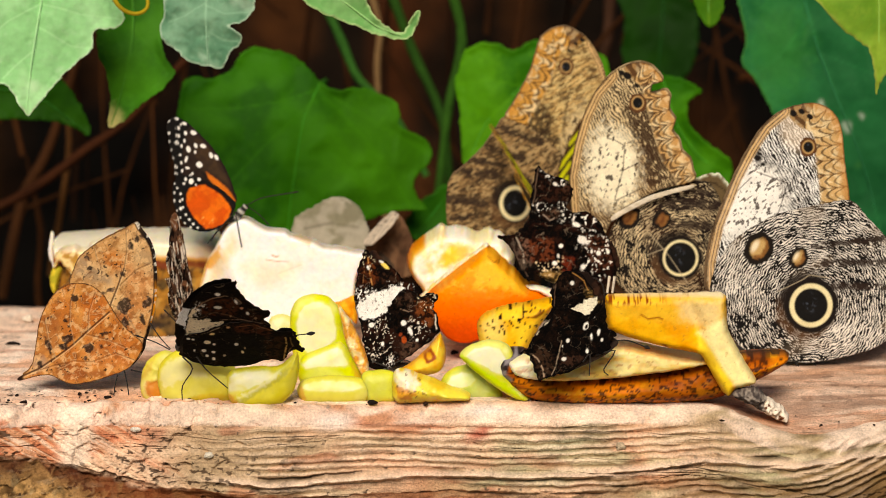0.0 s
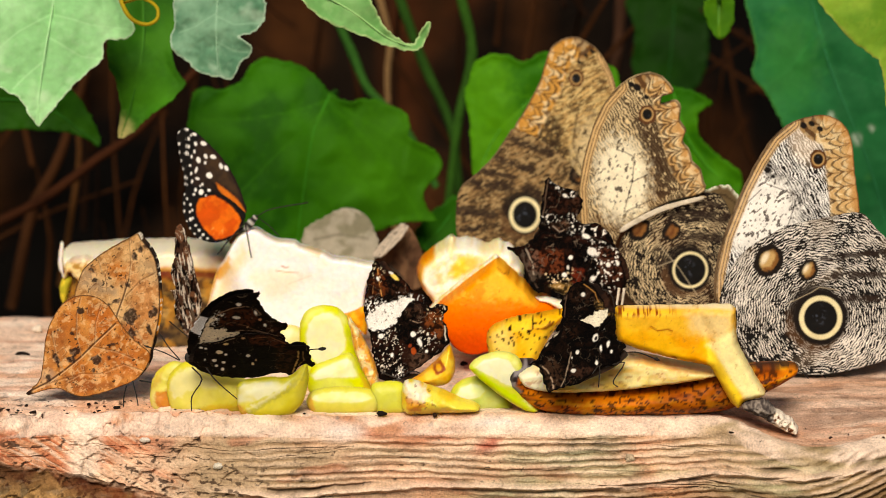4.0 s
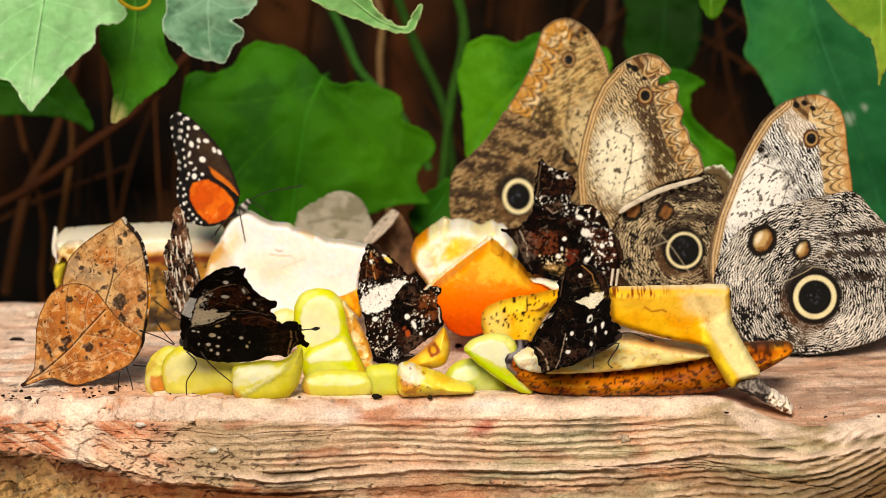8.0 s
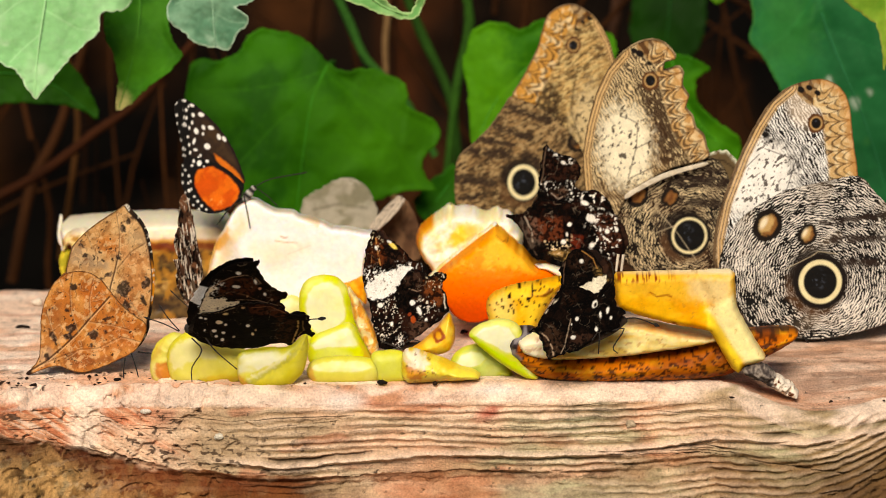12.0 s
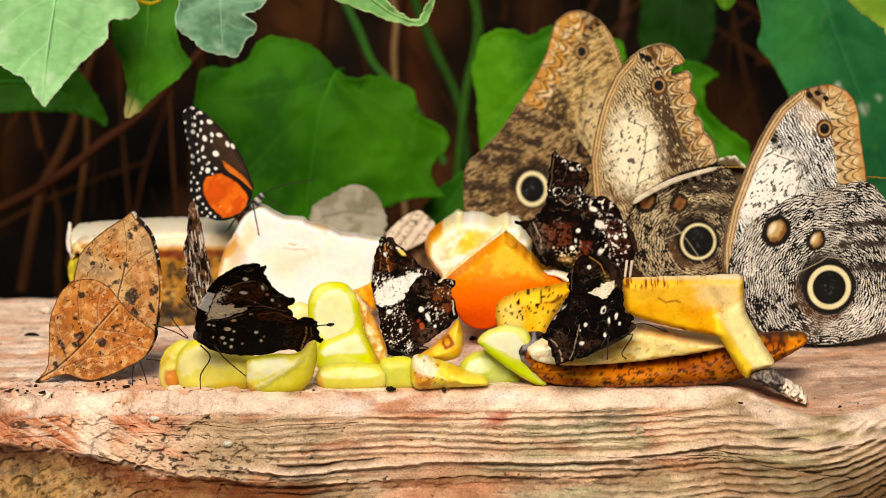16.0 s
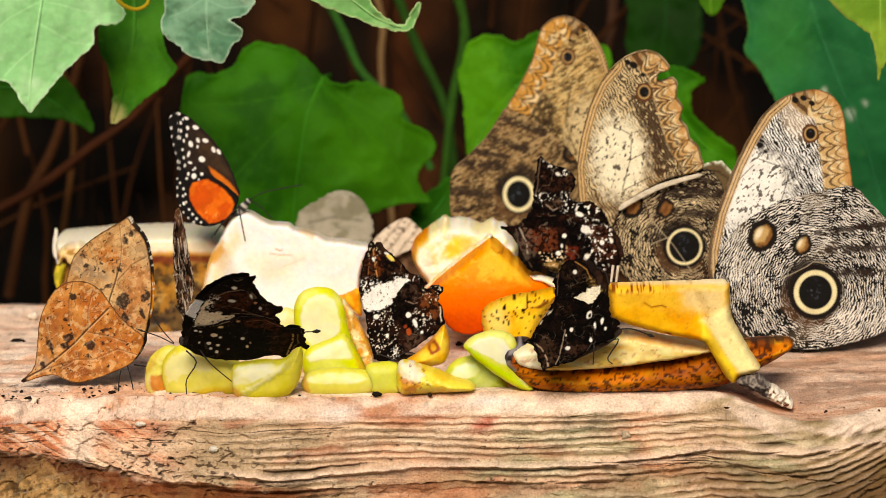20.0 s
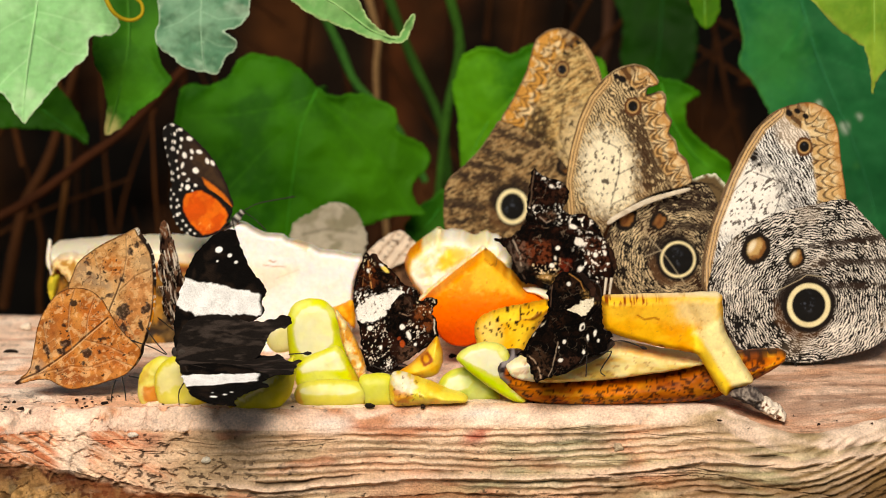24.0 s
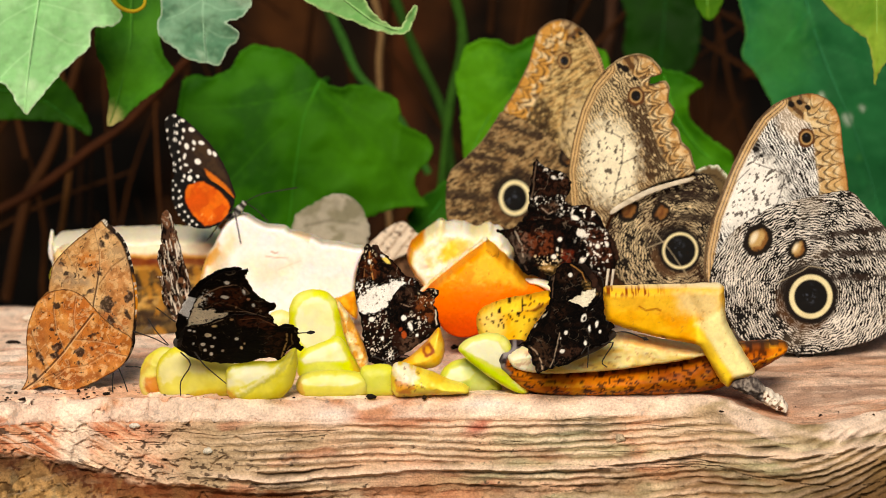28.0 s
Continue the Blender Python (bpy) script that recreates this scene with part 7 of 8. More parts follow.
def tiger_butterfly():
    t = thing("orange_butterfly", (-0.0708, 0.0900, 0.0426), "orange-and-black butterfly with white dots standing on the melon", "butterfly")
    U0 = 0.000194

    def dots(c, u, v, places):
        for p, a, b, turn in places:
            c = mix(c, hx("f6f3ee"), oval(u, v, p, a * 0.84, b * 0.84, turn, 0.8, 0.8))
        return c
    fo = [(6, 42), (1, 58), (-5, 78), (-15, 100), (-29, 124), (-47, 146), (-66, 165), (-82, 179), (-96, 187), (-105, 187), (-112, 181), (-116, 171), (-113, 155), (-111, 140), (-107, 122), (-103, 102), (-101, 82), (-80, 58), (-40, 38), (-10, 28)]
    hi = [(4, 38), (-8, 50), (-21, 62), (-37, 72), (-55, 80), (-74, 85), (-91, 86), (-101, 83), (-108, 66), (-108, 46), (-103, 26), (-95, 9), (-84, -3), (-70, -10), (-52, -13), (-34, -10), (-20, -3), (-9, 8), (-1, 22)]

    def pf(u, v, d):
        c = mix(flat(u, hx("241812")), hx("46321f"), poly_mask(u, v, [(-67, 151), (-44, 136), (-19, 98), (-7, 70), (-14, 72), (-39, 90), (-54, 92), (-69, 123)], 6, 4) * 0.85)
        c = mix(c, hx("2e2018"), step01(fbm(u / 9, v / 9, 3), 0.45, 0.65) * 0.6)
        c = mix(c, hx("070504"), poly_mask(u, v, [(-118, 162), (-114, 192), (-88, 187), (-73, 175), (-86, 162), (-93, 126), (-89, 86), (-75, 72), (-90, 58), (-107, 78), (-119, 147)], 3, 3))
        c = mix(c, hx("e0741c"), poly_mask(u, v, [(-49, 92), (-31, 80), (-17, 68), (-6, 56), (4, 42), (-2, 36), (-18, 50), (-33, 66), (-47, 82)], 2.5, 2))
        c = mix(c, hx("1c110a"), stroke(u, v, [(-56, 92), (-39, 70), (-22, 56), (-4, 38)], 1.6, 1.4) + stroke(u, v, [(4, 43), (-5, 76), (-27, 120), (-66, 163)], 1.6, 1.2))
        return dots(c, u, v, [((-87, 177), 5, 3, -20), ((-71, 161), 6.5, 5, -25), ((-85, 160), 3.2, 4.5, 20), ((-87, 147), 2.6, 4.5, 0), ((-80, 132), 4.2, 6.2, 15), ((-67, 138), 3.4, 5.5, 25), ((-54, 138), 6.5, 4.4, -20), ((-68, 127), 2.6, 3.6, 0),
                               ((-40, 122), 3.8, 6, 20), ((-31, 118), 3.2, 6, 30), ((-84, 114), 3, 6.4, -15), ((-61, 105), 6.6, 5.8, -30), ((-82, 99), 4.4, 3, -20), ((-73, 89), 2.4, 3, 0), ((-77, 85), 2, 3, 0)]
                    + [((-113, 180), 2, 2.6, 0), ((-112, 159), 2, 3, 0), ((-112, 144), 2, 3.4, 0), ((-108, 130), 2, 3.2, 0), ((-105, 115), 2, 3.2, 0), ((-101, 100), 2, 3, 0), ((-101, 88), 2, 3, 0)]
                    + [((-99, 185), 2, 2.6, 0), ((-97, 169), 2.2, 4, 15), ((-97, 155), 2.2, 4, 0), ((-99, 143), 2, 4, 0), ((-92, 138), 1.8, 3.4, 0), ((-95, 122), 2.4, 3, 0), ((-93, 108), 2, 3.4, 0), ((-91, 94), 2, 3.4, 0), ((-93, 175), 1.6, 3, 0)])

    def ph(u, v, d):
        c = mix(flat(u, hx("d85408")), hx("ec7012"), step01(fbm(u / 16, v / 16, 6), 0.4, 0.66))
        c = mix(c, hx("f4a048"), step01(fbm(u / 4, v / 4, 16), 0.66, 0.72) * poly_mask(u, v, [(-60, 20), (-42, 26), (-34, 6), (-52, -4)], 4))
        c = mix(c, hx("060404"), 1 - poly_mask(u, v, [(-83, 52), (-78, 64), (-65, 69), (-51, 70), (-36, 62), (-20, 50), (-9, 38), (-5, 26), (-8, 12), (-18, 2), (-32, -5), (-50, -7), (-60, 0), (-68, 10), (-77, 22), (-83, 36)], 1.6, 2))
        c = mix(c, hx("140b08"), stroke(u, v, [(-69, 88), (-41, 70), (-18, 52), (0, 32)], 2.2, 1.6))
        return dots(c, u, v, [((-75, 76), 5, 5.6, -30), ((-61, 80), 3.6, 4, 0), ((-55, 86), 3.6, 3.6, 0), ((-85, 80), 2.2, 4, 0), ((-88, 72), 2.6, 2.6, 0), ((-67, 70), 2, 2.6, 0)]
                    + [((-100, 64), 2.2, 2.8, 0), ((-94, 54), 2.4, 3.2, 0), ((-95, 41), 2.2, 3, 0), ((-91, 44), 1.8, 2.8, 0), ((-94, 28), 2.6, 3.4, 15), ((-90, 30), 2, 2.6, 0), ((-85, 17), 2.6, 3, 20), ((-79, 9), 2.6, 2.8, 20), ((-72, 1), 2.6, 2.6, 0), ((-64, -6), 2.4, 2.2, 0)]
                    + [((-105, 72), 1.6, 2.6, 0), ((-105, 56), 1.6, 2.8, 0), ((-105, 42), 1.6, 2.8, 0), ((-101, 24), 1.8, 2.6, 0), ((-95, 12), 2, 2.2, 0), ((-87, 2), 2, 2, 0), ((-77, -5), 2, 1.8, 0)])
    wing(t, "forewing", fo, U0, pf, pf, step=1.1, k=2)
    wing(t, "hindwing", hi, U0, ph, ph, step=1.1, lift=-0.0008, k=2)
    wing(t, "forewing", fo, U0, pf, pf, step=2.5, m=pose(-0.0006, 0.002, 0.0002, 0, 0, 6))
    K, L = "0a0706", "c8c4bc"
    insect_body(t, [(0.0046, 0.0006, 0.0066), (0.0037, 0.0006, 0.0058), (0.0022, 0.0006, 0.0040), (0.0006, 0.0006, 0.0022), (-0.0030, 0.0008, 0.0008), (-0.0080, 0.0010, 0.0002)], 0.0014, [K, K, L, K, K, L, K, K, L, K, K, "6a4a24", "a8661c", "c88a3c", "a8661c"],
                [[(0.0004, -0.001, 0.005), (0.0014, -0.002, 0.0), (0.0028, -0.003, -0.0075)], [(0.0, 0.001, 0.004), (-0.004, 0.0, 0.0), (-0.009, -0.002, -0.0065)], [(0.0, -0.001, 0.004), (-0.0055, -0.002, -0.002), (-0.0078, -0.003, -0.0055)]],
                [[(0.0045, 0.0, 0.0066), (0.010, -0.002, 0.0096), (0.0215, -0.004, 0.0120)], [(0.0045, 0.001, 0.0062), (0.0085, 0.001, 0.0034), (0.0115, 0.002, 0.0)]], club=0.0003)
    return t


def bark_butterfly():
    t = thing("bark_butterfly", (-0.0852, 0.0520, 0.0120), "grey-brown bark-patterned butterfly seen edge-on, wings closed", "butterfly")
    U0 = 0.000189

    def p(seed):
        def f(u, v, d):
            s, w = u + 0.14 * v, v
            c = mix(flat(u, hx("4a3226")), hx("120a08"), step01(fbm(s / 6, w / 20, seed, 3), 0.42, 0.56))
            c = mix(c, hx("8a5c40"), step01(fbm(s / 9, w / 14, seed + 9), 0.56, 0.7) * 0.7)
            c = mix(c, hx("ece2d4"), step01(fbm(s / 3.4, w / 20, seed + 4, 2), 0.63, 0.69) * 0.9)
            return mix(c, hx("c8b8a4"), crackle(s, w * 0.5, 9, 0.03, seed + 12) * 0.7)
        return f
    wing(t, "forewing", [(-25, 209), (-14, 215), (-6, 197), (1, 169), (7, 141), (13, 110), (18, 82), (18, 64), (11, 46), (5, 24), (1, 0), (-9, 4), (-19, 21), (-29, 39), (-34, 61), (-34, 91), (-28, 121), (-30, 151), (-29, 181)], U0, p(3), p(3), step=1.3, k=3, mat=DARKWING, ragged=0.4)
    wing(t, "hindwing", [(-36, 158), (-29, 151), (-24, 121), (-18, 86), (-8, 51), (-1, 14), (-1, -6), (-11, 6), (-25, 25), (-35, 45), (-42, 67), (-38, 82), (-48, 102), (-38, 104), (-45, 132)], U0, p(8), p(8), step=1.3, k=2, lift=-0.001, mat=DARKWING, ragged=0.5)
    wing(t, "forewing", [(-17, 184), (-9, 180), (3, 130), (21, 65), (5, 5), (-13, 50), (-25, 120)], U0, p(5), p(5), step=2, k=3, m=pose(0.0008, 0.0025, 0, 0, 0, 0))
    insect_body(t, [(0.0005, 0.0012, 0.002), (0.0, 0.0012, 0.005), (-0.0005, 0.0012, 0.010), (-0.001, 0.0012, 0.016), (-0.0015, 0.0012, 0.02)], 0.0016, ["4a3828", "5a4632", "3a2c20"],
                [[(-0.001, 0, 0.004), (-0.004, -0.001, 0.006), (-0.0065, -0.001, 0.0085)], [(0.0, 0, 0.003), (0.002, -0.001, 0.0), (0.0015, -0.001, -0.006)], [(0.0, 0.001, 0.003), (-0.002, 0.0, -0.001), (-0.0018, 0.0, -0.006)]],
                [[(0.0, -0.0006, 0.002), (-0.004, -0.002, 0.0035), (-0.011, -0.003, 0.0095)]], club=0.0003)
    return t


def stump_butterfly():
    t = thing("brown_butterfly", (-0.0192, 0.1500, 0.0155), "small brown butterfly with a pale wing band behind the melon", "butterfly")
    U0 = 0.000203

    def p(u, v, d):
        c = mix(flat(u, hx("5a3e2a")), hx("7a5a40"), step01(fbm(u / 16, v / 30, 3), 0.4, 0.65))
        return mix(c, hx("3a2618"), step01(fbm(u / 8, v / 12, 6), 0.6, 0.75) * 0.7)

    def pale(u, v, d):
        c = mix(flat(u, hx("e0cfba")), hx("a88a70"), step01(np.sin((v - 0.25 * u) / 2.6 + 2 * fbm(u / 14, v / 14, 4)), 0.3, 0.9) * 0.6)
        return mix(c, hx("4a3222"), step01(fbm(u / 5, v / 5, 9), 0.62, 0.72) * 0.8)
    wing(t, "hindwing", [(-22, 70), (0, 92), (16, 94), (28, 78), (40, 50), (48, 20), (45, -10), (10, -20), (-30, -10), (-45, 30)], U0, p, p, step=2.5)
    # the pale forewing hinges along its front edge: seen nearly edge-on at first, later laid open
    f = wing(t, "forewing", [(0, 0), (18, 5), (40, 7), (62, 5), (76, -2), (80, -14), (84, -34), (76, -46), (56, -50), (34, -46), (14, -42), (4, -24)], U0, pale, pale, step=1.6, k=2)
    insect_body(t, [(-0.004, 0.001, 0.006), (-0.003, 0.001, 0.004), (0, 0.001, 0.0), (0.003, 0.001, -0.004), (0.005, 0.001, -0.007)], 0.002, ["3a2a1c", "4a3826"], [[(0, 0, 0), (0.001, -0.002, -0.008), (0.0, -0.002, -0.016)]], [])
    t2 = thing("pale_butterfly", (-0.0400, 0.1650, 0.0212), "pale grey butterfly with folded wings behind the melon", "butterfly")
    pg = lambda u, v, d: mix(mix(flat(u, hx("b3ab98")), hx("8f8a72"), step01(fbm(u / 25, v / 20, 3), 0.4, 0.65)), hx("6f6a58"), stroke(u, v, [(-45, 35), (0, 45), (50, 38)], 2, 2) * 0.6)
    wing(t2, "hindwing", [(-70, 38), (-55, 58), (-30, 76), (-2, 88), (22, 86), (44, 74), (62, 56), (68, 30), (60, -10), (0, -20), (-60, 0)], 0.000205, pg, pg, step=3, ragged=5)
    wing(t2, "forewing", [(-50, 50), (-20, 78), (10, 84), (40, 68), (50, 40), (0, 30)], 0.000205, pg, pg, step=3, m=pose(0.002, 0.003, 0.001, 0, 0, 5))
    insect_body(t2, [(-0.006, 0.001, 0.002), (-0.005, 0.001, 0.0), (0, 0.001, -0.003), (0.004, 0.001, -0.005), (0.007, 0.001, -0.006)], 0.002, ["6a604c", "5a503e"], [[(0, 0, -0.002), (0.001, -0.002, -0.012), (0.0, -0.002, -0.023)]], [])
    return t, f


def opening_butterfly():
    """Body along x; each wing pair hangs on the body's axis and turns about it."""
    t = thing("banded_butterfly", (-0.0693, -0.0105, 0.0178), "black butterfly with broad white wing band standing on grapes", "butterfly")
    U0 = 0.000180
    # drawn for a wing held flat to the viewer, body line at v = 0
    fore = [(-74, 16), (-78, 46), (-78, 71), (-74, 97), (-64, 122), (-57, 147), (-42, 177), (-20, 202), (3, 219), (30, 226), (36, 212), (48, 177), (68, 142), (83, 127), (86, 112), (78, 97), (81, 82), (73, 72), (38, 44), (-12, 14)]
    hind = [(-74, 4), (-70, 42), (-47, 67), (8, 75), (48, 65), (88, 65), (118, 74), (131, 67), (126, 55), (108, 50), (93, 42), (83, 24), (76, 8), (62, -8), (36, -20), (0, -26), (-50, -24), (-72, -12)]
    near_fore = [(-58, 33), (-60, 78), (-54, 113), (-44, 146), (-37, 177), (-21, 204), (3, 226), (31, 233), (44, 240), (41, 214), (47, 194), (58, 173), (69, 158), (80, 147), (92, 144), (96, 134), (89, 123), (83, 116), (91, 104), (93, 88), (73, 60), (32, 33), (-19, 23)]
    blunt = [(-68, 26), (-64, 54), (-56, 72), (-36, 77), (-17, 88), (5, 104), (34, 112), (63, 112), (81, 97), (98, 84), (116, 74), (130, 79), (137, 72), (134, 54), (139, 40), (142, 26), (148, 15), (143, 6), (132, 15), (121, 8), (113, -10), (105, -26), (92, -17), (74, -21), (55, -32), (29, -37), (-1, -39), (-33, -32), (-55, -17), (-66, 1)]

    def top_fore(u, v, d):
        c = mix(flat(u, hx("0b0908")), hx("201813"), step01(fbm(u / 20, v / 20, 3), 0.45, 0.75))
        w = 9 * (fbm(u / 9, v / 9, 5) - 0.5)
        m = step01(140 - 0.21 * (u + 62) - v + w, -1.5, 1.5) * step01(v - 75 - 0.5 * np.clip(-40 - u, 0, 60) + w, -1.5, 1.5) * step01(-u + w, -78, -72)
        c = mix(c, hx("f4f5f6"), m)
        c = mix(c, hx("3c3430"), stroke(u, v, [(-70, 4), (-56, 40), (-50, 64)], 0.7, 0.9) + stroke(u, v, [(-60, 20), (-20, 44)], 0.7, 0.9))
        for p, r in (((3, 189), 6.5), ((22, 179), 4), ((33, 167), 3.2), ((0, 169), 2)):
            c = mix(c, hx("f4f4f2"), oval(u, v, p, r, r * 0.8, 20, 1))
        return c

    def top_hind(u, v, d):
        c = mix(flat(u, hx("1c1816")), hx("3c3430"), step01(fbm(u / 30, v / 8, 7), 0.45, 0.7))
        return mix(c, hx("342a24"), stroke(u, v, [(-66, 10), (0, 40), (70, 55)], 0.8, 1.2) * 0.5 + stroke(u, v, [(-60, 4), (0, 16), (80, 26)], 0.8, 1.2) * 0.4)

    W, C = "f6f2ea", "f2e6cc"
    under_fore = marbled("0c0706", "34200f", 13,
                         zones=[([(-29, 163), (-6, 184), (29, 187), (48, 166), (37, 139), (6, 128), (-23, 135)], "5a2c16", 0.75), ([(52, 156), (86, 130), (84, 95), (55, 104)], "3c2014", 0.8), ([(-39, 177), (-17, 208), (11, 228), (43, 233), (45, 208), (10, 201), (-21, 180)], "060404", 0.95)],
                         specks=[([(-40, 147), (-29, 170), (-19, 166), (-31, 130)], 3.4, 0.08, W)],
                         spots=[((9, 199), 5, 5, 0, W), ((6, 158), 6.5, 5, -10, W), ((39, 173), 2.4, 7, 15, W), ((47, 154), 3, 4, 0, "c88c68"), ((56, 139), 2.4, 5, 10, W), ((26, 130), 2, 3, 0, "a07858"), ((69, 121), 2, 3, 0, "8a6a50")],
                         bands=[([(-60, 69), (-57, 95), (-49, 125), (-40, 153), (-34, 149), (-43, 125), (-32, 121), (-16, 123), (-10, 113), (10, 111), (7, 104), (-11, 90), (-24, 76), (-44, 69)], C)],
                         lines=[([(-34, 153), (-19, 173), (-1, 187), (21, 194), (39, 187), (48, 170)], 1.0, "9a7a60", 0.9), ([(-27, 125), (-3, 142), (26, 132), (55, 111), (85, 104)], 0.8, "7a5a44", 0.7), ([(6, 118), (46, 118), (79, 104)], 0.8, "b09078", 0.8)], vein=0.4)
    under_hind = marbled("060404", "1e110b", 17,
                         zones=[([(30, 107), (75, 111), (104, 81), (73, 68), (34, 81)], "5a2c18", 0.75), ([(81, 68), (115, 61), (107, -14), (80, -17)], "3a2010", 0.8), ([(-6, 72), (74, 72), (74, -21), (-5, -32)], "040303", 0.9)],
                         spots=[((-22, 47), 6, 6, 20, C), ((-30, 19), 4, 5, 0, W), ((-10, 40), 2.6, 3.6, 0, W), ((-11, 76), 5, 4, 20, "e8cf98"), ((-54, 60), 3, 3, 0, W), ((-46, 58), 2.6, 3, 0, W), ((-47, 19), 2, 4, 0, W), ((-26, 1), 3, 4, 0, W), ((-15, -10), 3, 5, 0, W), ((-14, 13), 3, 4, 0, W),
                                ((29, 38), 3.6, 4.6, 0, W), ((38, 13), 2, 4, 0, "e8d4b0"), ((43, 26), 1.6, 3, 0, "c8a880"), ((5, 1), 2.2, 3, 0, "b0a090"), ((19, 97), 3, 2.4, 0, "d0a070")],
                         lines=[([(117, 58), (117, 28), (109, -14)], 1.4, "c8a060", 0.9), ([(125, 58), (127, 29), (119, 8)], 0.9, "8a6a3c", 0.8), ([(35, 97), (65, 104), (94, 83)], 0.9, "a06844", 0.7), ([(-51, 74), (-26, 77), (5, 97)], 0.8, "c0a888", 0.8)], vein=0.3)
    pairs = {}
    for side, tf, th, lift in (("near", under_fore, under_hind, -0.0006), ("far", top_fore, top_hind, 0.0006)):
        bf, bh = (top_fore, top_hind) if side == "near" else (under_fore, under_hind)
        w = wing(t, "forewing", near_fore if side == "near" else fore, U0, tf, bf, lift=lift, bow=0.0006, step=1.2, mat=DARKWING, k=3)
        wing(w, "hindwing", blunt if side == "near" else hind, U0, th, bh, lift=lift - 0.0004, bow=0.0006, step=1.2, mat=DARKWING, k=3)
        pairs[side] = w
    insect_body(t, [(-0.0148, 0.0012, 0.0016), (-0.0135, 0.0018, 0.0016), (-0.010, 0.0024, 0.0018), (-0.002, 0.0024, 0.0016), (0.008, 0.0024, 0.0012)], 0.0021, ["2c2622", "3a322c", "241e1a", "342c28"],
                [[(-0.0125, -0.001, -0.001), (-0.0092, -0.003, -0.0045), (-0.0124, -0.003, -0.010), (-0.0126, -0.002, -0.0150)], [(-0.008, -0.001, -0.001), (-0.0046, -0.003, -0.0050), (0.0020, -0.003, -0.0108)]],
                [[(-0.0165, -0.001, 0.0012), (-0.021, -0.003, 0.004), (-0.0265, -0.004, 0.0062)], [(-0.0165, 0.001, 0.001), (-0.020, 0.001, 0.005), (-0.0225, 0.002, 0.0085)]], club=0.0004)
    held = pose(0, 0, 0, 45).inverted()
    part("tail", tube([(0.0228, -0.0015, 0.0058), (0.0254, -0.0015, 0.0062), (0.0275, -0.0015, 0.0064), (0.0300, -0.0015, 0.0067)], 0.00022, 0.00018, 6, hx("1a120e"), smooth_k=2), BODY, pairs["near"], "thin dark hindwing tail", held)
    part("tail_tip", lathe([(0.0275, -0.0015, 0.0064), (0.02875, -0.0015, 0.00655), (0.0300, -0.0015, 0.0067)], [0.0003, 0.0007, 0.0003], ["0c0807", "0c0807"], 7), BODY, pairs["near"], "dark club at the tip of the tail", held)
    return t, pairs["near"], pairs["far"]


def yellow_butterfly():
    """Yellow-barred flier: body upright along z, a wing pair on each side turning about the body."""
    t = thing("yellow_butterfly", (0, 0, 0), "brown-black butterfly with bright yellow-green wing bars", "butterfly")
    U0 = 0.00022

    def p(u, v, d):
        c = mix(flat(u, hx("2c1a10")), hx("5a3a1e"), step01(fbm(u / 20, v / 20, 4), 0.45, 0.7))
        c = mix(c, hx("d8d81e"), stroke(u, v, [(25, 22), (62, 26)], 9, 3) + stroke(u, v, [(34, 52), (78, 50)], 8, 3) + stroke(u, v, [(62, 78), (100, 72)], 8, 3) + stroke(u, v, [(98, 98), (118, 94)], 6, 3))
        return mix(c, hx("c8861c"), step01(-d, -3, -1) * 0.55)

    def q(u, v, d):
        c = mix(flat(u, hx("f2ac24")), hx("fedc68"), step01(fbm(u / 12, v / 12, 4), 0.4, 0.65))
        return mix(c, hx("b0701c"), step01(fbm(u / 7, v / 7, 9), 0.6, 0.7) * 0.6)
    fore = [(0, 0), (22, 38), (58, 78), (100, 112), (132, 122), (136, 104), (120, 84), (112, 58), (96, 36), (70, 8), (30, -12)]
    hind = [(0, 2), (30, 6), (64, 6), (92, 14), (92, -18), (80, -46), (58, -66), (44, -62), (26, -40), (8, -16)]
    wings = []
    for s in (1, -1):
        f = [(s * a, b) for a, b in fore][::s]
        h = [(s * a, b) for a, b in hind][::s]
        pp = (lambda k: (lambda u, v, d: p(u * k, v, d)))(s)
        w = wing(t, "forewing", f, U0, pp, q, step=2.2, k=3, bow=0.0008)
        wing(w, "hindwing", h, U0, pp, q, step=2.2, k=3, bow=0.0008, lift=0.0004)
        wings.append(w)
    insect_body(t, [(0, 0.0005, 0.008), (0, 0.0005, 0.0065), (0, 0.0005, 0.002), (0, 0.0005, -0.006), (0, 0.0005, -0.014)], 0.0019, ["1a120c", "3a2a1a", "2a1c10"], [],
                [[(0.0004, 0, 0.008), (0.003, -0.001, 0.013), (0.007, -0.001, 0.018)], [(-0.0004, 0, 0.008), (-0.003, -0.001, 0.013), (-0.007, -0.001, 0.018)]], club=0.0004)
    return t, wings


LEAFY, LEAFY_FAR = leaf_butterfly()
SMALL = small_dark_one()[0]
PERCHED_WING = banana_dark_one()[1]
PIVOT = Vector((0.014, 0, 0.018))
big_dark_one()
tiger_butterfly()
BARK = bark_butterfly()
STUMP, STUMP_WING = stump_butterfly()
NEAR, FAR = opening_butterfly()[1:]
FLIER, FLAPS = yellow_butterfly()


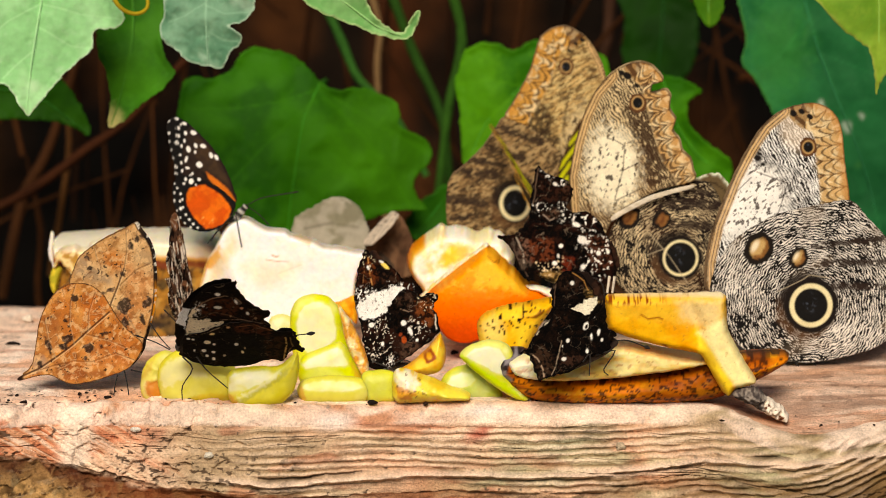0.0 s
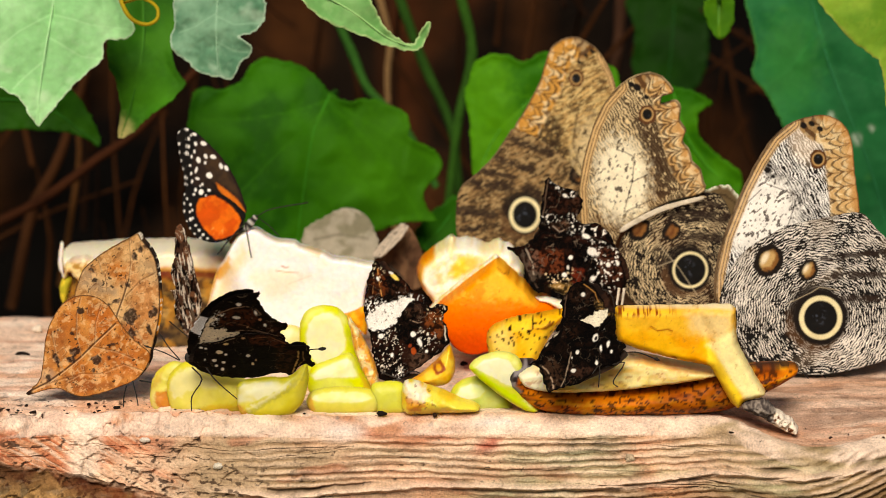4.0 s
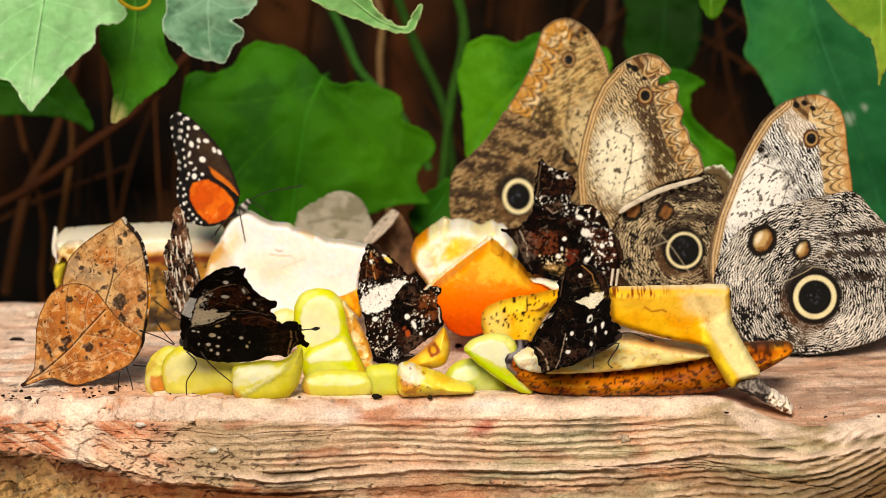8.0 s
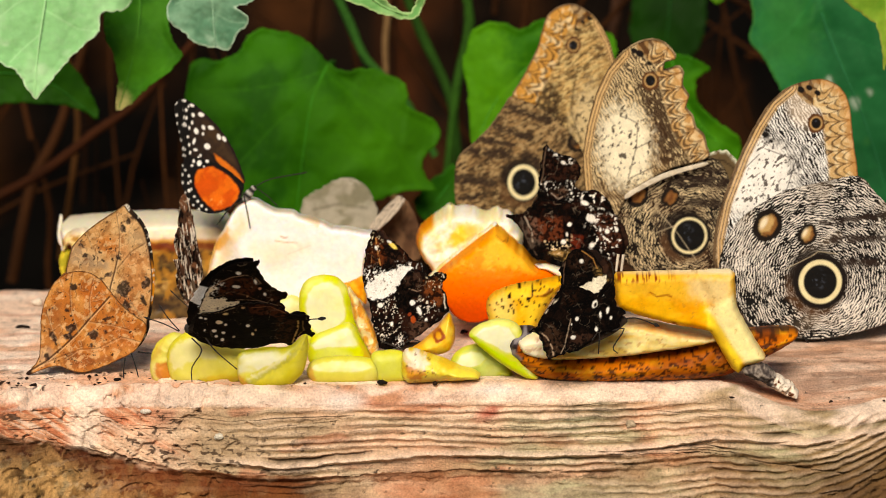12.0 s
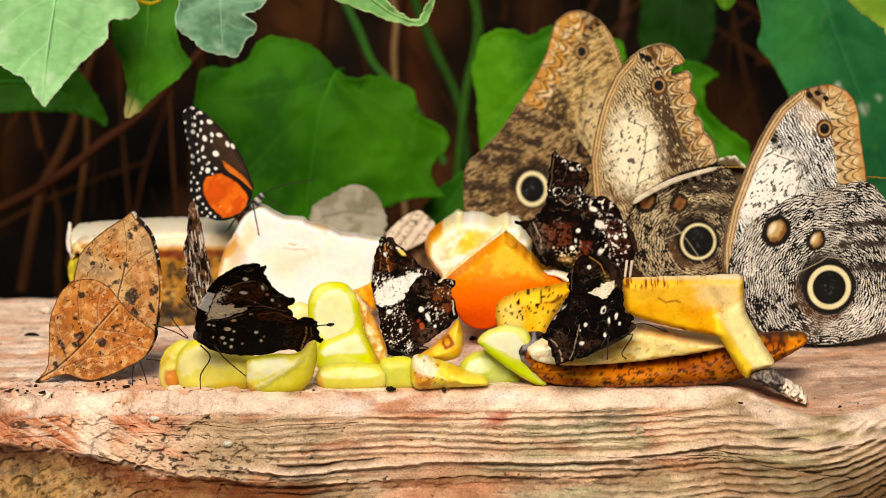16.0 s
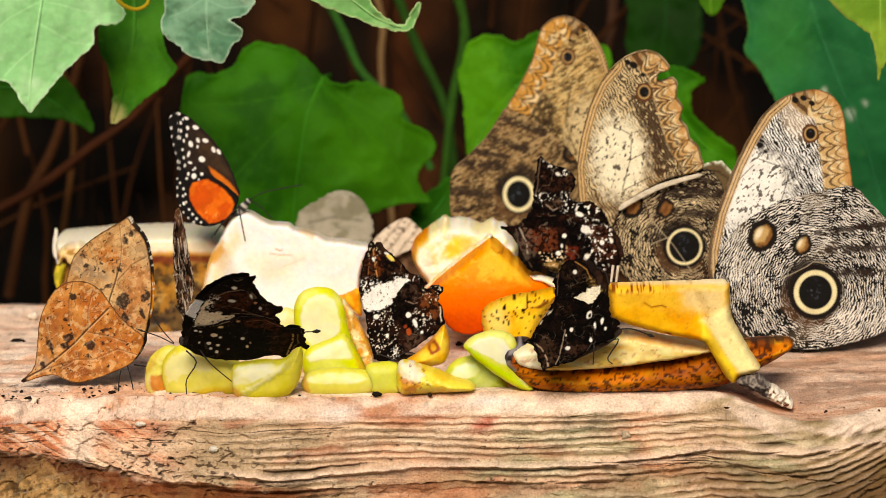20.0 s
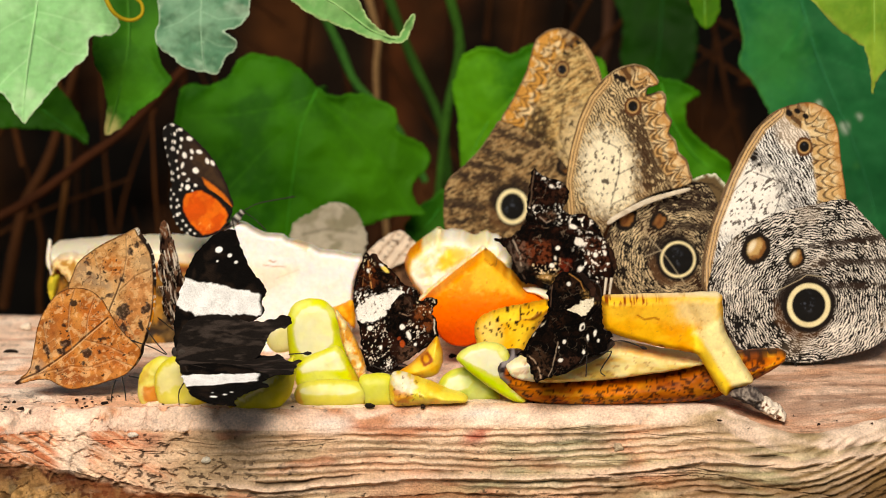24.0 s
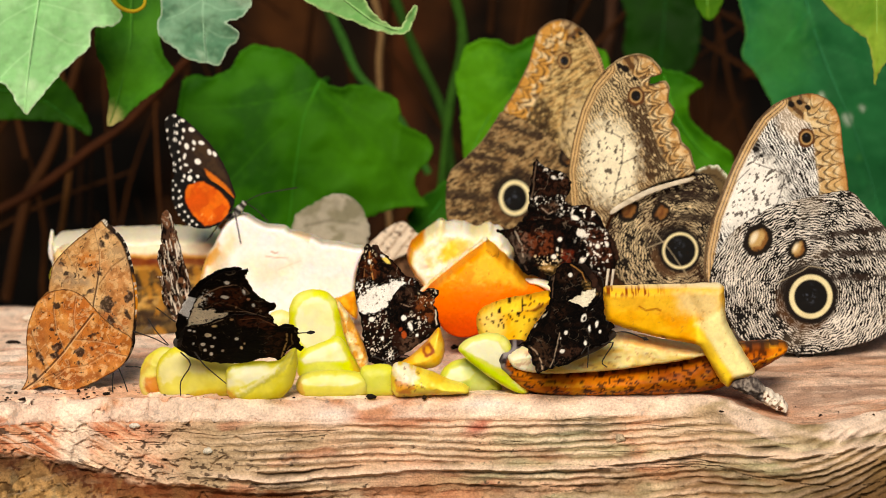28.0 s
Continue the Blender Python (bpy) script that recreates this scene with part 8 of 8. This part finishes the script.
# ---- bits on the log ----
def lump_at(p, r, colour, name, label, seed, squash=0.7):
    t = thing(name, p, label, "debris")
    sh = lambda q: q * (1 + 0.5 * (fbm(q[:, 0] / r * 1.6 + seed, q[:, 2] / r * 1.6 + q[:, 1] / r + seed, seed) - 0.5) * 2)[:, None]
    part("lump", ball(r, r * squash, r * squash, lambda q: mix(flat(q[:, 0], hx(colour)), hx(colour) * 0.6, fbm(q[:, 0] / r * 2, q[:, 2] / r * 2, seed)), 9, sh), WOOD, t)


def debris():
    lump_at((-0.1473, 0.0886, 0.0004), 0.0021, "1c120c", "seed_husk", "dark brown seed husk lying on the log", 3, 0.4)
    lump_at((-0.1467, 0.1326, 0.0010), 0.0019, "efe2d0", "pale_crumb", "round cream-coloured crumb at the log's far edge", 5)
    lump_at((-0.0969, -0.0125, -0.0069), 0.0015, "f2e6d8", "white_chip", "small white chip stuck on the log's front", 7, 0.55)
    lump_at((-0.0734, -0.0145, -0.0148), 0.0014, "f2ead8", "white_chip", "small white chip stuck on the log's front", 9, 0.8)
    lump_at((0.0585, -0.0080, -0.0126), 0.0016, "cdb89c", "wood_knot", "small pale round knot on the log's front", 11, 0.8)
    lump_at((0.0054, 0.0778, 0.0006), 0.0013, "241812", "seed_husk", "tiny dark seed beside the grapes", 13, 0.6)
    lump_at((-0.0211, -0.0044, 0.0006), 0.0016, "1c1410", "seed_husk", "dark crumb under the grapes at the edge", 15, 0.5)
    rng = np.random.RandomState(11)
    vs, qs, cs, n = [], [], [], 0
    for k in range(90):
        x = rng.uniform(-0.145, -0.06) if k < 60 else rng.uniform(-0.06, 0.14)
        y = -0.006 + 0.022 * rng.rand() ** 1.5
        if x > 0.09:
            y -= 0.02
        r = 0.00014 + 0.00055 * rng.rand() ** 4
        v, q, c = ball(r * rng.uniform(1, 2.2), r, r * rng.uniform(0.5, 1.0), lambda p: flat(p[:, 0], hx("1e120b") * rng.uniform(0.5, 2.5)), 5, lambda p: p * (0.55 + 0.9 * smoothnoise(p[:, 0] / r * 1.3 + k, p[:, 2] / r * 1.3 + p[:, 1] / r, k))[:, None])
        a = rng.rand() * 6.28
        R = np.array([[math.cos(a), -math.sin(a), 0], [math.sin(a), math.cos(a), 0], [0, 0, 1]])
        vs.append(v @ R.T + np.array([x, y, 0.0003 - (0.003 if x > 0.09 else 0)])), qs.append(q + n), cs.append(c)
        n += len(v)
    tagged(part("dirt_crumbs", (np.concatenate(vs), np.concatenate(qs), np.concatenate(cs)), WOOD), "scattered dark dirt crumbs on the log", "dirt", kind="stuff")


debris()


# ---- what moves ----
def turned(ob, rows):
    """Rows of seconds and a small turn and shift put after the thing's resting pose."""
    rest = ob.matrix_basis.copy()
    walk(ob, [(t, rest @ m) for t, m in rows])


def motions():
    # wings of the banded butterfly: closed and leaning to the front, now and then shifting, spread wide from 23.5 to 24.6
    wide = [(0.0, -0.05, -2), (1.0, -0.05, 1), (2.0, -0.04, 0), (3.5, -0.04, 3), (5.5, -0.05, 4), (6.5, -0.05, 2), (7.5, -0.02, -3), (8.0, 0.0, 0), (9.0, 0.0, 3), (12.0, -0.03, 4), (14.5, -0.02, 3), (20.0, -0.05, 5), (22.9, -0.06, 5),
            (23.1, 0.0, 4), (23.2, 0.1, 2), (23.3, 0.33, 1), (23.4, 0.66, 0), (23.5, 0.85, 0), (23.6, 0.95, 0), (23.8, 1.0, 0), (24.3, 1.0, 0), (24.5, 0.92, 0), (24.6, 0.84, 0), (24.7, 0.66, 0), (24.8, 0.28, 1), (24.9, 0.08, 3), (25.0, 0.0, 4), (25.2, 0.0, 4), (28.0, 0.0, 4)]
    walk(NEAR, [(t, pose(0, 0, 0, 45 + 55 * max(k, 0) - 80 * min(k, 0)) @ pose(0, 0, 0, 0, s, 0)) for t, k, s in wide])
    walk(FAR, [(t, pose(0, 0, 0, 43 - 45 * max(k, 0) ** 0.65 - 80 * min(k, 0)) @ pose(0, 0, 0, 0, s, 0)) for t, k, s in wide])
    # the leaf butterfly rocks on its feet
    turned(LEAFY, [(t, pose(0, 0, 0, 0, r, 0)) for t, r in ((0.0, 5.5), (1.0, 5), (2.0, 5), (3.5, 4), (5.5, 1), (8.0, 0), (12.5, -0.6), (14.5, 1.3), (16.5, -1.5), (18.0, 0.8), (19.0, 0), (20.0, 2.5), (20.5, 4.5), (22.5, 4.8), (23.0, 6.5), (23.5, 7.5),
                                                          (24.0, 7), (24.6, 6), (25.0, -4.5), (25.5, -2.6), (26.0, -2.2), (27.0, -2.6), (28.0, -4.5))])
    for w in LEAFY_FAR:
        walk(w, [(t, pose(0.0008 + k * 0.0068, 0.0016 + 0.004 * k, 0.0005, 0, 12 * k, -6 - 10 * k)) for t, k in ((0.0, 0), (24.5, 0), (24.6, 0), (24.7, 0.7), (24.8, 0.3), (24.9, 0.15), (25.0, 0.1), (25.2, 0), (28.0, 0))])
    # the bark butterfly leans, the little brown one shuffles sideways
    turned(BARK, [(t, pose(0, 0, 0, 0, r, s)) for t, r, s in ((0.0, -1, 44), (3.0, -4, 36), (5.5, -1, 40), (7.0, 0, 12), (8.0, 0, 8), (10.0, 0, 20), (12.5, 0, 40), (18.0, 0, 42), (19.0, 0, 38), (20.0, -2, 58), (20.5, -2, 56), (22.5, -5, 34), (24.0, -5, 42), (26.5, -5, 42), (28.0, -4, 32))])
    turned(STUMP, [(t, pose(x * 0.001, 0, -z * 0.001)) for t, x, z in ((0.0, 1.2, -1.6), (5.5, 1.0, -0.8), (7.0, 0, 0), (12.5, 0.3, 0), (14.5, 1.8, 3.0), (16.5, 2.5, 5.0), (28.0, 2.7, 5.4))])
    walk(STUMP_WING, [(t, pose(x, -0.002, z, 0, -a, 0) @ pose(0, 0, 0, o, 0, 0)) for t, x, z, a, o in ((0.0, -0.0095, 0.0095, 48, -75), (12.5, -0.0095, 0.0095, 48, -75), (14.5, -0.0091, 0.0136, 42, -40), (16.5, -0.0091, 0.0136, 37, -10), (28.0, -0.0091, 0.0136, 36, -8))])
    # the cream owl butterfly slides its forewing, the two small dark ones shift theirs
    slide = ((0.0, -1.6, 0.1), (7.0, -1.8, 0.2), (7.3, 0.0, 0.0), (14.5, 0.2, 0.3), (17.1, 0.2, 0.5), (17.4, -2.7, -0.6), (18.0, -2.8, -1.2), (18.6, -2.5, -0.8), (18.9, 0.0, 0.0), (22.5, -0.3, 0.0), (23.0, -1.0, 0.0), (23.4, -1.8, -0.6), (25.0, -1.7, -0.4), (28.0, -1.5, 0.0))
    for w, rest in TAN_WING:
        walk(w, [(t, pose(x * 0.001, 0, z * 0.001) @ rest) for t, x, z in slide])
    walk(PERCHED_WING, [(t, Matrix.Translation(PIVOT) @ pose(0, 0, 0, 0, r, 0) @ Matrix.Translation(-PIVOT)) for t, r in ((0.0, -6), (3.5, -5), (6.0, 0), (8.2, 0), (9.0, -8), (12.0, -5), (14.5, -1), (16.0, -6), (19.0, -6), (20.5, -6), (23.0, -6), (25.0, -4), (28.0, -5))])
    turned(SMALL, [(t, pose(0, 0, 0, 0, r, 0)) for t, r in ((0.0, 0.4), (6.0, 0.4), (8.0, 0), (17.0, 0.2), (18.2, 0.2), (18.6, 1.2), (22.5, 1.8), (24.5, 2.4), (28.0, 2.0))])
    # the yellow-barred butterfly fans its wings behind the owls, flies off, and comes back later
    A = (0.0337, 0.1060, 0.0419)
    B = (0.1215, 0.1140, 0.0514)
    walk(FLIER, [(0.0, pose(*(0.0376, 0.1060, 0.0423), -72, 0, 8)), (0.8, pose(*(0.0362, 0.1060, 0.0423), -72, 0, 10)), (1.0, pose(*A, -55, 0, 12)), (1.2, pose(*A, -60, 0, 14)), (1.4, pose(*A, -80, 0, 20)), (1.7, pose(*A, -78, 0, 20)),
                 (1.8, pose(*(0.0256, 0.1000, 0.0564), -40, -20, 10)), (1.9, pose(*(-0.0334, 0.0900, 0.0599), -40, -40, 20)), (2.0, pose(*(-0.0285, 0.1200, 0.0896), -50, -14, 0)),
                 (2.1, pose(*(-0.0356, 0.1000, 0.1464), -40, 0, 0)), (3.0, pose(*(-0.0762, 0.1600, 0.2899), -40, 0, 0)), (5.0, pose(*(0.3555, 0.2200, 0.1630), -40, 0, 60)), (9.0, pose(*(0.3555, 0.2200, 0.1630), -40, 0, 120)), (12.8, pose(*(0.2729, 0.2000, 0.1687), -40, 0, 180)),
                 (13.6, pose(*(0.1852, 0.1500, 0.0874), -60, 10, 180)), (14.2, pose(*B, -80, 0, 180)), (17.2, pose(*B, -80, 0, 180)), (17.4, pose(*(0.1205, 0.1140, 0.0530), -70, 0, 180)), (17.6, pose(*(0.1180, 0.1140, 0.0530), -48, 0, 180)), (18.0, pose(*(0.1165, 0.1140, 0.0377), -35, 0, 180)),
                 (18.6, pose(*(0.1211, 0.1140, 0.0472), -35, 0, 180)), (18.8, pose(*(0.1205, 0.1140, 0.0391), -80, 0, 180)), (19.4, pose(*(0.1185, 0.0860, 0.0037), -80, 0, 180)), (28.0, pose(*(0.1185, 0.0860, 0.0037), -80, 0, 180))])
    # seconds, how high the two wing pairs are raised
    fan = [(0.0, 56, 62), (0.2, 86, 86), (0.4, 40, 72), (0.6, 64, 66), (0.8, 46, 86), (1.0, 20, 86), (1.2, 30, 86), (1.4, 50, 70), (1.6, 56, 66), (1.7, 50, 66), (1.8, -10, -10), (1.9, 60, 60), (2.0, 18, 18), (2.1, 60, 60), (3.0, 30, 30),
           (12.8, 30, 30), (13.6, 50, 50), (14.2, -3, 6), (17.3, -3, 6), (17.6, 12, 12), (18.0, 14, 30), (18.6, 40, 60), (18.8, 84, 84), (28.0, 84, 84)]
    walk(FLAPS[0], [(t, pose(0, 0, 0, 0, 0, -r)) for t, l, r in fan])
    walk(FLAPS[1], [(t, pose(0, 0, 0, 0, 0, l)) for t, l, r in fan])


motions()
